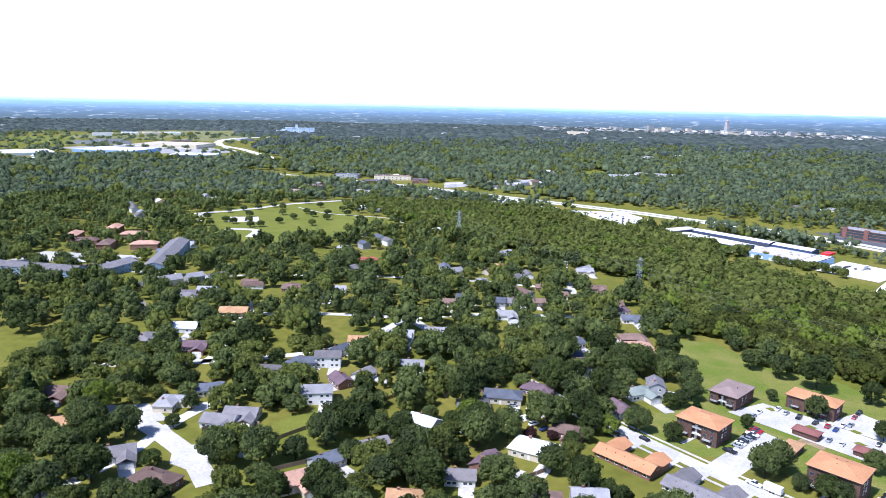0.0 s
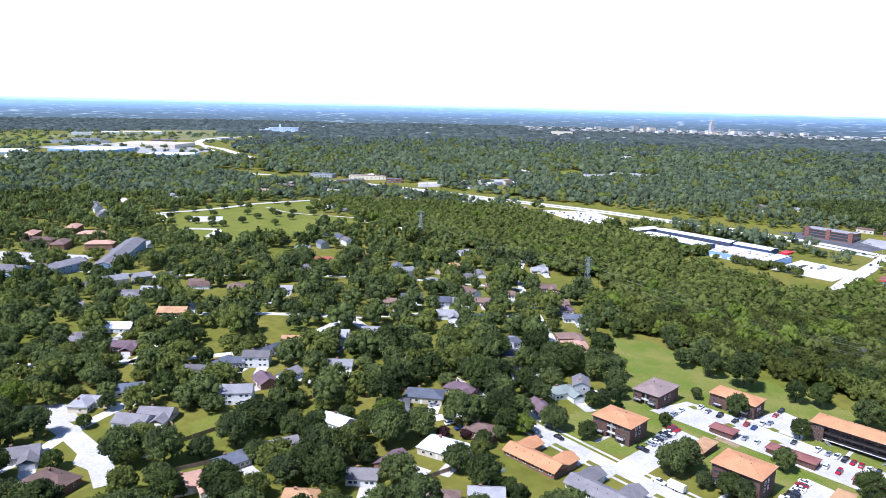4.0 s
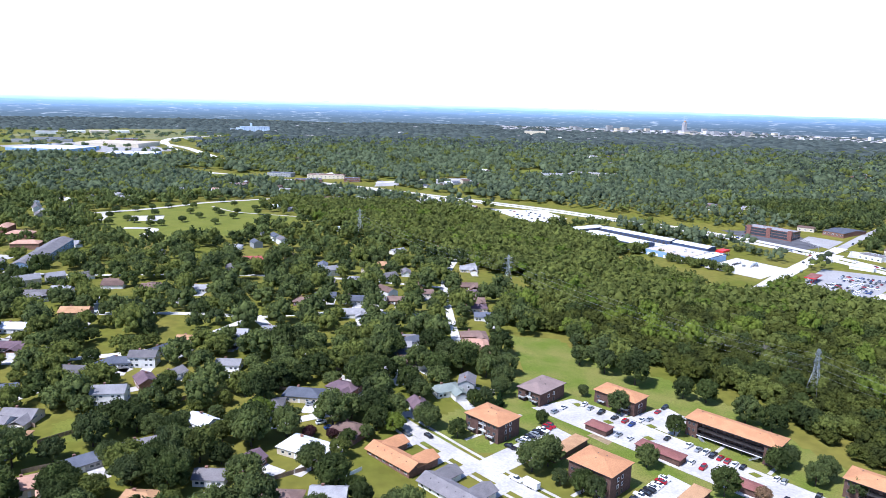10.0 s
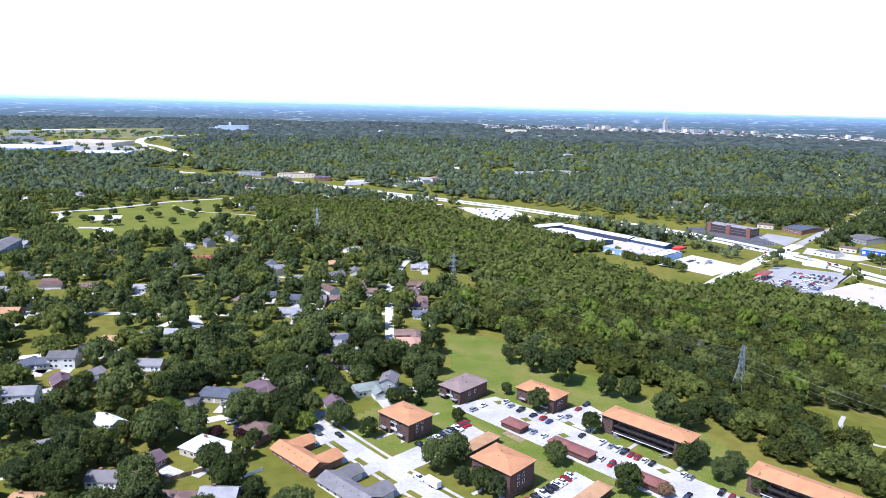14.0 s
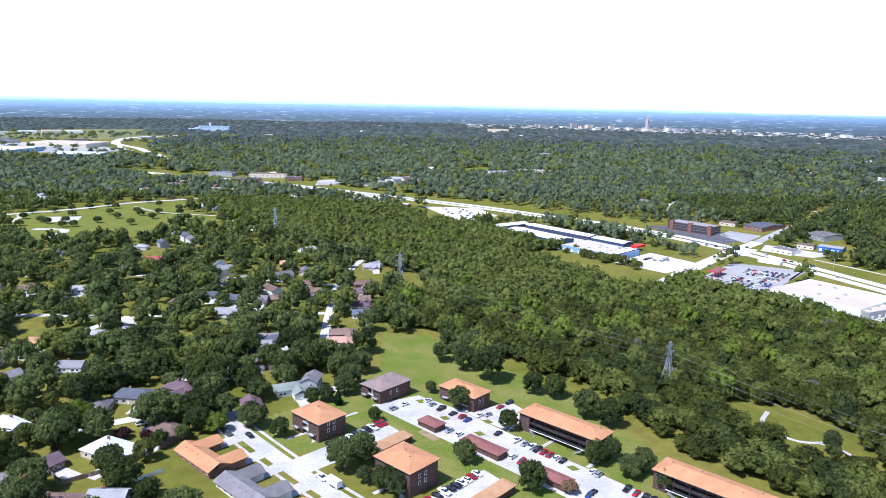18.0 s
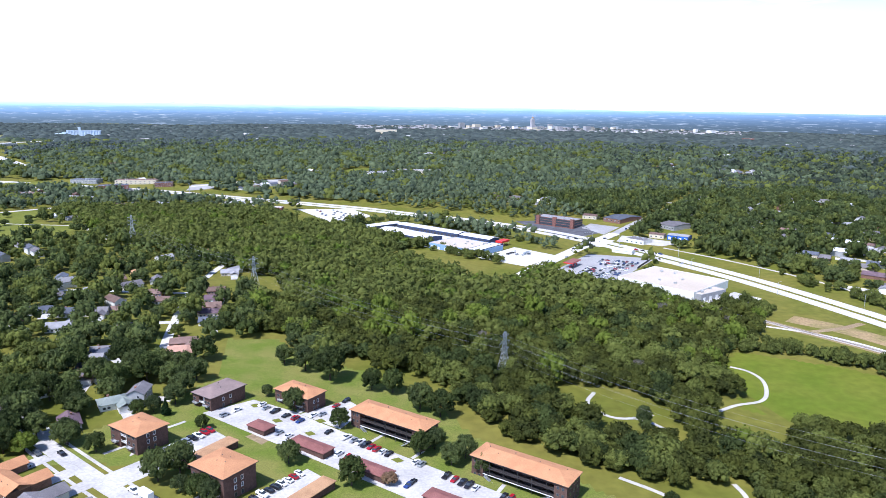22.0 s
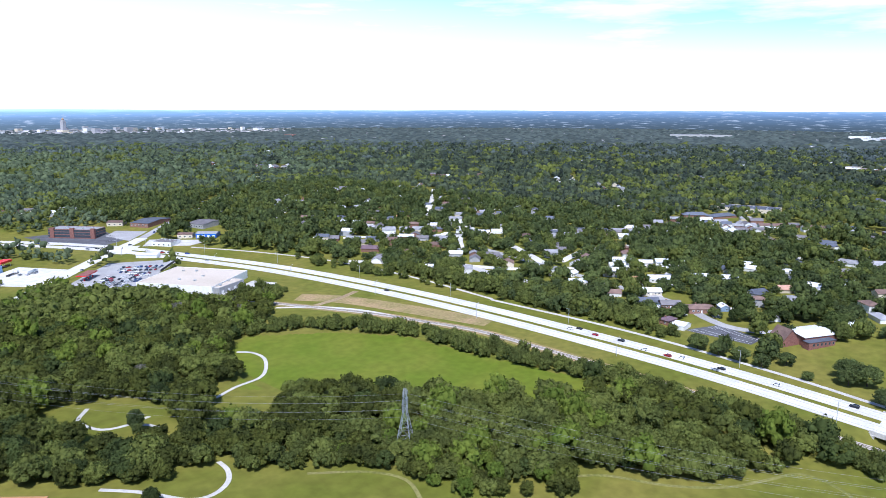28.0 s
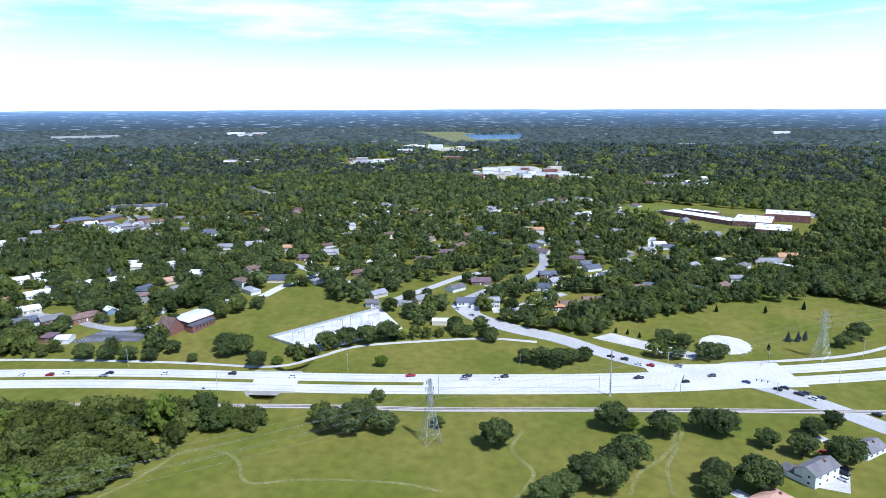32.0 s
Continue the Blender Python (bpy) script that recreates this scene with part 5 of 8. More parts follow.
def far_quarter(count, seed, zone, group):
    """Plain houses scattered over a quarter, each with its own walls and roof."""
    r = random.Random(seed)
    made = 0
    for _ in range(count * 12):
        x, y = r.uniform(zone[0], zone[1]), r.uniform(zone[2], zone[3])
        s = float(valley_x(np.array(y))) - x
        if -55 < s < 60 or any((x - a) ** 2 + (y - b) ** 2 < (c + 13) ** 2 for a, b, c in HOUSE_SPOTS):
            continue
        if any(bool(inside(p, np.array([x]), np.array([y]))[0]) for p in OPEN) or bool(inside(WOOD, np.array([x]), np.array([y]))[0]):
            continue
        if any(np.min(np.hypot(c[:, 0] - x, c[:, 1] - y)) < hw + 9 for c, hw in PAVED):
            continue
        house(x, y, r.choice((38, 128, -52, 42)) + r.uniform(-4, 4), r.uniform(11, 16), r.uniform(8, 10), r.choice(("grey", "light", "brown", "brown", "white", "slate", "light", "grey")), r.choice(("white", "white", "cream", "brick", "grey")), r.choice((1, 1, 1, 1, 1, 2)), 0, r.choice(("gable", "hip")), group, False, False)
        made += 1
        if made >= count:
            break


WOOD = [(125, 640), (130, 600), (168, 560), (150, 515), (140, 470), (165, 415), (200, 385), (220, 354), (248, 318), (259, 286), (266, 264), (280, 247), (296, 226), (312, 222), (330, 222), (372, 190), (395, 150), (420, 122), (446, 106), (467, 60), (490, 46), (512, 34), (540, 12), (549, 100), (547, 150), (476, 198), (432, 263), (410, 285), (430, 345), (450, 365), (500, 395), (500, 440), (448, 520), (405, 598), (338, 556), (280, 668), (262, 700), (310, 712), (250, 815), (190, 890), (110, 990), (60, 1010), (-120, 990), (-52, 850), (-20, 790), (60, 700)]
far_quarter(48, 8, (690, 900, -60, 720), "houses in the near wooded quarter")
far_quarter(80, 4, (720, 1200, -420, 180), "houses in the eastern quarter")

# ---------------------------------------------------------------- houses further off, joined


def joined_houses(spots, label, seed):
    """Plain gabled houses, all in one sheet, from rows of x, y, turn, length, width, wall height."""
    g = random.Random(seed)
    walls = [WALLS["white"], WALLS["cream"], WALLS["brick"], WALLS["grey"]]
    roofs = [ROOFS["grey"], ROOFS["light"], ROOFS["brown"], ROOFS["slate"], ROOFS["tan"], ROOFS["white"]]
    V, F, M = [], [], []
    for k, (x, y, turn, l, w, h) in enumerate(spots):
        L, W = l / 2, w / 2
        rise = w * 0.26
        q = np.array([(-L, -W, -2), (L, -W, -2), (L, W, -2), (-L, W, -2), (-L, -W, h), (L, -W, h), (L, W, h), (-L, W, h), (-L, 0, h + rise), (L, 0, h + rise), (-L - 0.5, -W - 0.5, h - 0.2), (L + 0.5, -W - 0.5, h - 0.2), (L + 0.5, W + 0.5, h - 0.2), (-L - 0.5, W + 0.5, h - 0.2), (-L - 0.5, 0, h + rise + 0.1), (L + 0.5, 0, h + rise + 0.1)])
        c, s = math.cos(radians(turn)), math.sin(radians(turn))
        V.append(np.column_stack([q[:, 0] * c - q[:, 1] * s + x, q[:, 0] * s + q[:, 1] * c + y, q[:, 2] + gz(x, y)]))
        wall, roof = g.choice((0, 0, 1, 2, 3)), 4 + g.choice((0, 1, 1, 2, 3, 0, 5))
        for f, m in (((0, 1, 5, 4), wall), ((2, 3, 7, 6), wall), ((1, 2, 6, 5), wall), ((3, 0, 4, 7), wall), ((5, 6, 9, 9), wall), ((7, 4, 8, 8), wall), ((10, 11, 15, 14), roof), ((12, 13, 14, 15), roof)):
            F.append([16 * k + i for i in dict.fromkeys(f)])
            M.append(m)
        HOUSE_SPOTS.append((x, y, 0.5 * max(l, w) + 2.2))
    me = bpy.data.meshes.new("distant_houses")
    me.from_pydata(np.vstack(V).tolist(), [], F)
    for m in walls + roofs:
        me.materials.append(m)
    me.polygons.foreach_set("material_index", M)
    tagged(new("distant_houses", me), label, "houses", kind="stuff")


def street_rows(seed, count, zone, houses, away=0, far=9e9):
    """Rows of houses on both sides of short streets laid over a quarter."""
    g = random.Random(seed)
    rows, tries = [], 0
    while len(rows) < count and tries < 4000:
        tries += 1
        x0, y0 = g.uniform(zone[0], zone[1]), g.uniform(zone[2], zone[3])
        d = math.hypot(x0 - 150, y0)
        b = math.degrees(math.atan2(x0 - 150, y0))
        if d < away or d > far or b < -37 or b > 127:
            continue
        turn = g.choice((38, -52)) + g.uniform(-6, 6)
        c, s = math.cos(radians(turn)), math.sin(radians(turn))
        for i in range(houses):
            for side in (-1, 1):
                if g.random() < 0.3:
                    continue
                x = x0 + c * i * 19 - s * side * 15 + g.uniform(-3, 3)
                y = y0 + s * i * 19 + c * side * 15 + g.uniform(-3, 3)
                v = float(valley_x(np.array(y))) - x
                if -55 < v < 60 or any((x - a) ** 2 + (y - b2) ** 2 < (q + 9) ** 2 for a, b2, q in HOUSE_SPOTS):
                    continue
                px, py = np.array([x]), np.array([y])
                if any(bool(inside(p, px, py)[0]) for p in OPEN) or bool(inside(WOOD, px, py)[0]):
                    continue
                if any(np.min(np.hypot(cc[:, 0] - x, cc[:, 1] - y)) < hw + 9 for cc, hw in PAVED):
                    continue
                rows.append((x, y, turn, g.uniform(11, 17), g.uniform(8, 10.5), g.choice((2.9, 2.9, 5.4))))
    return rows[:count]


joined_houses(street_rows(3, 150, (640, 1080, 180, 950), 6), "plain houses with pale roofs in the wooded quarter", 61)
joined_houses(street_rows(5, 36, (-420, 100, 430, 1100), 4), "plain houses with grey roofs in the western quarter", 62)

# ---------------------------------------------------------------- named houses near the apartments


def l_house(x, y, turn, roof, wall, label):
    """A long low house with a forward wing at each end."""
    base = gz(x, y)
    t = thing("house", pose(x, y, base, 0, 0, turn), label, "house", "long low houses on the street")
    part("wall", boxes((-12, 12, -4, 4, -1.5, 2.8)), WALLS[wall], t)
    part("roof", gable(24, 8.6, 1.9, 2.8, 0.6), roof, t)
    for sx in (-8.4, 8.4):
        w1 = part("wing_wall", boxes((-3.4, 3.4, -11, -4, -1.5, 2.8)), WALLS[wall], t)
        w1.location = (sx, 0, 0)
        r1 = part("wing_roof", gable(11, 7.2, 1.7, 2.8, 0.5), roof, t)
        r1.matrix_basis = pose(sx, -5.8, 0, 0, 0, 90)
        d = new("garage_door", GARAGE_DOOR)
        d.parent = t
        d.matrix_basis = pose(sx, -11, 0)
    for xx in (-10, -6, -2, 2, 6, 10):
        window(t, xx, 4, 1.5, 180, 1.5, 1.2)
    for xx in (-3.6, 0, 3.6):
        window(t, xx, -4, 1.5, 0, 1.5, 1.2)
    for k in range(5):
        part("roof_vent", boxes((-0.13, 0.13, -0.13, 0.13, 3.4, 4.35)), DARK_TRIM, t).location = (-8 + 4 * k, 1.8, 0)
    for sx in (-8.4, 8.4):
        a = [t.matrix_world @ Vector(p) for p in ((sx - 3.2, -11.1, 0), (sx + 3.2, -11.1, 0), (sx + 3.2, -20.5, 0), (sx - 3.2, -20.5, 0))]
        patch("driveway", [(p.x, p.y) for p in a], CONCRETE, 0.115, "pale concrete driveway to the street", "driveway", keep=False)
    HOUSE_SPOTS.append((x, y, 18))


l_house(72, 245, AXIS + 180, ROOF_ORANGE, "brick", "long low brick house with an orange roof and two wings")
l_house(92, 223.5, AXIS + 180, ROOFS["grey"], "white", "long low house with a pale grey roof and white garages")
l_house(112, 202, AXIS + 180, ROOF_TAN, "brick", "long low brick house with a tan roof and two wings")
house(53, 266, -30, 13, 9, "brown", "brick", 1, 5, "hip", "houses on the street")
house(38, 249, -28, 19, 12, "white", "cream", 1, 0, "hip", "houses on the street")
house(468, -233, 118, 17, 9, "grey", "white", 2, 6, "gable", "houses below the crossroads")
house(488, -268, 118, 15, 9, "grey", "white", 1, 6, "gable", "houses below the crossroads")
house(450, -205, 118, 14, 10, "peach", "cream", 1, 0, "hip", "houses below the crossroads")
patch("driveway", [(456, -240), (475, -252), (482, -240), (463, -226)], CONCRETE, 0.11, "wide pale concrete driveway with parked cars", "driveway")

# ---------------------------------------------------------------- shops, stores and halls


def hall(name, a, b, depth, h, wall, roof, label, category, pitch=0.0, bands=(), doors=0, windows=0, group="", parapet=0.4):
    """A large flat or low-pitched building with one long side from a to b and its depth to the left of that."""
    a, b = np.array(a, float), np.array(b, float)
    l = float(np.linalg.norm(b - a))
    turn = math.degrees(math.atan2(b[1] - a[1], b[0] - a[0]))
    n = np.array([-(b - a)[1], (b - a)[0]]) / l
    c = (a + b) / 2 + n * depth / 2
    base = gz(*c)
    t = thing(name, pose(c[0], c[1], base, 0, 0, turn), label, category, group)
    L, D = l / 2, abs(depth) / 2
    if pitch:
        part("wall", gabled_walls(L, D, h, pitch, -2.5), wall, t)
        part("roof", gable(l, 2 * D, pitch, h, 0.3), roof, t)
    else:
        part("wall", boxes((-L, L, -D, D, -2.5, h)), wall, t)
        part("roof", boxes((-L + 0.3, L - 0.3, -D + 0.3, D - 0.3, h, h + 0.15)), roof, t)
        part("parapet", boxes((-L, L, -D - 0.02, -D + 0.3, h, h + parapet), (-L, L, D - 0.3, D + 0.02, h, h + parapet), (-L - 0.02, -L + 0.3, -D + 0.3, D - 0.3, h, h + parapet), (L - 0.3, L + 0.02, -D + 0.3, D - 0.3, h, h + parapet)), wall, t)
        r = random.Random(int(l * 10))
        for _ in range(min(5, max(2, int(l * D / 130)))):
            part("roof_unit", boxes((-1.1, 1.1, -0.8, 0.8, h + 0.15, h + 1.3)), STEEL, t).location = (r.uniform(-L * 0.8, L * 0.8), r.uniform(-D * 0.7, D * 0.7), 0)
    for z0, z1, mat in bands:
        part("band", boxes((-L - 0.06, L + 0.06, -D - 0.08, -D - 0.02, z0, z1), (L + 0.02, L + 0.08, -D, D, z0, z1), (-L - 0.08, -L - 0.02, -D, D, z0, z1)), mat, t)
    for i in range(doors):
        # storage sheds: dark panels stand in for the shade in open bays
        d = part("roller_door", boxes((-1.5, 1.5, -0.08, 0, 0, 2.9)), DARK_TRIM if name == "storage_shed" else WHITE_PAINT, t)
        d.location = (-L + (i + 0.5) * l / doors, -D - 0.01, 0)
    for i in range(windows):
        for z in np.arange(1.6, h - 0.8, 3.3):
            window(t, -L + (i + 0.5) * l / windows, -D, float(z), 0, 2.2, 1.5)
    for k in range(max(1, int(l / 14))):
        p = a + (b - a) * (k + 0.5) / max(1, int(l / 14)) + n * depth / 2
        HOUSE_SPOTS.append((p[0], p[1], D + 5))
    return t


# storage sheds and the blue warehouse: long sides face the wood
hall("storage_shed", (256, 818), (310, 850), 16, 4.2, BLUE_METAL, METAL_ROOF, "long blue metal storage shed with a white roof", "storage building", 1.2, doors=12)
hall("storage_shed", (303, 838), (362, 762), 17, 4.6, BLUE_METAL, METAL_ROOF, "long blue storage shed with a white metal roof", "storage building", 1.3, doors=18)
hall("storage_shed", (274, 806), (320, 738), 26, 4.6, BLUE_METAL, METAL_ROOF, "broad blue storage shed with a white roof", "storage building", 1.8, doors=14)
hall("storage_shed", (362, 756), (388, 722), 18, 4.8, BLUE_METAL, METAL_ROOF, "small blue storage shed with a white roof", "storage building", 1.4, doors=8)
hall("warehouse", (318, 713), (358, 660), 44, 5.4, LIGHTBLUE_METAL, FLAT_ROOF, "large pale blue warehouse with a white flat roof", "warehouse", 0, doors=7)
hall("warehouse", (358, 659), (394, 690), 14, 6.0, BLUE_METAL, METAL_ROOF, "dark blue front hall of the warehouse", "warehouse", 0, windows=5)
# red canopy by the warehouse
cz = gz(400, 711)
can = thing("canopy", pose(400, 711, cz, 0, 0, 40), "bright red flat canopy on thin posts", "canopy")
part("canopy_roof", boxes((-8, 8, -4, 4, 4.2, 6.2)), RED_PAINT, can)
for xx, yy in ((-6.5, -3), (6.5, -3), (-6.5, 3), (6.5, 3)):
    part("post", boxes((xx - 0.15, xx + 0.15, yy - 0.15, yy + 0.15, -0.5, 4.2)), WHITE_PAINT, can)
# filling station canopy
cz = gz(437, 604)
can = thing("station_canopy", pose(437, 604, cz, 0, 0, 45), "filling station canopy with a red edge", "canopy")
part("canopy_roof", boxes((-11, 11, -4.5, 4.5, 4.6, 5.5)), ROOF_MAROON, can)
part("edge_band", boxes((-11.1, 11.1, -4.6, -4.5, 4.65, 5.45), (-11.1, 11.1, 4.5, 4.6, 4.65, 5.45), (11, 11.1, -4.5, 4.5, 4.65, 5.45), (-11.1, -11, -4.5, 4.5, 4.65, 5.45)), RED_PAINT, can)
for xx in (-8, 0, 8):
    part("post", boxes((xx - 0.25, xx + 0.25, -0.25, 0.25, -0.5, 4.6)), WHITE_PAINT, can)
    part("fuel_pump", boxes((xx - 0.4, xx + 0.4, -1.3, -0.6, 0, 1.9), (xx - 0.6, xx + 0.6, -1.6, -0.4, 0, 0.2)), RED_PAINT, can)
HOUSE_SPOTS.append((437, 604, 12))
OPEN.append([(408, 640), (404, 560), (430, 505), (462, 520), (440, 560), (430, 640)])
OPEN.append([(390, 700), (402, 690), (432, 690), (432, 730), (400, 730)])
# store
hall("store", (450, 534), (486, 474), 60, 6.5, WALLS["white"], FLAT_ROOF, "huge white store with a cream flat roof", "store", 0)
hall("loading_dock", (490, 470), (520, 482), 12, 5.5, WALLS["grey"], FLAT_ROOF, "grey loading dock with white doors behind the store", "store", 0, doors=4)
# brick office of three storeys
office = hall("office_building", (482, 838), (516, 792), 22, 9.5, BRICK_RED, ROOFS["light"], "red brick office building with dark window bands", "office building", 0, bands=((0.5, 3.2, GLASS), (3.9, 6.4, GLASS), (7.0, 9.2, GLASS)))
for xx in (-26, -1.5, 24):
    part("tower", boxes((xx, xx + 5, -11.8, -9, -1, 11.2)), BRICK_RED, office, "red brick stair tower")
OPEN.append([(582, 692), (606, 668), (634, 690), (626, 716), (600, 716)])
hall("shop", (593, 703), (609, 686), 16, 4.6, BRIGHT_BLUE, ROOFS["light"], "bright blue shop with a grey roof", "shop", 1.2, doors=4)
hall("shop", (568, 818), (580, 795), 46, 4.0, WALLS["brick"], ROOFS["slate"], "long low shop with a dark slate roof", "shop", 1.8, windows=5)
hall("shop", (614, 762), (621, 737), 36, 4.4, WALLS["grey"], ROOFS["grey"], "broad low shop with a grey roof", "shop", 2.2, windows=6)
hall("shop", (544, 709), (556, 688), 18, 4.2, WALLS["white"], ROOFS["grey"], "small white shop with a grey flat roof", "shop", 0, windows=4)
hall("shop", (579, 719), (591, 707), 12, 4.0, WALLS["cream"], ROOFS["brown"], "small shop with a brown roof", "shop", 1.4, windows=3)
hall("shop", (666, 814), (684, 800), 18, 4.4, WALLS["grey"], ROOFS["slate"], "grey shop with a dark roof", "shop", 1.8, windows=4)
hall("shop", (550, 843), (564, 830), 14, 4.0, WALLS["cream"], ROOFS["brown"], "cream shop with a brown roof", "shop", 1.6, windows=3)
hall("tent", (505, 660), (520, 645), 9, 3.0, WHITE_PAINT, METAL_ROOF, "white peaked sales tent on the car lot", "tent", 1.6)
# church
church = thing("church", pose(690.5, 81, gz(690, 81), 0, 0, -29.5), "red brick church with white roof and steep brown gable", "church")
part("sanctuary_wall", boxes((-13, 13, -9, 10, -1.5, 5.2)), BRICK_RED, church)
part("sanctuary_roof", gable(27, 19.4, 1.0, 5.2, 0.4), METAL_ROOF, church, "white metal roof").location = (0, 0.5, 0)
part("low_wing", boxes((-15, 6, -14, -9.02, -1.5, 3.4)), BRICK_RED, church)
part("low_roof", boxes((-15.3, 6.3, -14.3, -9.03, 3.4, 3.75)), ROOFS["slate"], church, "flat grey roof")
part("entrance_wall", gabled_walls(6, 6.2, 3.2, 6.2, -1.5), BRICK_RED, church, "tall brick gable").matrix_basis = pose(-19.2, 2, 0, 0, 0, 90)
part("entrance_roof", gable(12.4, 12.4, 6.2, 3.2, 0.4), ROOFS["brown"], church, "steep brown roof").matrix_basis = pose(-19.2, 2, 0, 0, 0, 90)
for k in range(6):
    window(church, -11 + k * 3.1, -14, 1.7, 0, 1.5, 1.8, True)
for k in range(4):
    window(church, 13, -6.5 + k * 4.2, 2.2, 90, 1.4, 2.2, True)
lines = bmesh.new()
for k in range(15):
    for u0, u1 in ((0.06, 0.36), (0.62, 0.92)):
        v = 0.05 + 0.064 * k
        ends = [(659 + 23 * u * v + 14 * u * (1 - v), (107 - 2 * u) * (1 - v) + (152 - 15 * u) * v) for u in (u0, u1)]
        bar(lines, (*ends[0], gz(*ends[0]) + 0.11), (*ends[1], gz(*ends[1]) + 0.11), 0.07, 4)
tagged(part("parking_lines", lines, WHITE_PAINT, None), "white painted bay lines on dark asphalt", "road marking", kind="structure")
for px, py in ((684, 82), (694, 80), (674, 92)):
    HOUSE_SPOTS.append((px, py, 13))
hall("shed", (657, 160), (657, 151), 11, 2.8, WALLS["white"], METAL_ROOF, "small white shed beside the church lot", "shed", 1.4, doors=2)
hall("hut", (674, -84), (673, -95), 8, 2.7, WALLS["cream"], METAL_ROOF, "small hut with a white roof on the lawn", "hut", 0.8)
hall("hut", (712, -60), (710, -70), 8, 2.7, WALLS["cream"], ROOFS["light"], "small cream hut by the court", "hut", 1.2)
# school
hall("school", (1122, -410), (1030, -462), 26, 5, BRICK_RED, ROOFS["white"], "long low brick school wing with a white roof", "school", 0, windows=20)
hall("school", (1029, -463), (1006, -500), 58, 6, BRICK_RED, ROOFS["white"], "low red brick school hall with a white flat roof", "school", 0, windows=8)
hall("school", (975, -462), (955, -496), 48, 5.2, BRICK_RED, ROOFS["white"], "low brick school front with a white flat roof", "school", 0, windows=8)
hall("school", (1060, -520), (1035, -565), 42, 9, BRICK_RED, ROOFS["white"], "tall red brick school gym with a white roof", "school", 0, windows=6)
hall("school", (1128, -440), (1090, -470), 16, 5.5, BRICK_RED, ROOFS["white"], "low brick school wing behind the yard", "school", 0, windows=8)
patch("field", [(1178, -362), (1219, -429), (1115, -520), (1099, -387)], LAWN, 0.1, "green school field", "field")
# blue-grey apartments and brick flats in the west
hall("apartment_house", (-350, 521), (-275, 506), 16, 6.4, WALLS["blue"], ROOFS["grey"], "long blue apartment block with a grey roof", "apartment building", 2.6, windows=12)
hall("apartment_house", (-257, 510), (-244, 547), 16, 6.4, WALLS["blue"], ROOFS["grey"], "short blue apartment block with a grey roof", "apartment building", 2.6, windows=6)
hall("apartment_house", (-220, 540), (-238, 645), 17, 7.0, WALLS["blue"], ROOFS["grey"], "blue apartment block with a grey gable roof", "apartment building", 2.8, windows=14)
patch("parking_lot", [(-365, 572), (-268, 572), (-264, 606), (-360, 618)], ROAD_PALE, 0.12, "pale parking lot of the apartment blocks", "parking lot")
for px, py in ((-314, 640), (-311, 691), (-367, 684), (-340, 652), (-346, 726), (-278, 640)):
    house(px, py, RND.choice((10, 100)), 24, 12, RND.choice(("peach", "brown")), "brick", 2, 0, "hip", "brick flats with tile-red roofs", False, False)
# halls further off
WH, CR, GR, BR = WALLS["white"], WALLS["cream"], WALLS["grey"], BRICK_RED
for a, b, d, h, mat, rf in (((-1010, 1580), (-915, 1655), 120, 7, WH, METAL_ROOF), ((-936, 1766), (-773, 1745), 130, 8, LIGHTBLUE_METAL, METAL_ROOF), ((-890, 2025), (-707, 2006), 130, 9, CR, FLAT_ROOF), ((-682, 1727), (-568, 1741), 85, 7, LIGHTBLUE_METAL, METAL_ROOF), ((-1235, 2473), (-1174, 2502), 60, 9, WH, ROOFS["light"]), ((-1183, 2586), (-1130, 2612), 60, 8, WH, METAL_ROOF), ((-1115, 2618), (-1060, 2648), 60, 8, CR, FLAT_ROOF), ((-1050, 2655), (-1000, 2680), 60, 8, WH, METAL_ROOF), ((-1082, 2053), (-1020, 2075), 40, 7, GR, ROOFS["slate"]), ((-1000, 2085), (-939, 2109), 40, 7, GR, ROOFS["slate"]), ((-868, 2239), (-807, 2261), 40, 6, WALLS["brick"], ROOFS["slate"]), ((-597, 2432), (-558, 2468), 40, 6, WH, METAL_ROOF), ((-705, 2443), (-668, 2479), 40, 6, GR, ROOFS["slate"]), ((-1090, 2180), (-1010, 2200), 40, 6, GR, ROOFS["slate"])):
    hall("commercial_hall", a, b, d, h, mat, rf, "pale flat commercial hall beyond the woods", "hall", 0, group="halls beyond the woods")
for a, b, d, h, mat, rf in (((-217, 1382), (-170, 1371), 24, 7, GR, ROOFS["slate"]), ((-142, 1262), (-95, 1271), 24, 8, BR, ROOFS["slate"]), ((-136, 1357), (-64, 1352), 26, 7, CR, ROOFS["brown"]), ((-60, 1310), (-30, 1312), 22, 7, BR, ROOFS["slate"]), ((334, 1410), (396, 1423), 24, 6, WH, ROOFS["light"]), ((396, 1462), (500, 1425), 30, 6, CR, ROOFS["light"]), ((-250, 1180), (-190, 1160), 18, 5, GR, ROOFS["brown"]), ((-170, 1130), (-110, 1110), 18, 5, WH, ROOFS["light"]), ((-250, 1090), (-200, 1070), 16, 5, CR, ROOFS["peach"]), ((1200, 350), (1215, 270), 36, 5, CR, ROOFS["slate"])):
    hall("office_hall", a, b, d, h, mat, rf, "low grey hall among the trees", "hall", 0, group="low halls among the trees", windows=9)
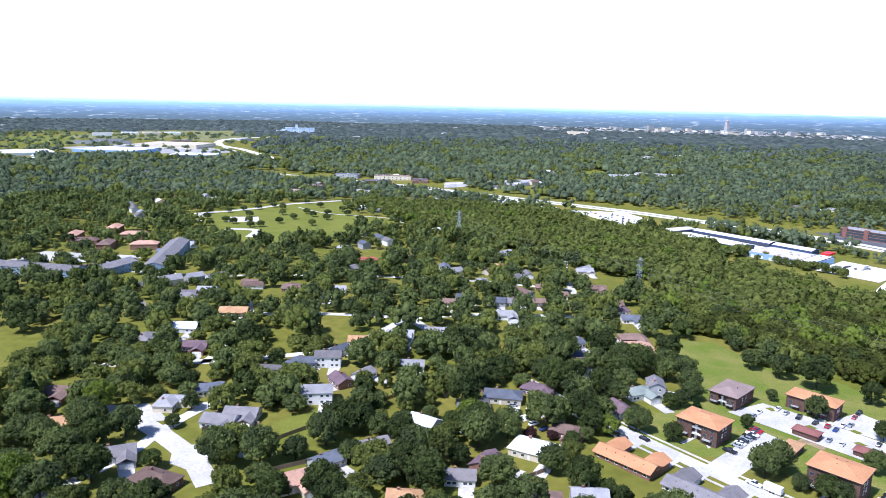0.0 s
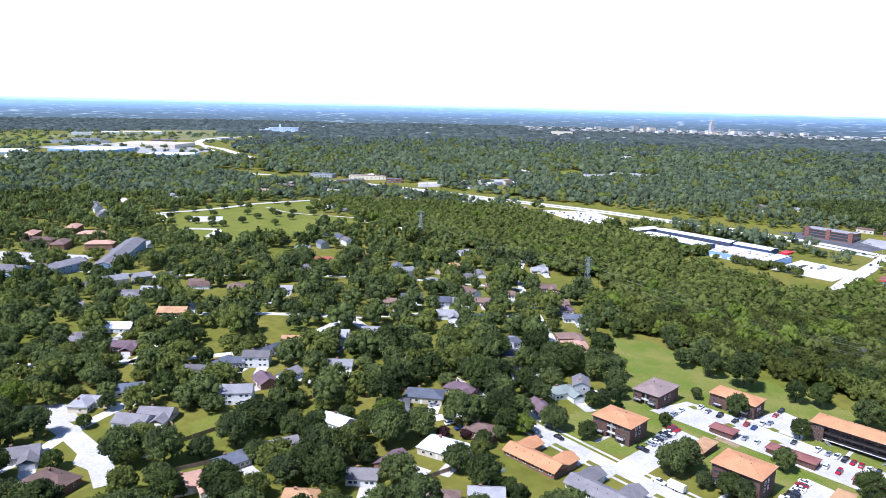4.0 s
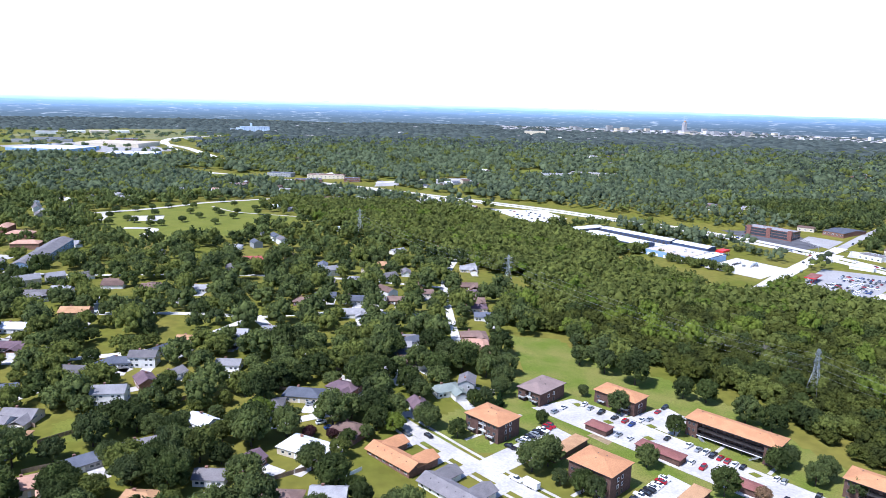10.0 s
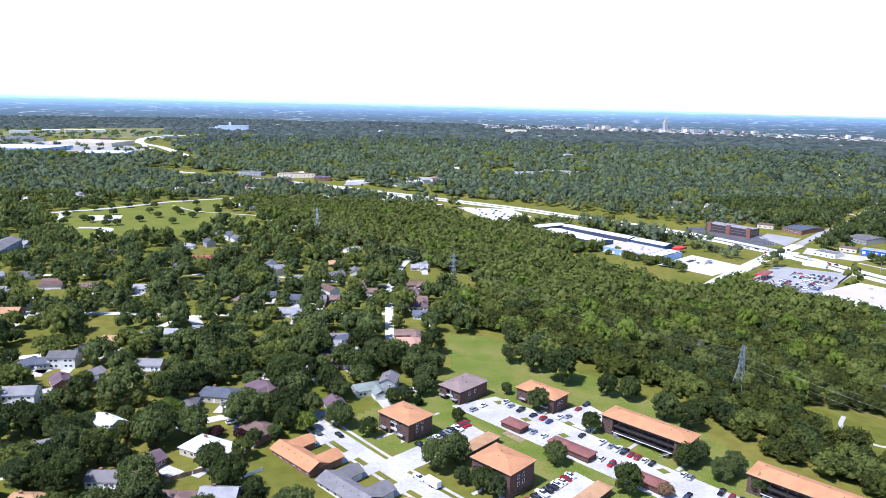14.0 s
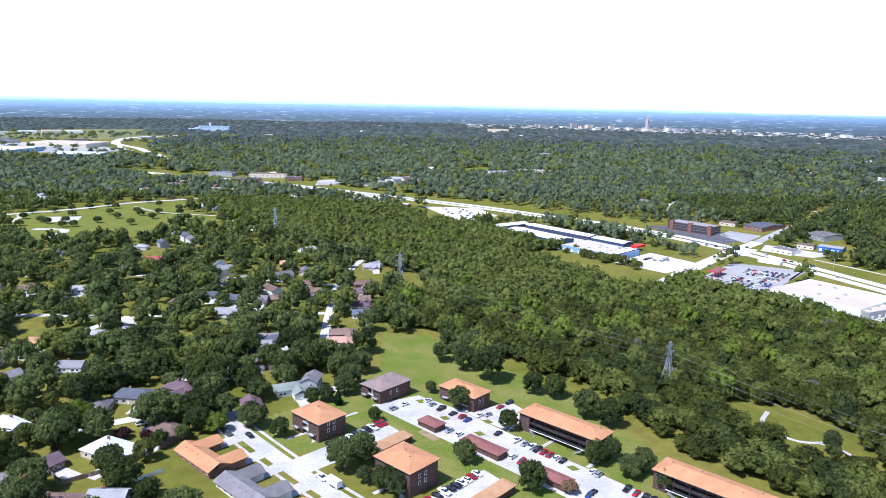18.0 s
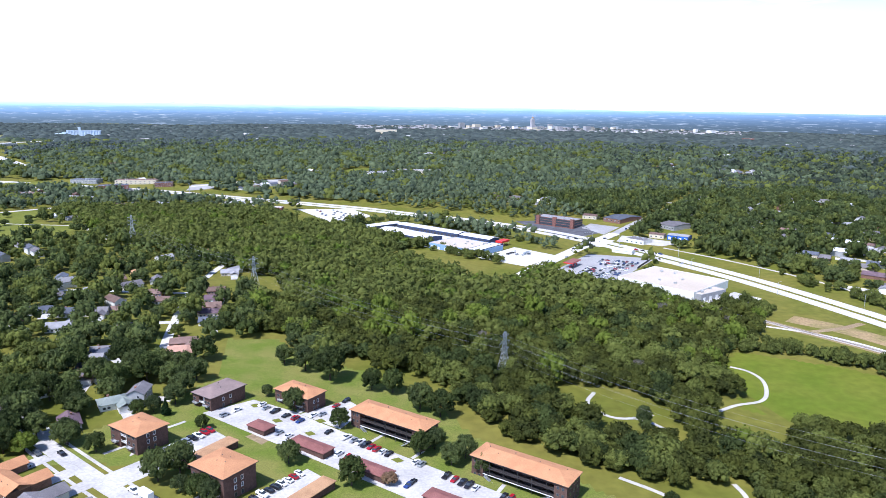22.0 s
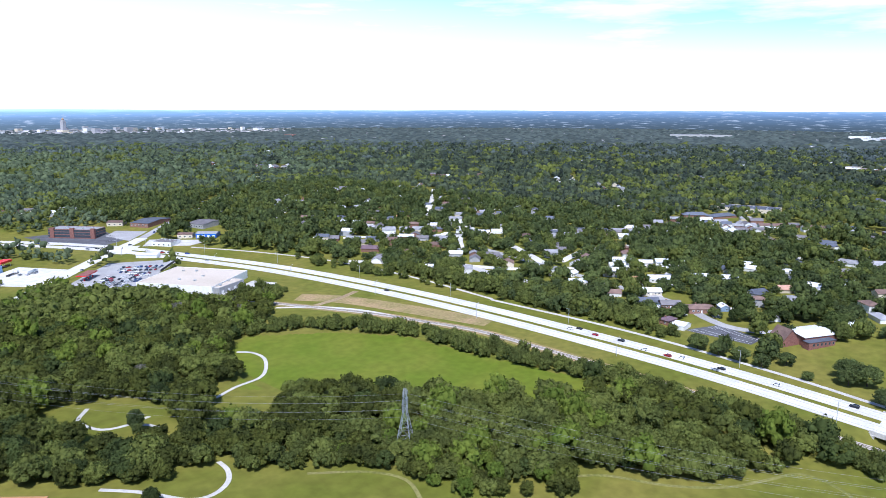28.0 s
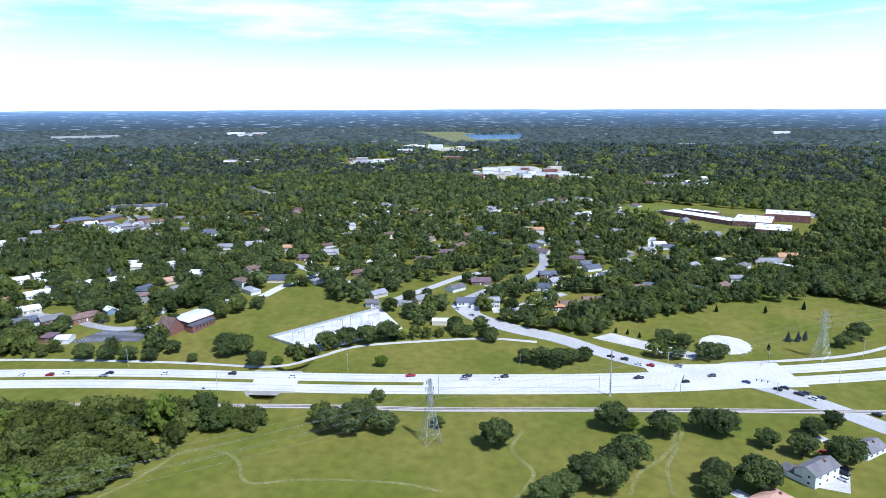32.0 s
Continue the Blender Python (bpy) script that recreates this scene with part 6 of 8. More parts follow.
for a, b, d, h, mat, rf in (((2625, -55), (2600, -130), 50, 9, WH, ROOFS["white"]), ((2490, -150), (2484, -195), 40, 18, WH, ROOFS["white"]), ((2005, -170), (2003, -215), 26, 15, BR, ROOFS["brown"]), ((2338, -226), (2332, -300), 50, 9, BR, ROOFS["white"]), ((1990, 400), (1960, 330), 50, 8, BR, ROOFS["white"]), ((2614, -924), (2699, -1130), 40, 6, GR, ROOFS["light"]), ((2042, -790), (2094, -904), 36, 6, GR, ROOFS["slate"]), ((1413, -599), (1411, -625), 18, 7, WH, ROOFS["white"]), ((1279, -590), (1276, -621), 16, 5, WH, ROOFS["light"]), ((1269, -703), (1267, -730), 16, 5, WH, ROOFS["light"]), ((3521, -1850), (3515, -1930), 40, 16, WH, ROOFS["white"]), ((2150, 2790), (2190, 2760), 30, 11, BR, ROOFS["brown"]), ((590, 3440), (690, 3420), 50, 18, CR, ROOFS["light"]), ((3440, 1480), (3560, 1230), 60, 12, GR, ROOFS["light"])):
    hall("distant_building", a, b, d, h, mat, rf, "large building far off among trees", "building", 0, group="large buildings far off")
# shopping streets of the eastern town
r = random.Random(77)
for x0, x1, y0, y1, count, size in ((1540, 1790, -425, -215, 22, 1.0), (1920, 2130, -60, 90, 10, 1.2), (2250, 2720, -310, -50, 12, 1.8), (1950, 2220, 300, 450, 8, 1.3), (2380, 2460, 190, 310, 4, 1.4), (3580, 3830, 640, 760, 4, 3.0)):
    spots = []
    for _ in range(400):
        x, y = r.uniform(x0, x1), r.uniform(y0, y1)
        if len(spots) < count and all(math.hypot(x - p, y - q) > 34 * size for p, q in spots):
            spots.append((x, y))
            w = r.uniform(14, 32) * size
            hall("town_shop", (x, y + w / 2), (x + r.uniform(-5, 5), y - w / 2), r.uniform(12, 24) * size, r.uniform(4, 7) * (0.6 + 0.5 * size), r.choice((WH, CR, GR, BR)), r.choice((METAL_ROOF, FLAT_ROOF, ROOFS["light"], ROOFS["brown"], ROOFS["grey"])), "low flat shop in the eastern town", "shop", 0, group="shops of the eastern town")
            patch("parking_lot", [(x - 3, y + w / 2), (x - 3, y - w / 2), (x - 22, y - w / 2), (x - 22, y + w / 2)], ROAD_GREY, 0.2, "grey parking lot before a shop", "parking lot", step=40)
patch("parking_lot", [(1700, -222), (1890, -296), (1880, -380), (1640, -400)], ROAD_PALE, 0.12, "pale lots of the shopping centre", "parking lot", step=40)
patch("parking_lot", [(2110, 76), (2180, -48), (2060, -50), (1990, 62)], ROAD_PALE, 0.12, "pale lots along the shopping street", "parking lot", step=40)
OPEN += [
    [(1560, -205), (1700, -205), (1890, -285), (1900, -390), (1640, -430), (1480, -360)],
    [(2110, 80), (2187, -55), (1930, -60), (1830, 65)],
    [(2842, -95), (2855, -215), (2400, -340), (2300, -310), (2440, -120)],
    [(1190, -352), (1235, -440), (1120, -590), (990, -560), (925, -440), (1060, -370)],
]

# lattice tower of the town hall far away, with a dome
tx, ty = 1652, 4172
tz = 7.0
cap = thing("capitol_tower", pose(tx, ty, tz, 0, 0, 20) @ Matrix.Scale(0.85, 4), "slender pale limestone tower with a dome far away", "tower")
part("base", boxes((-45, 45, -45, 45, -5, 14), (-30, 30, -30, 30, 14, 20)), STONE, cap)
part("shaft", boxes((-12, 12, -12, 12, 14, 70), (-9, 9, -9, 9, 70, 78)), STONE, cap)
bm = bmesh.new()
bmesh.ops.create_uvsphere(bm, u_segments=16, v_segments=8, radius=7)
part("dome", bm, ROOFS["tan"], cap).location = (0, 0, 81)
part("finial", bar(bmesh.new(), (0, 0, 86), (0, 0, 97), 0.9, 6), STONE, cap)
r = random.Random(11)
for k in range(70):
    a = radians(r.uniform(12, 34))
    d = r.uniform(4050, 4500)
    bx, by = 100 + d * math.sin(a), d * math.cos(a)
    bh = r.choice((10, 12, 14, 18, 24, 34)) * r.uniform(0.7, 1.1)
    w = r.uniform(16, 45)
    t = thing("town_block", pose(bx, by, 7, 0, 0, 20 + r.uniform(-6, 6)), "pale office block in the distant town", "building", "blocks of the distant town")
    part("wall", boxes((-w / 2, w / 2, -w / 3, w / 3, -4, bh)), r.choice((WALLS["cream"], WALLS["grey"], WALLS["white"], STONE)), t)
    part("roof", boxes((-w / 2 + 1, w / 2 - 1, -w / 3 + 1, w / 3 - 1, bh, bh + 1.5)), ROOFS["light"], t)
# grain silos
silo_thing = thing("grain_elevator", pose(-640, 3110, 8, 0, 0, 8) @ Matrix.Scale(0.66, 4), "row of white grain silos with a headhouse", "grain elevator")
for k in range(12):
    bm = bmesh.new()
    bmesh.ops.create_cone(bm, cap_ends=True, segments=16, radius1=8.6, radius2=8.6, depth=28)
    part("silo", bm, HAZED_CONCRETE, silo_thing).location = (-80 + k * 15.8, 0, 13)
part("headhouse", boxes((-24, -10, -8, 8, 0, 50)), HAZED_CONCRETE, silo_thing)
part("gallery", boxes((-90, 104, -9, 9, 26.5, 30)), HAZED_CONCRETE, silo_thing)
part("bin_wall", boxes((-86, 102, -6, 6, -4, 26.4)), HAZED_CONCRETE, silo_thing)
part("annex", boxes((-112, -88, -14, 14, -4, 20), (-150, -112, -18, 18, -4, 12)), HAZED_CONCRETE, silo_thing)
patch("lake", [(3220, -380), (3780, -380), (3840, -690), (3300, -640)], WATER, 0.6, "blue lake far off among meadows", "lake", step=200)
patch("far_field", [(3000, -250), (4200, -120), (4100, -380), (3050, -640)], GRASS_FAR, 0.4, "green meadow by the lake", "field", step=200)
patch("far_field", [(278, 1420), (325, 1430), (357, 1583), (305, 1570)], LAWN, 0.3, "green playing field among trees", "field", step=40)
patch("far_field", [(-300, 1270), (-200, 1290), (-180, 1420), (-330, 1400)], LAWN, 0.3, "green ball field with a sand diamond", "field", step=40)
patch("far_field", [(-262, 1300), (-235, 1305), (-235, 1335), (-265, 1330)], GRAVEL, 0.5, "pale sand diamond", "field", step=40)
ribbon("road", [(-353, 1634), (-470, 1859), (-601, 2088), (-706, 2210), (-765, 2414), (-749, 2600), (-600, 2900)], 24, ROADWAY, 0.3, "pale curving highway far off", "road", clear=16, step=60)
patch("far_field", [(-1215, 1974), (-1075, 2028), (-1296, 2443), (-1456, 2365)], LAWN, 0.35, "green grass land beside the halls", "field", step=80)
patch("far_field", [(-1095, 2498), (-797, 2698), (-919, 3105), (-1273, 2901)], GRASS_FAR, 0.3, "dry grass land behind the halls", "field", step=120)
ribbon("road", [(-732, 2297), (-660, 2120), (-634, 2058), (-575, 1978)], 13, ROADWAY, 0.35, "pale slip road far off", "road", clear=10, step=40)
for q in ([(-1299, 2330), (-760, 2380), (-740, 2700), (-1300, 2720)], [(-1300, 2330), (-1090, 1985), (-1041, 2032), (-1171, 2256)]):
    patch("far_field", q, GRASS_FAR, 0.25, "dry grass land among the halls", "field", step=120)

patch("parking_lot", [(-1040, 1900), (-830, 1740), (-580, 1960), (-860, 2270)], ROAD_GREY, 0.2, "grey parking lots among the commercial halls", "parking lot", step=60)

patch("parking_lot", [(-117, 1220), (-40, 1225), (-50, 1262), (-120, 1290)], ROAD_GREY, 0.15, "grey lot of the brick offices", "parking lot")
patch("parking_lot", [(0, 1252), (44, 1270), (42, 1311), (1, 1320)], ROAD_GREY, 0.15, "white lot beside the far highway", "parking lot")
patch("parking_lot", [(110, 1270), (165, 1278), (170, 1361), (114, 1340)], ROAD_GREY, 0.15, "white lot beside the far highway", "parking lot")
patch("parking_lot", [(73, 1054), (122, 1054), (125, 1120), (76, 1110)], CONCRETE, 0.15, "white concrete yard of small shops", "parking lot")
hall("shop", (84, 1072), (112, 1078), 12, 4, WH, METAL_ROOF, "small white shop on a concrete yard", "shop", 1.2, windows=4)
hall("shop", (135, 1010), (162, 1000), 11, 4, BR, ROOFS["white"], "long brick shop with a white roof", "shop", 0, windows=5)
ribbon("road", [(0, 1300), (110, 1325), (170, 1345), (254, 1468), (333, 1510), (440, 1470)], 12, CONCRETE, 0.2, "pale street behind the highway", "road", clear=5, step=20)
OPEN.append([(150, 1000), (180, 862), (225, 845), (290, 905), (290, 940), (240, 1000)])

# ---------------------------------------------------------------- switch yard, fences


def gantry(x, y, turn, h):
    t = thing("switch_gantry", pose(x, y, gz(x, y), 0, 0, turn), "thin steel gantry with insulators on white gravel", "gantry", "gantries of the switch yard")
    for s in (-4, 4):
        part("post", boxes((s - 0.15, s + 0.15, -0.15, 0.15, -0.5, h)), STEEL, t)
    part("beam", boxes((-4.4, 4.4, -0.12, 0.12, h - 0.5, h - 0.15)), STEEL, t)
    for s in (-2.4, 0, 2.4):
        part("insulator", boxes((s - 0.1, s + 0.1, -0.1, 0.1, h - 1.7, h - 0.5)), DARK_TRIM, t)


for x, y, h in ((655, 4, 6), (662, -8, 6), (669, -20, 8), (676, -32, 8), (683, -44, 6), (660, -22, 5), (668, -40, 5)):
    gantry(x, y, -58, h)


def fence(points, h, mat, label, group, gap=2.4):
    x, y = points[0]
    t = thing("fence", pose(x, y, 0), label, "fence", group)
    for a, b in zip(points, points[1:]):
        l = math.hypot(b[0] - a[0], b[1] - a[1])
        n = max(1, int(l / gap / 2))
        for i in range(n):
            p = [a[0] + (b[0] - a[0]) * i / n, a[1] + (b[1] - a[1]) * i / n]
            q = [a[0] + (b[0] - a[0]) * (i + 1) / n, a[1] + (b[1] - a[1]) * (i + 1) / n]
            z0, z1 = gz(*p), gz(*q)
            ll = math.hypot(q[0] - p[0], q[1] - p[1])
            f = part("fence_panel", boxes((0.06, ll - 0.06, -0.03, 0.03, -0.4, h)), mat, t)
            f.matrix_basis = pose(p[0] - x, p[1] - y, z0, 0, 0, math.degrees(math.atan2(q[1] - p[1], q[0] - p[0])))


fence([(494, 583), (512, 602), (531, 622)], 2.2, DARK_TRIM, "dark slatted fence between car lot and store", "dark fences")
fence([(632, -8), (659, 24), (690, -20), (710, -48)], 2.0, STEEL, "grey wire fence round the white court", "fences of the court")
for pts in ([(-66, 254), (-52, 268), (-44, 290)], [(-34, 286), (-14, 306)], [(-96, 262), (-86, 274), (-74, 268)], [(2, 300), (12, 312), (24, 304)], [(-20, 244), (-6, 256), (4, 246)], [(40, 236), (28, 228), (20, 238)], [(-60, 232), (-46, 240)], [(20, 330), (32, 340), (42, 332)]):
    fence(pts, 1.8, WOODFENCE, "weathered wooden yard fence of upright boards", "yard fences")
fence([(-78, 300), (-70, 308), (-60, 300)], 1.6, WHITE_PAINT, "white board fence round a back yard", "white yard fences")
fence([(60, 238), (52, 230), (58, 222)], 1.6, WHITE_PAINT, "white board fence round a back yard", "white yard fences")

# ---------------------------------------------------------------- power line
PYLONS = [(17, 741), (147, 508), (285, 334), (409, 168), (511, -76), (600, -315), (690, -540)]


def pylon(x, y, ahead, h=30.5):
    base = gz(x, y) - (4.5 if 280 < x < 290 else 0)
    turn = math.degrees(math.atan2(ahead[1], ahead[0]))
    t = thing("pylon", pose(x, y, base, 0, 0, turn), "galvanised steel lattice power pylon standing in grass and trees", "pylon", "pylons of the power line")

    def half(z):
        return 4.2 + (1.0 - 4.2) * min(z / 19, 1) if z < 19 else 1.0 - 0.55 * (z - 19) / (h - 19)

    for sx in (-1, 1):
        for sy in (-1, 1):
            bm = bmesh.new()
            for z0, z1 in ((-0.5, 19), (19, h)):
                bar(bm, (sx * half(z0), sy * half(z0), z0), (sx * half(z1), sy * half(z1), z1), 0.12)
            part("leg", bm, STEEL, t)
    levels = [0, 5, 9.5, 13, 16, 19, 21.5, 24, 26.5, 28.5, h]
    for side in range(4):
        bm = bmesh.new()
        for z0, z1 in zip(levels, levels[1:]):
            a, b = half(z0), half(z1)
            c0 = [(-a, -a, z0), (a, -a, z0), (a, a, z0), (-a, a, z0)]
            c1 = [(-b, -b, z1), (b, -b, z1), (b, b, z1), (-b, b, z1)]
            i, j = side, (side + 1) % 4
            bar(bm, c0[i], c1[j], 0.055, 3)
            bar(bm, c0[j], c1[i], 0.055, 3)
            bar(bm, c1[i], c1[j], 0.07, 3)
        part("bracing", bm, STEEL, t)
    for z, reach in ((20.5, 4.2), (24.3, 4.8), (28.0, 3.8)):
        for s in (-1, 1):
            bm = bmesh.new()
            for q in (-0.8, 0.8):
                bar(bm, (q, s * 0.8, z), (0, s * reach, z + 0.25), 0.09, 3)
                bar(bm, (q, s * 0.6, z + 1.4), (0, s * reach, z + 0.25), 0.07, 3)
            arm = part("cross_arm", bm, STEEL, t)
            part("insulator", bar(bmesh.new(), (0, s * reach, z + 0.2), (0, s * reach, z - 1.5), 0.12, 6), DARK_TRIM, arm)
    return t, turn


made = []
for i, (x, y) in enumerate(PYLONS):
    p0, p1 = PYLONS[max(i - 1, 0)], PYLONS[min(i + 1, len(PYLONS) - 1)]
    made.append(pylon(x, y, (p1[0] - p0[0], p1[1] - p0[1])))
for (t0, _), (t1, _) in zip(made, made[1:]):
    for z, reach in ((20.5, 4.2), (24.3, 4.8), (28.0, 3.8)):
        for s in (-1, 1):
            cu = bpy.data.curves.new("power_wire", "CURVE")
            cu.dimensions = "3D"
            cu.bevel_depth = 0.026
            cu.bevel_resolution = 0
            sp = cu.splines.new("POLY")
            n = 24
            sp.points.add(n)
            a, b = t0.matrix_world @ Vector((0, s * reach, z - 1.5)), t1.matrix_world @ Vector((0, s * reach, z - 1.5))
            for k in range(n + 1):
                f = k / n
                p = a.lerp(b, f)
                sp.points[k].co = (p.x, p.y, p.z - 6.0 * 4 * f * (1 - f), 1)
            cu.materials.append(WIRE)
            tagged(new("power_wire", cu), "thin sagging conductor wire between pylons", "wire", "wires of the power line")

# ---------------------------------------------------------------- lamps and poles along the road


def street_lamp(x, y, turn, h=11):
    t = thing("street_lamp", pose(x, y, gz(x, y), 0, 0, turn), "tall grey steel street lamp on the grass verge", "street lamp", "street lamps along the highway")
    part("pole", bar(bmesh.new(), (0, 0, -0.4), (0, 0, h), 0.13, 6), STEEL, t)
    part("arm", bar(bmesh.new(), (0, 0, h - 0.1), (2.4, 0, h + 0.5), 0.07, 4), STEEL, t)
    part("lamp_head", boxes((2.3, 3.1, -0.18, 0.18, h + 0.42, h + 0.6)), STEEL, t)
    return t


hc, hn = along(HIGHWAY, 55)
for i in range(6, len(hc)):
    for side in ((17.5,) if i % 2 else (-17.5,)):
        p = hc[i] + hn[i] * side
        if -420 < p[1] < 760 and not (-300 < p[1] < -190) and not (680 < p[1] < 760):
            street_lamp(p[0], p[1], math.degrees(math.atan2(hn[i][1], hn[i][0])) + (180 if side > 0 else 0))
# tall mast at the crossroads
mast = thing("lighting_mast", pose(556, -173, gz(556, -173)), "very tall slender steel mast beside the highway", "mast")
part("pole", bar(bmesh.new(), (0, 0, -0.5), (0, 0, 26), 0.28, 8), STEEL, mast)
for k in range(4):
    part("crossbar", boxes((-1.6, 1.6, -0.08, 0.08, 3.5 + k * 1.4, 3.7 + k * 1.4)), DARK_TRIM, mast)
part("base", boxes((-0.6, 0.6, -0.6, 0.6, -0.4, 0.5)), CONCRETE, mast)


def traffic_light(x, y, turn):
    t = thing("traffic_light", pose(x, y, gz(x, y), 0, 0, turn), "traffic signal on a long steel arm over the road", "traffic light", "traffic lights of the crossroads")
    part("pole", bar(bmesh.new(), (0, 0, -0.3), (0, 0, 7), 0.14, 6), STEEL, t)
    part("arm", bar(bmesh.new(), (0, 0, 6.2), (11, 0, 6.8), 0.1, 5), STEEL, t)
    for xx in (5, 8, 10.6):
        part("signal", boxes((xx - 0.22, xx + 0.22, -0.2, 0.2, 5.7, 6.9)), DARK_TRIM, t)


for x, y, a in ((556, -211, -30), (552, -262, 60), (597, -281, 150), (602, -222, 230), (486, 706, 0), (518, 738, 180), (540, 714, 200), (500, 682, 60)):
    traffic_light(x, y, a)

mast = thing("mast", pose(19, 1155, gz(19, 1155)), "tall thin steel mast beside the far highway", "mast")
part("pole", bar(bmesh.new(), (0, 0, -0.5), (0, 0, 23), 0.35, 6), STEEL, mast)
part("crossbar", bar(bmesh.new(), (-1.6, 0, 22.4), (1.6, 0, 22.4), 0.2, 4), STEEL, mast)

# guard rail of the bridge
for off, lab in ((-14.4, "south"), (14.4, "north")):
    gr = thing("bridge_rail", pose(587 + off, 8, 0, 0, 0, 83), "white concrete bridge parapet over the creek", "bridge rail")
    part("parapet", boxes((-14, 14, -0.2, 0.2, -0.9, 0.95)), CONCRETE, gr)
    part("deck_edge", boxes((-13, 13, -0.35, 0.35, -1.5, -0.9)), CONCRETE, gr)
    for xx in (-13, 13):
        part("abutment", boxes((xx - 1.6, xx + 1.6, -1.2, 1.2, -5, -0.9)), CONCRETE, gr)
patch("road", [(574.5, 20), (601, 20), (598, -5), (572.5, -5)], ROADWAY, 0.16, "concrete bridge deck of the highway", "bridge deck", keep=False)

# ---------------------------------------------------------------- cars
PAINTS = {
    "white": surface("white_car_paint", (0.75, 0.75, 0.75), (0.7, 0.7, 0.7), 1, 0.25, fine=3, amount=0.03),
    "silver": surface("silver_car_paint", (0.42, 0.44, 0.46), (0.38, 0.40, 0.42), 1, 0.3, 0.5, fine=3, amount=0.03),
    "black": surface("black_car_paint", (0.02, 0.02, 0.025), None, 1, 0.2, fine=3, amount=0.03),
    "red": surface("red_car_paint", (0.35, 0.015, 0.025), None, 1, 0.25, fine=3, amount=0.03),
    "blue": surface("blue_car_paint", (0.03, 0.06, 0.2), None, 1, 0.25, fine=3, amount=0.03),
    "grey": surface("grey_car_paint", (0.12, 0.13, 0.14), None, 1, 0.3, 0.3, fine=3, amount=0.03),
}


def loft(rows):
    """A closed body from cross sections (x, half width, z low, z high)."""
    bm = bmesh.new()
    rings = []
    for x, hw, z0, z1 in rows:
        rings.append([bm.verts.new(p) for p in ((x, -hw, z0), (x, hw, z0), (x, hw * 1.0, z0 + (z1 - z0) * 0.7), (x, hw * 0.86, z1), (x, -hw * 0.86, z1), (x, -hw, z0 + (z1 - z0) * 0.7))])
    for a, b in zip(rings, rings[1:]):
        for i in range(6):
            j = (i + 1) % 6
            bm.faces.new((a[i], a[j], b[j], b[i]))
    bm.faces.new(rings[0])
    bm.faces.new(rings[-1][::-1])
    bmesh.ops.recalc_face_normals(bm, faces=bm.faces)
    return bm


def car_model(colour, kind):
    word = {"sedan": "parked sedan", "suv": "sport utility vehicle", "pickup": "pickup truck"}[kind]
    t = thing("car", pose(0, 0, -60), f"{colour} {word} on the pavement", "car", "cars")
    paint = PAINTS[colour]
    if kind == "sedan":
        body = loft([(-2.35, 0.8, 0.35, 0.8), (-2.2, 0.9, 0.25, 0.98), (-1.1, 0.92, 0.22, 1.02), (1.0, 0.92, 0.22, 0.98), (2.1, 0.88, 0.25, 0.82), (2.35, 0.75, 0.35, 0.65)])
        cab = loft([(-1.75, 0.72, 0.98, 1.0), (-1.0, 0.74, 0.98, 1.42), (0.25, 0.74, 0.98, 1.46), (1.15, 0.74, 0.96, 1.0)])
        top = boxes((-1.0, 0.25, -0.6, 0.6, 1.4, 1.49))
    elif kind == "suv":
        body = loft([(-2.35, 0.85, 0.4, 1.05), (-2.25, 0.95, 0.3, 1.15), (0.9, 0.95, 0.28, 1.12), (2.1, 0.92, 0.3, 1.0), (2.4, 0.8, 0.4, 0.8)])
        cab = loft([(-2.2, 0.78, 1.12, 1.2), (-1.95, 0.8, 1.12, 1.7), (0.3, 0.8, 1.12, 1.74), (1.15, 0.8, 1.1, 1.15)])
        top = boxes((-1.95, 0.3, -0.66, 0.66, 1.68, 1.77))
    else:
        body = loft([(-2.85, 0.92, 0.5, 1.1), (-0.9, 0.97, 0.4, 1.12), (-0.85, 0.97, 0.4, 1.15), (1.3, 0.97, 0.4, 1.15), (2.6, 0.95, 0.4, 1.05), (2.85, 0.85, 0.5, 0.9)])
        cab = loft([(-0.85, 0.8, 1.12, 1.6), (-0.6, 0.82, 1.12, 1.85), (0.6, 0.82, 1.12, 1.85), (1.4, 0.8, 1.12, 1.18)])
        top = boxes((-0.62, 0.6, -0.68, 0.68, 1.8, 1.88))
    part("body", body, paint, t)
    part("cabin", cab, GLASS, t)
    part("top", top, paint, t)
    reach = 1.75 if kind == "pickup" else 1.42
    for sx in (-1, 1):
        for sy in (-1, 1):
            bm = bmesh.new()
            bmesh.ops.create_cone(bm, cap_ends=True, segments=10, radius1=0.34, radius2=0.34, depth=0.24)
            wh = part("wheel", bm, RUBBER, t)
            wh.matrix_basis = pose(sx * reach, sy * 0.84, 0.34, 90)
    return t


MODELS = {}


def park(x, y, turn, colour="white", kind="sedan", lift=0.13):
    key = (colour, kind)
    m = pose(x, y, gz(x, y) + lift, 0, 0, turn)
    if key not in MODELS:
        MODELS[key] = car_model(colour, kind)
        MODELS[key].matrix_world = m
    else:
        copy_thing(MODELS[key], m)


COL = ["white", "silver", "black", "red", "blue", "grey", "silver", "white", "black"]
RC = random.Random(21)


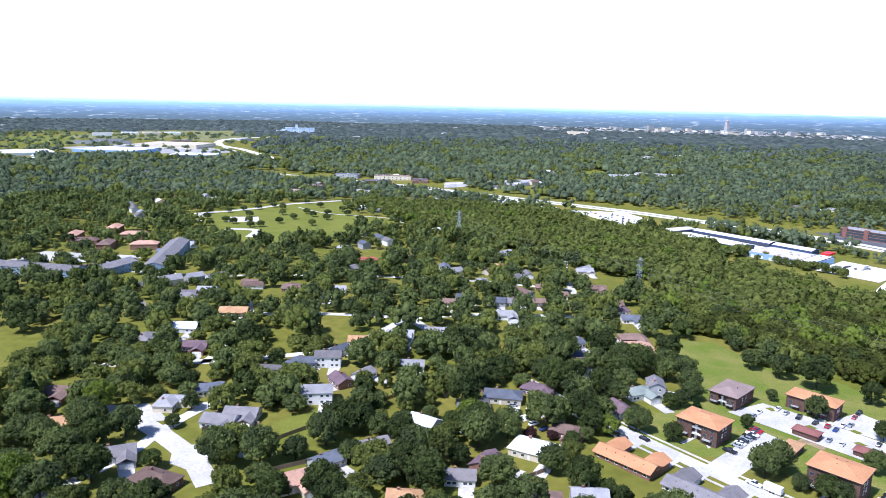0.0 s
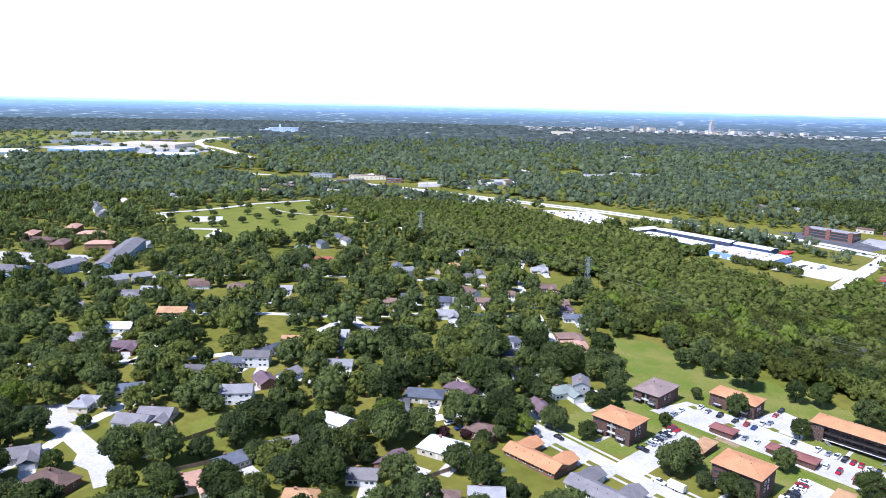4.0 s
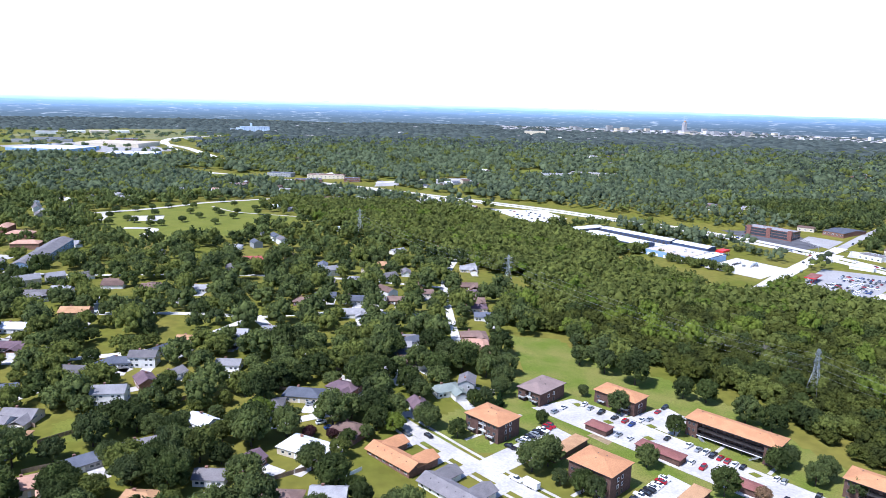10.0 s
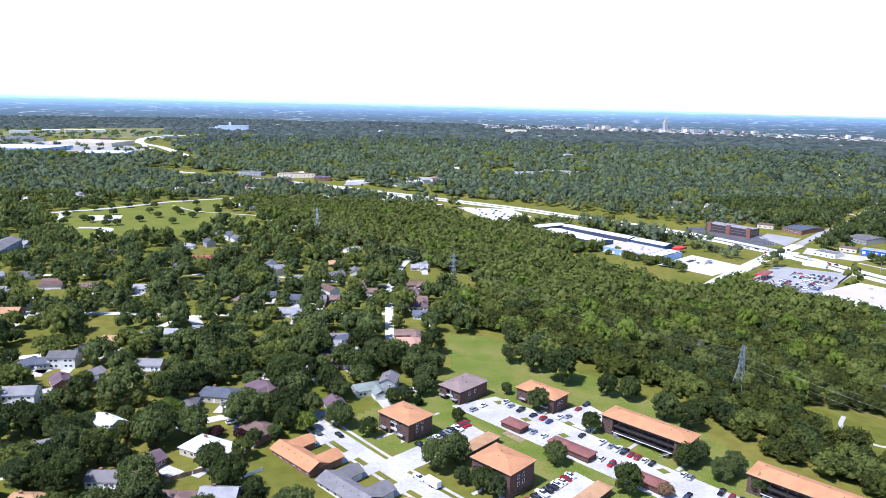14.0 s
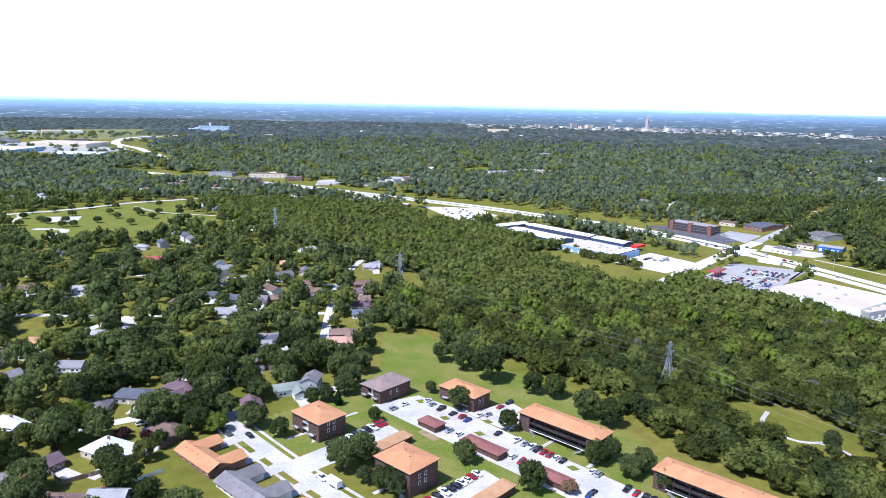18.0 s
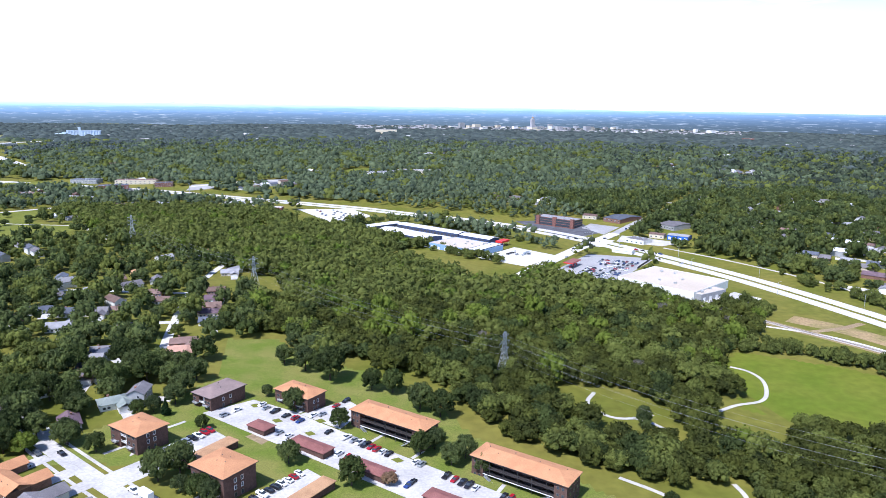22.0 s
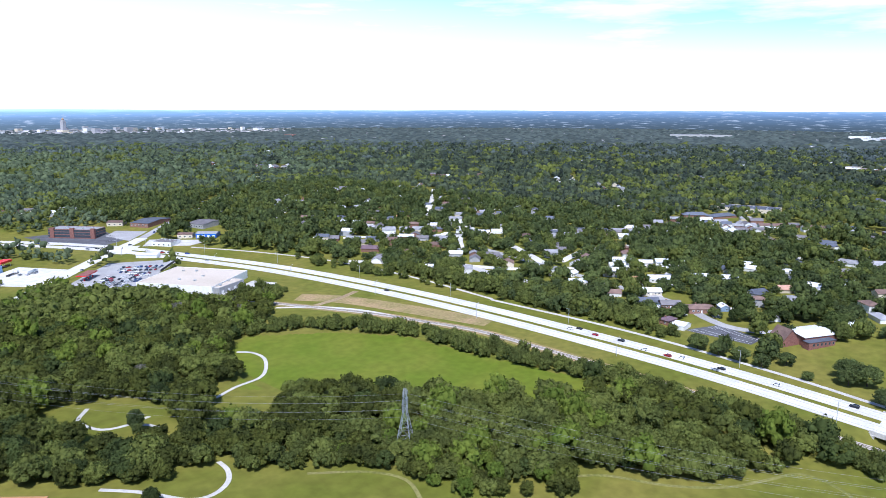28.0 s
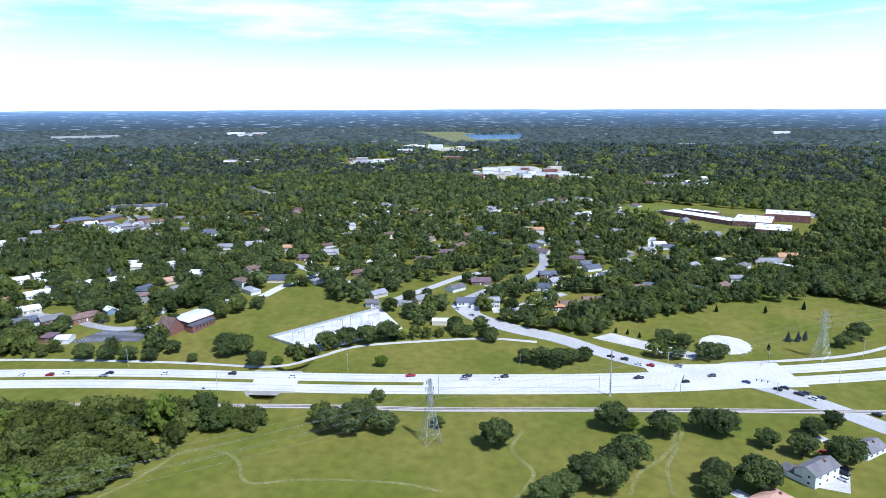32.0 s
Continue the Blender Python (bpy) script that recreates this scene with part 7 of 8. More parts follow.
def rows_of_cars(spots, turn, shades="", jitter=4):
    keys = {"w": "white", "s": "silver", "k": "black", "r": "red", "b": "blue", "g": "grey"}
    for i, (x, y) in enumerate(spots):
        c = keys[shades[i]] if i < len(shades) else RC.choice(COL)
        park(x, y, turn + RC.choice((0, 180)) + RC.uniform(-jitter, jitter), c, RC.choice(("sedan", "sedan", "suv", "pickup") if c in ("white", "black") else ("sedan", "suv")))


rows_of_cars([(143, 297), (148, 302), (159, 307), (161, 303), (165, 299), (170, 294), (174, 291), (176, 288), (182, 293), (186, 294), (193, 303), (198, 308)], 44, "swwskkrbwsrk")
rows_of_cars([(167, 277), (171, 274), (188, 276), (195, 270), (198, 267), (200.3, 264.8), (202.5, 262.6), (204.6, 260.4), (206.7, 258.2), (208.8, 256), (211, 253.8), (191, 256), (194, 252), (221, 246), (223, 244), (217, 231), (215, 229)], 45, "swkwswkrrwkwrwskb")
rows_of_cars([(231, 234), (233.5, 231), (236, 228.4), (238, 226.2), (240, 224), (249, 217), (251, 214.8), (243, 206), (262, 203)], 45, "krkkwkrbw")
rows_of_cars([(138.5, 282), (136.4, 280), (134.3, 277.6), (132, 275.4), (129.8, 273.2), (127.6, 271), (125.4, 268.8), (123, 266.4), (118, 261)], -45, "rrwkskwsk")
rows_of_cars([(175, 242), (172.8, 239.8), (170.6, 237.4), (168.4, 235.2), (166.2, 233), (164, 231), (161.6, 228.6), (159, 226), (156, 223)], -45, "wrwwkkwkr")
for x, y, a, c, k in ((85, 267, -50, "black", "sedan"), (76, 268, -50, "grey", "suv"), (75, 258, 40, "white", "sedan"), (40, 274, 30, "white", "suv"), (44, 270, 30, "blue", "sedan"), (33, 292, 20, "silver", "sedan"), (117, 236, -48, "white", "pickup"), (70, 276, -50, "silver", "sedan")):
    park(x, y, a, c, k)
trailer = thing("box_trailer", pose(122, 231.5, gz(122, 231) + 0.14, 0, 0, -48), "white enclosed box trailer parked in the street", "trailer")
part("box", boxes((-3.2, 3.2, -1.15, 1.15, 0.6, 3.0)), WHITE_PAINT, trailer)
for xx in (-0.6, 0.6):
    for yy in (-1.1, 1.1):
        part("wheel", bar(bmesh.new(), (xx, yy - 0.12, 0.36), (xx, yy + 0.12, 0.36), 0.36, 10), RUBBER, trailer)
for tx0, ty0, turn0, kind0 in ((395, 668, 40, "flatbed"), (409, 662, 40, "box")):
    rig = thing("truck", pose(tx0, ty0, gz(tx0, ty0) + 0.1, 0, 0, turn0), "white truck with a long trailer parked on gravel", "truck", "trucks in the gravel yard")
    part("cab", boxes((6.2, 8.6, -1.2, 1.2, 0.7, 3.0), (8.6, 9.6, -1.1, 1.1, 0.7, 1.9)), WHITE_PAINT, rig)
    part("trailer", boxes((-6, 5.6, -1.25, 1.25, 1.0, 3.7 if kind0 == "box" else 1.35)), WHITE_PAINT if kind0 == "box" else DARK_TRIM, rig)
    for wx in (-5, -3.8, 4.8, 8.2):
        for wy in (-1.1, 1.1):
            part("wheel", bar(bmesh.new(), (wx, wy - 0.15, 0.5), (wx, wy + 0.15, 0.5), 0.5, 10), RUBBER, rig)
# on the highway
for x, y, c, k in ((606, 154, "white", "sedan"), (605, 138, "red", "suv"), (608, 130, "white", "sedan"), (602, 107, "silver", "sedan"), (606, 105, "black", "sedan"), (603, 73, "white", "sedan"), (600, 34, "black", "suv"), (593, -1, "white", "sedan"), (590, -68, "red", "pickup"), (587, -100, "black", "pickup"), (584, -98, "silver", "sedan"), (582, -116, "white", "sedan"), (585, -121, "black", "suv"), (578, -196, "black", "pickup"), (571, -220, "black", "sedan"), (578, -238, "grey", "suv"), (610, 212, "white", "sedan"), (614, 207, "black", "sedan"), (610, 192, "red", "sedan"), (611, 173, "black", "suv"), (592, 380, "black", "sedan"), (548, 596, "silver", "sedan"), (540, 660, "black", "sedan")):
    park(x, y, 90 + (6 if y < 20 else -2 if y < 250 else 12), c, k, 0.16)
for x, y, a, c, k in ((568, -253, 50, "blue", "sedan"), (557, -265, 40, "black", "suv"), (559, -270, 40, "black", "sedan"), (550, -273, 38, "black", "pickup"), (551, -277, 38, "grey", "suv"), (544, -277, 36, "white", "suv"), (545, -282, 36, "black", "sedan"), (612, -190, 50, "black", "sedan"), (607, -197, 50, "black", "suv"), (599, -203, 50, "white", "sedan"), (596, -209, 52, "red", "suv"), (594, -225, 50, "silver", "suv"), (523, -297, 34, "black", "suv"), (466, -243, 28, "white", "suv"), (470, -246, 28, "black", "suv"), (474, -249, 28, "black", "sedan"), (477, -245, 118, "white", "pickup"), (488, -739 + 490, 28, "red", "sedan"), (704, -104, 45, "white", "suv"), (690, -113, 45, "silver", "sedan")):
    park(x, y, a, c, k, 0.2)
for x, y, a in ((400, 661, 40), (405, 658, 40), (413, 661, 35), (488, 739, -60), (496, 734, -60), (497, 716, 45), (574, 766, 45), (529, 729, 30), (530, 689, -60), (535, 664, -62), (446, 640, 45), (470, 680, 45), (550, 640, -60), (462, 812, -50), (420, 865, -45)):
    park(x, y, a, RC.choice(COL), "suv", 0.2)
for i in range(12):
    for j in range(8):
        if RC.random() < 0.72:
            u, v = 0.14 + 0.1 * j, 0.14 + 0.058 * i
            lx = (416 + 72 * v) * (1 - u) + (437 + 97 * v) * u
            ly = (566 + 79 * v) * (1 - u) + (527 + 95 * v) * u
            if math.hypot(lx - 437, ly - 604) < 15:
                continue
            park(lx + RC.uniform(-0.6, 0.6), ly + RC.uniform(-0.6, 0.6), 45 + RC.choice((0, 90)), RC.choice(COL), RC.choice(("sedan", "suv")), 0.12)
for i in range(9):
    for j in range(4):
        if RC.random() < 0.7:
            park(202 + i * 5 + j * 9 + RC.uniform(-0.6, 0.6), 990 - i * 11 + j * 4 + RC.uniform(-0.6, 0.6), 50, RC.choice(COL), "sedan", 0.12)

# ---------------------------------------------------------------- trees
TR = np.random.RandomState(5)
ICO_V = np.array([(0, 0, 1)] + [(0.894 * math.cos(a), 0.894 * math.sin(a), 0.447) for a in np.arange(5) * 2 * math.pi / 5] + [(0.894 * math.cos(a), 0.894 * math.sin(a), -0.447) for a in (np.arange(5) + 0.5) * 2 * math.pi / 5] + [(0, 0, -1)])
ICO_F = np.array([(0, i + 1, (i + 1) % 5 + 1) for i in range(5)] + [(i + 1, i + 6, (i + 1) % 5 + 1) for i in range(5)] + [((i + 1) % 5 + 1, i + 6, (i + 1) % 5 + 6) for i in range(5)] + [(11, (i + 1) % 5 + 6, i + 6) for i in range(5)])


def crown(seed, clumps, leaves, leaf, shape="round"):
    """Points and triangles of a crown of radius 1 and height about 1.6 over z = 0: leafy boughs covered with many small leaf sprays."""
    r = np.random.RandomState(seed)
    V, F = [], []
    count = 0
    cs = []
    for k in range(clumps):
        a = k * 2.4 + r.uniform(-0.5, 0.5)
        if shape == "hump":
            z, d, size = r.uniform(0.5, 0.8), 0.36 * (k + 0.4), r.uniform(0.55, 0.8)
        elif shape == "round":
            z = 0.34 + 0.86 * ((k + r.uniform(0.2, 0.8)) / clumps) ** 0.8
            reach = math.sqrt(max(0.04, 1 - ((z - 0.62) / 0.86) ** 2))
            d = reach * r.uniform(0.45, 0.78) * (0.5 if k > 0.85 * clumps else 1)
            size = r.uniform(0.30, 0.44) * min(1.12, (17 / clumps) ** 0.36)
        else:
            z = (k + r.uniform(0, 1)) / clumps * 1.75 + 0.1
            d = (1.9 - z) / 1.9 * r.uniform(0.2, 0.62)
            size = (1.95 - z) / 1.9 * r.uniform(0.30, 0.42) + 0.06
        c = np.array([d * math.cos(a), d * math.sin(a), z])
        cs.append((c, size))
        v = ICO_V * size * 0.82 * (1 + r.uniform(-0.32, 0.2, (12, 1))) * np.array([1, 1, 0.85])
        V.append(v + c)
        F.append(ICO_F[:15] + count)
        count += 12
    heart = np.array([0, 0, 0.45])
    for k in range(leaves):
        c, size = cs[r.randint(len(cs))]
        n = r.normal(size=3) + (c - heart) * 1.1
        n[2] = n[2] if n[2] > 0 else -0.5 * n[2]
        n /= np.linalg.norm(n)
        p = c + n * size * r.uniform(0.78, 1.2) * np.array([1, 1, 0.9])
        m = n + r.normal(size=3) * 0.62
        m /= np.linalg.norm(m)
        e = np.cross(m, r.normal(size=3))
        e /= np.linalg.norm(e) + 1e-9
        f = np.cross(m, e)
        s = leaf * r.uniform(0.6, 1.4)
        V.append(np.array([p - e * s - f * s * 0.6, p + e * s - f * s * 0.5, p + e * s * 0.2 + f * s * 1.1]))
        F.append(np.array([(0, 1, 2)]) + count)
        count += 3
    return np.vstack(V), np.vstack(F)


def trunk_mesh(seed):
    r = random.Random(seed)
    bm = bmesh.new()
    pts = [(0, 0, -0.1, 0.085), (0.01, 0, 0.06, 0.055), (r.uniform(-0.03, 0.03), r.uniform(-0.03, 0.03), 0.4, 0.042), (r.uniform(-0.06, 0.06), r.uniform(-0.06, 0.06), 0.85, 0.02)]
    rings = [[bm.verts.new((x + q * math.cos(a), y + q * math.sin(a), z)) for a in np.arange(6) * math.pi / 3] for x, y, z, q in pts]
    for a, b in zip(rings, rings[1:]):
        for i in range(6):
            bm.faces.new((a[i], a[(i + 1) % 6], b[(i + 1) % 6], b[i]))
    for k in range(5):
        a = k * 1.3 + r.uniform(0, 0.5)
        z = r.uniform(0.25, 0.55)
        bar(bm, (0, 0, z), (0.55 * math.cos(a), 0.55 * math.sin(a), z + r.uniform(0.2, 0.45)), 0.016, 4)
    me = bpy.data.meshes.new("trunk")
    bm.to_mesh(me)
    bm.free()
    me.materials.append(BARK)
    return me


TREE_MODELS = {}


def tree_model(kind, variant):
    key = (kind, variant)
    if key in TREE_MODELS:
        return TREE_MODELS[key]
    mat = {"leafy": LEAF, "pale": LEAF_WOOD, "deep": LEAF_DEEP, "bright": LEAF_LIGHT, "fir": LEAF_DARK, "spruce": LEAF_BLUE, "plum": LEAF_PLUM, "withered": LEAF_PINK}[kind]
    cone = kind in ("fir", "spruce")
    v, f = crown(100 + variant * 7 + len(kind), 30 if cone else 42, 1800, 0.056, "cone" if cone else "round")
    if not cone:
        v = v * np.array([1, 1, 0.95]) + np.array([0, 0, 0.12])
    me = mesh_arrays("crown", v, f, mat, True)
    TREE_MODELS[key] = (me, trunk_mesh(variant))
    return TREE_MODELS[key]


WORDS = {"leafy": ("tree", "broad green leafy shade tree with a rounded crown", "tree"), "bright": ("tree", "yellow-green leafy tree with a rounded crown", "tree"), "pale": ("tree", "light green leafy shade tree with a rounded crown", "tree"), "deep": ("tree", "dark green leafy shade tree with a dense crown", "tree"), "fir": ("conifer", "dark green pointed conifer on the lawn", "conifer"), "spruce": ("conifer", "blue-grey pointed spruce on the lawn", "conifer"), "plum": ("tree", "small tree with dark plum-red leaves", "tree"), "withered": ("tree", "small tree with withered pinkish brown leaves", "tree")}
TREE_COUNT = [0]
PLANTED = []


def tree(x, y, radius, kind="leafy", tall=1.0, group="trees"):
    TREE_COUNT[0] += 1
    crown_me, trunk_me = tree_model(kind, TREE_COUNT[0] % 6)
    name, label, cat = WORDS[kind]
    t = new(name)
    t.empty_display_size = 0.5
    t.matrix_world = Matrix.LocRotScale((x, y, float(ground(x, y))), Euler((0, 0, TREE_COUNT[0] * 1.7)), (radius, radius, radius * tall))
    if kind in ("leafy", "bright", "pale", "deep"):
        label = ("tall " if radius * tall > 5.5 else "small " if radius * tall < 3 else "") + label
    tagged(t, label, cat, group)
    part_mesh("crown", crown_me, t)
    part_mesh("trunk", trunk_me, t)
    PLANTED.append((x, y, radius))


for x, y, q in ((169, 361, 4.5), (180, 350, 5.5), (192, 336, 7.5), (173, 300, 4.6), (135, 285, 3.2), (212, 322, 4.6), (222, 318, 5), (193, 281, 3.8), (124, 243, 5.2), (131, 248, 5.2), (133, 234, 3.4), (171, 251, 4), (194, 232, 4.8), (140, 229, 4), (144, 226, 3.8), (224, 253, 4.2), (231, 257, 4), (232, 297, 5.5), (240, 288, 5.5), (235, 243, 4), (242, 248, 4.2), (246, 235, 3.6), (161, 318, 3)):
    tree(x, y, q * (1.22 if q > 3.5 else 1.0), "deep" if (x + y) % 3 == 0 else "leafy", 1.35, "trees round the apartments")
tree(208, 231, 3.4, "withered", 1.0)
for x, y, q in ((683, 166, 6), (695, 131, 5.4), (701, 123, 5.6), (706, 112, 5.4), (712, 103, 5), (728, 70, 6.4), (720, 58, 6)):
    tree(x, y, q, "leafy" if q > 5.5 else "deep", 1.15, "trees behind the church")
for x, y, q in ((85, 275, 4.6), (62, 279, 6.5), (71, 283, 5), (53, 256, 3.2), (106, 301, 3.4), (50, 324, 5), (59, 313, 5.5), (80, 305, 5), (112, 304, 3.6), (120, 312, 4.6), (122, 322, 5.5), (115, 335, 5.5), (126, 340, 5.5), (118, 350, 5.5), (60, 262, 3), (54, 313, 7), (61, 347, 7), (82, 302, 5), (103, 340, 7), (90, 331, 6), (62, 294, 7), (96, 352, 6), (84, 276, 5), (51, 224, 6), (21, 223, 6), (28, 262, 6), (42, 236, 5), (10, 291, 7), (65, 320, 6), (76, 311, 6), (80, 340, 6), (88, 363, 7), (66, 353, 7)):
    tree(x, y, q * 1.15, "deep" if (x + y) % 2 else "leafy", 1.28, "trees along the street")
tree(97, 268, 4.2, "deep", 1.3)
for x, y, q in ((39, 280, 3.2), (118, 300, 3.2)):
    tree(x, y, q, "fir", 1.35)
tree(37, 262, 3.2, "plum")
tree(46, 262, 2.6, "plum")
for x, y, q in ((518, -163, 6.5), (509, -184, 6), (509, -212, 6), (513, -205, 5.5), (496, -227, 4.2), (467, -190, 5.2), (461, -205, 7), (504, -253, 4.6), (513, -268, 4), (477, -251, 6.5), (487, -238, 5), (483, -160, 7), (476, -152, 6.5), (465, -145, 6.5), (457, -185, 4.5), (523, -41, 7), (524, -30, 6), (522, -55, 5), (505, -105, 6.2), (525, -80, 2.8), (462, -127, 5), (457, -118, 5), (469, -138, 6.5)):
    tree(x, y, q * 1.35, "leafy", 1.0, "trees in the meadow")
for x, y, q in ((611, 22, 5), (635, 36, 6), (639, 46, 6), (630, 44, 5), (639, -16, 5.6), (643, -28, 6), (646, -41, 6), (650, -54, 6.5), (638, 79, 4), (623, 63, 2.6), (626, 89, 4), (627, 102, 4.6), (629, 116, 4.6), (631, 130, 5), (609, -137, 4), (605, -146, 5), (600, -154, 5.5), (604, -163, 4.6), (608, -173, 4.2), (643, -121, 4), (659, -100, 4), (630, -230, 5), (624, -240, 4.6), (606, -255, 4.6), (612, -251, 4), (628, -357, 5.5), (616, -338, 4), (622, -347, 4)):
    tree(x, y, q * 1.35, "leafy", 1.0, "trees beside the highway")
for x, y, q in ((615, 11, 3.8), (608, -51, 4.2), (516, -170, 5)):
    tree(x, y, q, "bright", 1.0, "yellow-green trees")
for x, y, q in ((628, -310, 2.6), (627, -316, 2.8), (629, -322, 2.6), (690, -84, 3)):
    tree(x, y, q, "spruce", 1.3)
for x, y, q in ((651, -205, 1.6), (648, -212, 1.6), (642, -218, 1.6), (678, -250, 2.2), (684, -288, 2), (678, -321, 2.2), (683, -352, 2.4), (616, -291, 1.8), (650, -58, 4)):
    tree(x, y, q, "fir", 1.3)
for x, y, q in ((333, 268, 4.0), (331, 262, 2.4)):
    tree(x, y, q, "leafy", 1.9, "trees in the clearing")
for x, y in ((-262, 775), (-252, 800), (-240, 790), (-215, 770), (-190, 800), (-180, 830), (-160, 850), (-140, 830), (-200, 860), (-270, 870), (-255, 885), (-240, 900), (-225, 920), (-120, 870), (-150, 790), (-205, 775), (-172, 872), (-236, 842), (-280, 820), (-100, 830), (-132, 905), (-166, 935), (-190, 965), (-290, 860), (-225, 800), (-145, 868), (-210, 905)):
    tree(x, y, 5.0, "leafy", 1.0, "trees in the park")


def free(x, y, r, spots=True):
    """Which of the points are clear of roads, lawns and houses."""
    ok = np.ones(len(x), bool)
    for c, hw in PAVED:
        lo, hi = c.min(0) - hw - 12, c.max(0) + hw + 12
        near = ok & (x > lo[0]) & (x < hi[0]) & (y > lo[1]) & (y < hi[1])
        idx = np.nonzero(near)[0]
        if len(idx):
            d = np.sqrt(((x[idx, None] - c[None, :, 0]) ** 2 + (y[idx, None] - c[None, :, 1]) ** 2).min(1))
            ok[idx[d < hw + 0.3 * r[idx] + 0.5]] = False
    for p in OPEN:
        ok &= ~inside(p, x, y)
    if spots:
        for hx0, hy0, hr in HOUSE_SPOTS:
            lim = hr * 0.78 + 0.34 * r
            ok &= (x - hx0) ** 2 + (y - hy0) ** 2 > lim ** 2
            # a little room on the sunny side, where the lawn and drive lie
            tox, toy = 150 - hx0, -20 - hy0
            n = math.hypot(tox, toy)
            cx, cy = hx0 + tox / n * (hr + 5), hy0 + toy / n * (hr + 5)
            ok &= (x - cx) ** 2 + (y - cy) ** 2 > (hr * (0.9 if math.hypot(hx0 - 150, hy0) > 720 else 0.62 if hx0 > 600 else 0.36) + 0.32 * r) ** 2
        for px, py, pr in PLANTED:
            ok &= (x - px) ** 2 + (y - py) ** 2 > (pr * 0.75 + 0.5 * r) ** 2
    return ok


def scatter(x0, x1, y0, y1, step, rmin, rmax, keep):
    """Jittered places for trees: x, y, radius."""
    a, b = np.meshgrid(np.arange(x0, x1, step), np.arange(y0, y1, step))
    x = a.ravel() + TR.uniform(-0.46, 0.46, a.size) * step
    y = b.ravel() + TR.uniform(-0.46, 0.46, a.size) * step
    r = TR.uniform(rmin, rmax, a.size)
    k = keep(x, y)
    return x[k], y[k], r[k]


def grove(name, x, y, r, tall, templates, mat, label, sink=0.0):
    """Many trees as one sheet of leafy crowns."""
    n = len(x)
    if not n:
        return
    if mat in (LEAF, LEAF_NORTH):
        u = TR.uniform(0, 1, n)
        for k, m, lab in ((u < 0.28, LEAF_WOOD, label.replace("leafy", "light green leafy")), (u > 0.86, LEAF_DEEP, label.replace("leafy", "dark leafy"))):
            grove(name, x[k], y[k], r[k], tall, templates, m, lab, sink)
        k = (u >= 0.28) & (u <= 0.86)
        x, y, r, n = x[k], y[k], r[k], int(k.sum())
    if mat in (LEAF_FAR, LEAF_EAST):
        k = TR.uniform(0, 1, n) < 0.2
        grove(name, x[k], y[k], r[k], tall, templates, LEAF_WOOD, label.replace("leafy", "light green leafy"), sink)
        x, y, r, n = x[~k], y[~k], r[~k], int((~k).sum())
    V, F = [], []
    count = 0
    which = TR.randint(0, len(templates), n)
    turn = TR.uniform(0, 2 * math.pi, n)
    z = ground(x, y)
    t = tall * TR.uniform(0.8, 1.2, n)
    for k, (tv, tf) in enumerate(templates):
        i = np.nonzero(which == k)[0]
        if not len(i):
            continue
        c, s = np.cos(turn[i])[:, None], np.sin(turn[i])[:, None]
        px = (tv[None, :, 0] * c - tv[None, :, 1] * s) * r[i, None] + x[i, None]
        py = (tv[None, :, 0] * s + tv[None, :, 1] * c) * r[i, None] + y[i, None]
        pz = tv[None, :, 2] * (r[i] * t[i])[:, None] + (z[i] - sink)[:, None]
        V.append(np.stack([px, py, pz], 2).reshape(-1, 3))
        F.append((tf[None] + (np.arange(len(i)) * len(tv))[:, None, None]).reshape(-1, 3) + count)
        count += len(i) * len(tv)
    ob = new(name, mesh_arrays(name, np.vstack(V), np.vstack(F), mat, True))
    tagged(ob, label, "trees", kind="stuff")


MID = [crown(300 + k, 15, 215, 0.096) for k in range(8)]
NEAR = [crown(350 + k, 28, 560, 0.076) for k in range(8)]
LOW = [crown(400 + k, 8, 60, 0.165) for k in range(8)]
FAR_T = [crown(500 + k, 5, 24, 0.13) for k in range(8)]


def dome(seed):
    """A rough canopy hump for the farthest woods."""
    r = np.random.RandomState(seed)
    ring0 = np.array([(math.cos(a), math.sin(a), 0) for a in np.arange(6) * math.pi / 3]) * (1 + r.uniform(-0.2, 0.2, (6, 1)))
    ring1 = np.array([(0.62 * math.cos(a), 0.62 * math.sin(a), 0.62 + r.uniform(-0.15, 0.15)) for a in (np.arange(4) + 0.3) * math.pi / 2])
    v = np.vstack([ring0, ring1, [(r.uniform(-0.1, 0.1), r.uniform(-0.1, 0.1), 0.9)]])
    f = [(0, 1, 6), (1, 7, 6), (1, 2, 7), (2, 3, 7), (3, 8, 7), (3, 4, 8), (4, 9, 8), (4, 5, 9), (5, 0, 9), (0, 6, 9), (6, 7, 10), (7, 8, 10), (8, 9, 10), (9, 6, 10)]
    return v, np.array(f)


DOMES = [dome(600 + k) for k in range(8)]


def in_view(x, y):
    """The stretch of land that lies in front of the flight."""
    left = x > -0.70 * y - 110
    right = y > -150 - 0.80 * (x - 215)
    return left & right & ((y > 180) | (x > 330) | (y > 250 - x * 0.4))


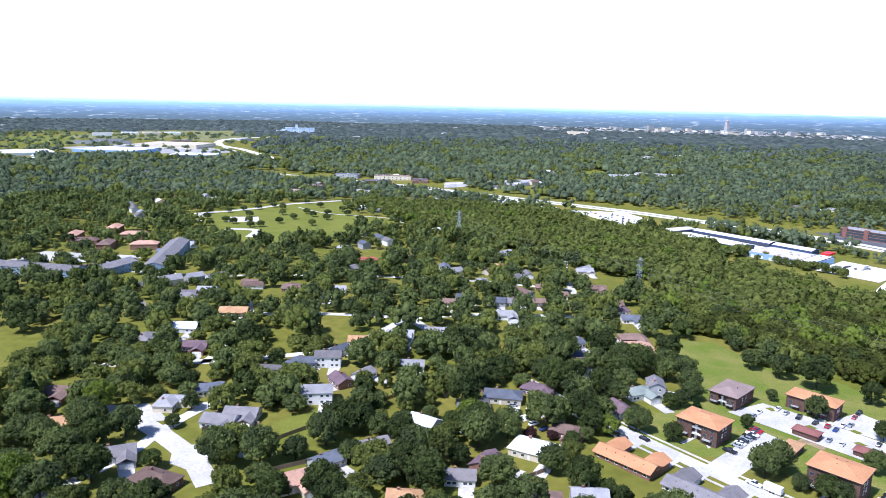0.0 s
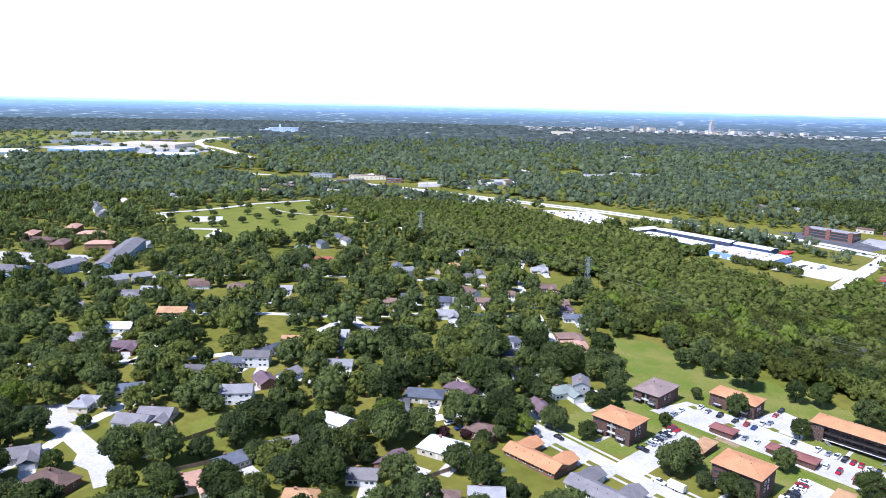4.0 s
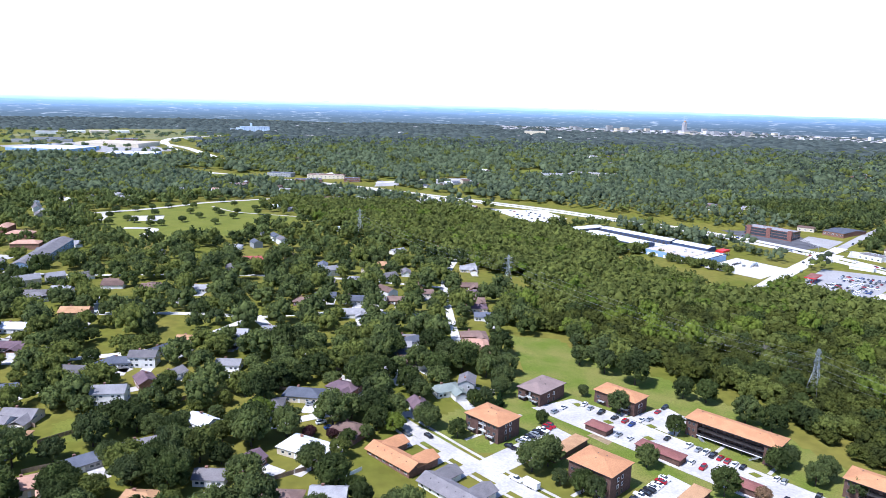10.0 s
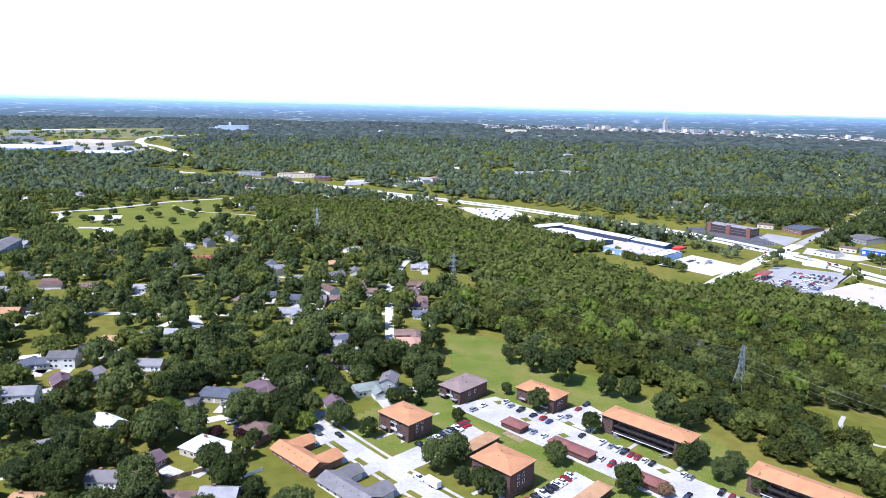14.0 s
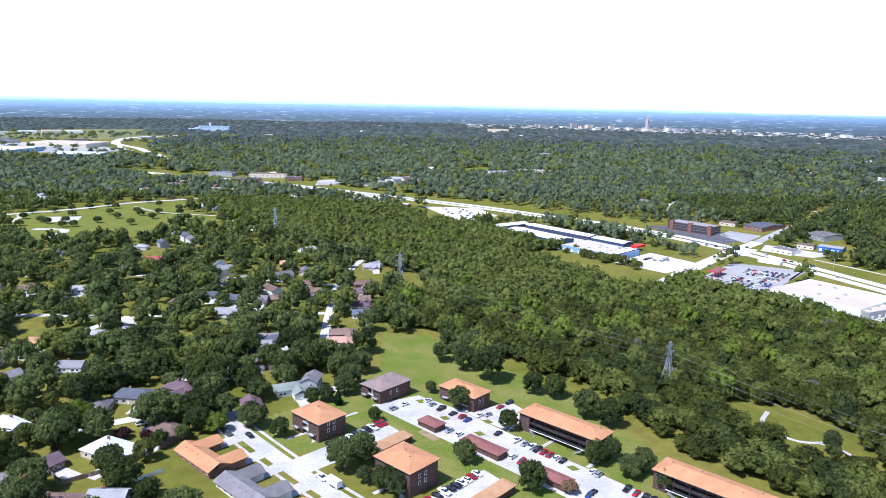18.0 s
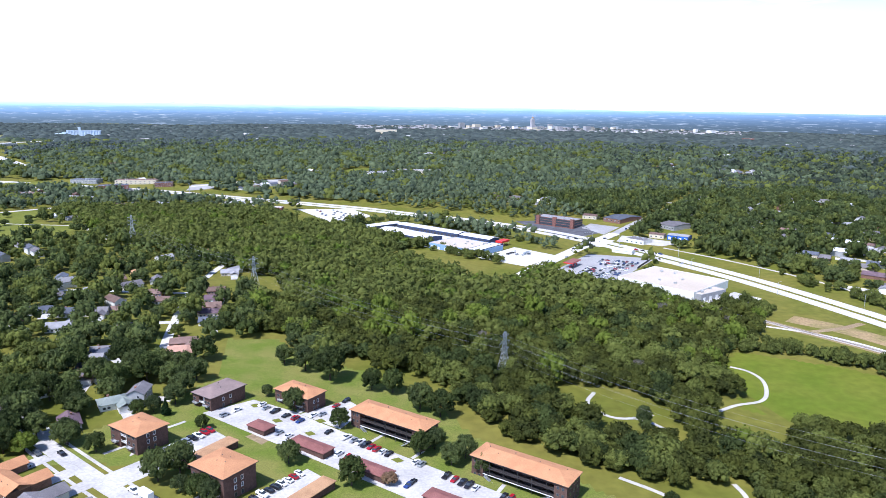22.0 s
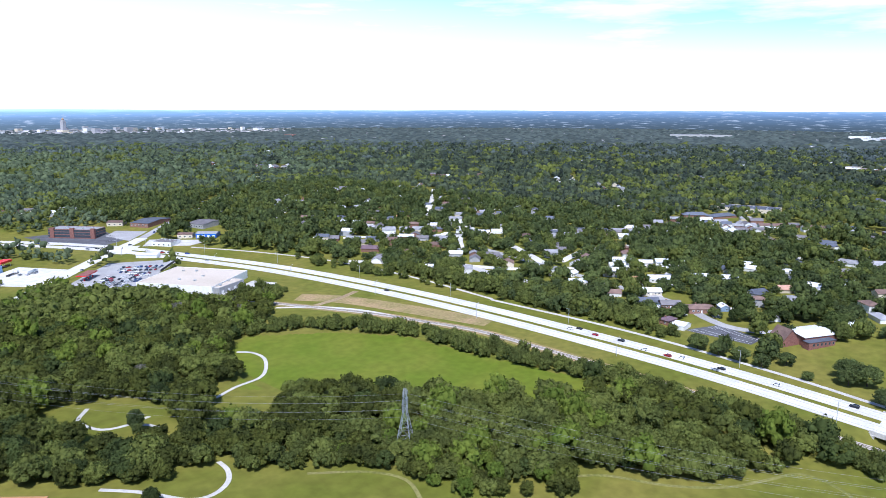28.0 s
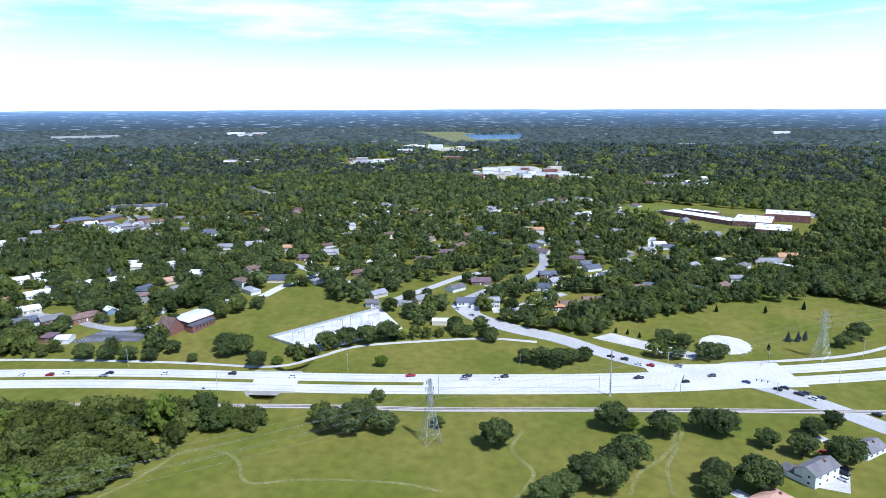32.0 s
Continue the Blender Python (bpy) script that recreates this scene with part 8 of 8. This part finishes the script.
# quarter west of the apartments: single trees
x, y, r = scatter(-200, 130, 180, 372, 10.4, 3.6, 8.6, in_view)
k = free(x, y, r) & ~inside(WOOD, x, y) & (TR.uniform(0, 1, len(x)) < 0.82)
x, y, r = x[k], y[k], r[k]
order = np.argsort(y)[:150]
for i in order:
    u = TR.uniform()
    tree(float(x[i]), float(y[i]), float(r[i]), "bright" if u < 0.04 else "fir" if u < 0.08 else "pale" if u < 0.22 else "deep" if u < 0.44 else "leafy", float(TR.uniform(1.0, 1.4)), "trees of the old quarter")
rest = np.argsort(y)[150:]
grove("quarter_trees", x[rest], y[rest], r[rest], 1.1, NEAR, LEAF, "leafy shade trees between the houses")


def west(x, y):
    return in_view(x, y) & (valley_x(y) - x > 60) & ~inside(WOOD, x, y)


x, y, r = scatter(-560, 330, 366, 1000, 12.8, 4.6, 8.8, west)
k = free(x, y, r) & ((y > 372) | (x > 130)) & (TR.uniform(0, 1, len(x)) < np.where(np.sin(x * 0.052 + 1.1) * np.sin(y * 0.047 + x * 0.013) > 0.42, 0.32, 0.78))
near = k & (y < 620)
grove("quarter_trees", x[near], y[near], r[near], 1.15, MID, LEAF, "leafy shade trees between the houses of the western quarter")
near = k & (y >= 620)
grove("quarter_trees", x[near], y[near], r[near], 1.15, LOW, LEAF, "leafy shade trees in the farther western quarter")

# the wood along the creek
x, y, r = scatter(-130, 560, 10, 1020, 9.0, 4.8, 8.4, lambda a, b: inside(WOOD, a, b))
k = free(x, y, r, False)
for hx0, hy0, hr in HOUSE_SPOTS:
    k &= (x - hx0) ** 2 + (y - hy0) ** 2 > (hr + 2) ** 2
x, y, r = x[k], y[k], r[k]
pick = TR.uniform(0, 1, len(x))
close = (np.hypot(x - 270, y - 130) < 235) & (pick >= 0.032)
# the lower stretch of the wood takes the lighter green leaf colour
lighter = close & (x > 395) & (y < 200) & (pick <= 0.86)
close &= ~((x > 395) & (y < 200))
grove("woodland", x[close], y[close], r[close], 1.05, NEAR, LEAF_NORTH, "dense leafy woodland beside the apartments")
grove("woodland", x[lighter], y[lighter], r[lighter], 1.05, NEAR, LEAF_WOOD, "light green leafy woodland below the meadow")
bare = (y < 470) & (pick > 0.02) & (pick < 0.032)
grove("woodland", x[bare], y[bare], r[bare] * 0.7, 1.1, NEAR, LEAF_BARE, "bare grey half-dead trees in the woodland")
near = (y < 470) & (pick >= 0.032) & (pick < 0.93) & ~close & ~lighter
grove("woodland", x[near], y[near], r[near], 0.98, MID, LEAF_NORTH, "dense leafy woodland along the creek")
near = (y < 470) & ((pick <= 0.02) | ((x > 395) & (y < 200) & (pick > 0.86)) | ((pick > 0.93) & (np.hypot(x - 270, y - 130) >= 235)))
grove("woodland", x[near], y[near], r[near], 1.3, MID, LEAF_LIGHT, "yellow-green young trees in the woodland")
near = (y >= 470) & (pick > 0.9)
grove("woodland", x[near], y[near], r[near] * 1.1, 1.0, LOW, LEAF_LIGHT, "yellow-green trees in the valley woodland")
near = (y >= 470) & (pick <= 0.9)
grove("woodland", x[near], y[near], r[near] * 1.22, 0.92, LOW, LEAF_WOOD, "dense green woodland in the valley")
# young growth along the lower edge of the wood
EDGE = [(300, 240), (300, 227), (313, 219), (329, 214), (340, 210), (369, 182), (387, 153), (391, 134), (432, 93), (448, 101), (456, 88), (460, 70), (471, 60), (491, 54), (516, 63), (425, 160), (381, 195), (340, 234)]
x, y, r = scatter(295, 520, 50, 245, 7.4, 3.0, 5.6, lambda a, b: inside(EDGE, a, b))
k = np.ones(len(x), bool)
for c, hw in PAVED:
    k &= np.sqrt(((x[:, None] - c[None, :, 0]) ** 2 + (y[:, None] - c[None, :, 1]) ** 2).min(1)) > hw + 2.5
pick = TR.uniform(0, 1, len(x))
for part_of, mat, lab in ((pick < 0.2, LEAF_LIGHT, "yellow-green young trees along the wood's edge"), ((pick >= 0.2) & (pick < 0.6), LEAF_WOOD, "light green young trees along the wood's edge"), (pick >= 0.6, LEAF_NORTH, "dark leafy young trees along the wood's edge")):
    i = k & part_of
    grove("woodland", x[i], y[i], r[i], 1.15, NEAR, mat, lab)
# hedge rows along the railway and the meadow
hx_, hy_, hr_ = [], [], []
HEDGES = [([(440, 372), (470, 362), (500, 340), (522, 300), (532, 262), (536, 215), (545, 165), (552, 110), (548, 40), (535, 5)], 9, 290), ([(505, 455), (520, 430), (512, 440), (495, 462)], 16, 50), ([(262, 700), (310, 720), (352, 655), (372, 628)], 12, 60), ([(560, -30), (548, -60), (540, -20), (530, -50)], 5, 24)]
HEDGES += [([(545, -120), (538, -170), (532, -215), (528, -240)], 4, 26), ([(630, 5), (640, -25), (650, -60), (655, -100)], 3, 20), ([(345, 858), (385, 798), (418, 748), (445, 715)], 6, 50), ([(628, 430), (640, 330), (642, 240), (640, 150)], 9, 90), ([(650, 430), (654, 330), (652, 240), (650, 172)], 9, 130), ([(600, 560), (622, 480), (630, 420)], 9, 40)]
for pts, w, n in HEDGES:
    c, nrm = along(pts, 4)
    i = TR.randint(0, len(c), n)
    p = c[i] + nrm[i] * TR.uniform(-w, w, n)[:, None]
    hx_.append(p[:, 0]), hy_.append(p[:, 1]), hr_.append(TR.uniform(2.4, 4.8, n) * (1.5 if pts[0][0] == 650 else 1))
x, y, r = np.concatenate(hx_), np.concatenate(hy_), np.concatenate(hr_)
k = np.ones(len(x), bool)
for c, hw in PAVED:
    d = np.sqrt(((x[:, None] - c[None, :, 0]) ** 2 + (y[:, None] - c[None, :, 1]) ** 2).min(1))
    k &= d > hw + 1.5
grove("hedgerow", x[k], y[k], r[k], 1.25, MID, LEAF_WOOD, "uneven hedgerow of shrubs and small trees")


def north(x, y):
    return in_view(x, y) & (valley_x(y) - x < -38)


x, y, r = scatter(560, 1050, -560, 1050, 11.6, 4.6, 9.0, north)
k = free(x, y, r) & (TR.uniform(0, 1, len(x)) < np.where(y > 60, 0.93, 0.78))
near = k & (np.hypot(x - 200, y) < 720)
grove("quarter_trees", x[near], y[near], r[near], 1.05, MID, LEAF, "leafy shade trees across the highway")
near = k & (np.hypot(x - 200, y) >= 720)
grove("quarter_trees", x[near], y[near], r[near], 1.2, LOW, LEAF, "leafy shade trees of the northern quarters")

# yard trees close to the houses of the northern quarters
x, y, r = scatter(640, 1000, 60, 800, 14.5, 4.2, 6.8, north)
k = free(x, y, r, False) & (TR.uniform(0, 1, len(x)) < 0.5)
for hx0, hy0, hr in HOUSE_SPOTS:
    k &= (x - hx0) ** 2 + (y - hy0) ** 2 > (hr * 0.62 + 0.3 * r) ** 2
grove("quarter_trees", x[k], y[k], r[k], 1.15, MID, LEAF, "leafy yard trees close to the northern houses")

# tree belt round the far side of the crossroads meadow
BELT = [(655, -186), (674, -228), (677, -258), (692, -293), (709, -327), (723, -365), (704, -398), (682, -413), (668, -440), (700, -490), (770, -480), (795, -400), (770, -330), (748, -280), (738, -236), (716, -216), (690, -178)]
x, y, r = scatter(640, 810, -500, -170, 8.6, 4.0, 7.2, lambda a, b: inside(BELT, a, b))
k = np.ones(len(x), bool)
for hx0, hy0, hr in HOUSE_SPOTS:
    k &= (x - hx0) ** 2 + (y - hy0) ** 2 > (hr + 3) ** 2
for c, hw in PAVED:
    k &= np.sqrt(((x[:, None] - c[None, :, 0]) ** 2 + (y[:, None] - c[None, :, 1]) ** 2).min(1)) > hw + 3
grove("tree_belt", x[k], y[k], r[k], 1.1, MID, LEAF, "dense leafy tree belt behind the crossroads meadow")
# trees behind the apartment path
for u in ((289, 249, 5.2), (297, 240, 5.0), (284, 262, 5.6), (304, 233, 4.6), (310, 203, 3.6)):
    tree(u[0], u[1], u[2], "deep", 1.15, "trees behind the apartment path")
# trees beside the street to the traffic lights
for u in ((664, -99, 6.0), (652, -107, 5.0), (648, -117, 4.6), (650, -122, 4.4), (679, -136, 5.6), (674, -143, 5.4), (665, -151, 5.2), (661, -160, 5.0), (696, -142, 6.2), (686, -151, 5.5), (680, -160, 5.2), (664, -168, 4.8), (656, -176, 5.0), (650, -184, 5.0), (652, -194, 4.6), (705, -90, 5.4), (673, -176, 5.6), (665, -184, 5.2), (705, -55, 6.0), (723, -69, 5.6), (705, -121, 4.6)):
    tree(u[0], u[1], u[2], "deep" if int(u[0]) % 3 == 0 else "leafy", 1.1, "trees beside the street to the traffic lights")

# middle distance
joined_houses(street_rows(9, 620, (-1100, 2300, -900, 2300), 7, 950, 2300), "house roofs in rows between the distant trees", 63)
def middle(x, y):
    d = np.hypot(x - 150, y)
    core = ((x > -560) & (x < 330) & (y < 1000) & (valley_x(y) - x > 60)) | ((x > 560) & (x < 1050) & (y > -560) & (y < 1050)) | inside(WOOD, x, y) | ((x > 330) & (x < 570) & (y < 560))
    return in_view(x, y) & (d > 420) & (d < 1500) & ~core & (np.abs(valley_x(y) - x) > 26)


x, y, r = scatter(-1200, 1700, -1100, 1600, 15.2, 6.4, 11.8, middle)
k = free(x, y, r) & (TR.uniform(0, 1, len(x)) < 0.95)
FARTHER = [crown(550 + k, 3, 10, 0.2, "hump") for k in range(8)]
away = np.hypot(x - 150, y) > 1080


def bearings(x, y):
    """Bearing of each tree from the flight, blurred so that shaded and hazed leaf tints mix."""
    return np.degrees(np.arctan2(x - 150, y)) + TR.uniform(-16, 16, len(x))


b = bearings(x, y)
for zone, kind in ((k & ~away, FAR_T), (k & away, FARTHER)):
    # leaf colour by bearing; the middle one carries painted cloud shade
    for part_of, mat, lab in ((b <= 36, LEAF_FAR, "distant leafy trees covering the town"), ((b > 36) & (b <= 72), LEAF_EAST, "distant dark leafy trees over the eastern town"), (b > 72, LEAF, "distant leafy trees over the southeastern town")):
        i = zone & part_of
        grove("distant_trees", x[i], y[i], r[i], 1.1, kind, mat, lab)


def beyond(near, far):
    def keep(a, b):
        d = np.hypot(a - 150, b)
        town = (d > 3950) & (np.arctan2(a - 150, b) > 0.1) & (np.arctan2(a - 150, b) < 0.62) & (TR.uniform(0, 1, a.shape) < 0.7)
        return in_view(a, b) & (d >= near) & (d < far) & ~town
    return keep


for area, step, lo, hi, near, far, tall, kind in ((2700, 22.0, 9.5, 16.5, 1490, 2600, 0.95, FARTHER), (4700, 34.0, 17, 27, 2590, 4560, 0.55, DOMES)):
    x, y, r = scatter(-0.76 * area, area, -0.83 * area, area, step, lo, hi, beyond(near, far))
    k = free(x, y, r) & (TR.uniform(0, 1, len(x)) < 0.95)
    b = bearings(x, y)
    # the share of haze-tinted leaf colour grows with distance
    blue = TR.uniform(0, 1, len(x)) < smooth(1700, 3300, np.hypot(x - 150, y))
    for part_of, mat, lab in ((~blue & (b <= 36), LEAF_FAR, "distant leafy trees of the town"), (~blue & (b > 36), LEAF_EAST, "distant dark leafy trees of the eastern town"), (blue, LEAF_HAZED, "far woods tinted blue-green for haze, towards the horizon")):
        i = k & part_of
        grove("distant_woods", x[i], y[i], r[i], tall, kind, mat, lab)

# loose trees among the far halls
x, y, r = scatter(-1600, -470, 1640, 2760, 34.0, 6.5, 10.5, lambda a, b: TR.uniform(0, 1, a.shape) < 0.5)
k = np.ones(len(x), bool)
for hx0, hy0, hr in HOUSE_SPOTS:
    k &= (x - hx0) ** 2 + (y - hy0) ** 2 > (hr + 8) ** 2
for c, hw in PAVED:
    k &= np.sqrt(((x[:, None] - c[None, :, 0]) ** 2 + (y[:, None] - c[None, :, 1]) ** 2).min(1)) > hw + 8
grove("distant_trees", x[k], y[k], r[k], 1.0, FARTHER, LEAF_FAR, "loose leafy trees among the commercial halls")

# roofs showing between the far trees
def far_roofs(count, seed, dmin, dmax, amin, amax, size):
    g = np.random.RandomState(seed)
    V, F = [], []
    bearing = np.radians(g.uniform(amin, amax, count))
    away = np.sqrt(g.uniform(dmin ** 2, dmax ** 2, count))
    keep = free(150 + away * np.sin(bearing), away * np.cos(bearing), np.full(count, 18.0))
    for k in range(count):
        a, d = float(bearing[k]), float(away[k])
        cx, cy = 150 + d * math.sin(a), d * math.cos(a)
        if not keep[k]:
            continue
        l, w, h = size * g.uniform(0.7, 1.5), size * g.uniform(0.5, 0.8), g.uniform(4.0, 6.5)
        t = g.uniform(0, math.pi)
        z = float(land(cx, cy))
        q = np.array([(-l, -w, 0), (l, -w, 0), (l, w, 0), (-l, w, 0), (-l, -w, h), (l, -w, h), (l, w, h), (-l, w, h), (-l, 0, h + 2), (l, 0, h + 2)]) * np.array([0.5, 0.5, 1])
        c, s = math.cos(t), math.sin(t)
        q = np.column_stack([q[:, 0] * c - q[:, 1] * s + cx, q[:, 0] * s + q[:, 1] * c + cy, q[:, 2] + z])
        V.append(q)
        F.append(np.array([(0, 1, 5, 4), (2, 3, 7, 6), (1, 2, 6, 5), (3, 0, 4, 7), (4, 5, 9, 8), (6, 7, 8, 9), (5, 6, 9, 9), (7, 4, 8, 8)])[:6] + 10 * (len(V) - 1))
    return np.vstack(V), np.vstack(F)


PALE = surface("far_roofs_pale", (0.55, 0.54, 0.54), (0.20, 0.18, 0.18), 0.02, 0.8, island=0.35)
v, f = far_roofs(520, 33, 3980, 4620, 5, 36, 42)
tagged(new("distant_houses", mesh_arrays("distant_houses", v, f, PALE)), "white roofs of the distant inner town", "houses", kind="stuff")
v, f = far_roofs(380, 32, 2300, 4500, -36, 126, 30)
tagged(new("distant_houses", mesh_arrays("distant_houses", v, f, PALE)), "white roofs of the distant town", "houses", kind="stuff")
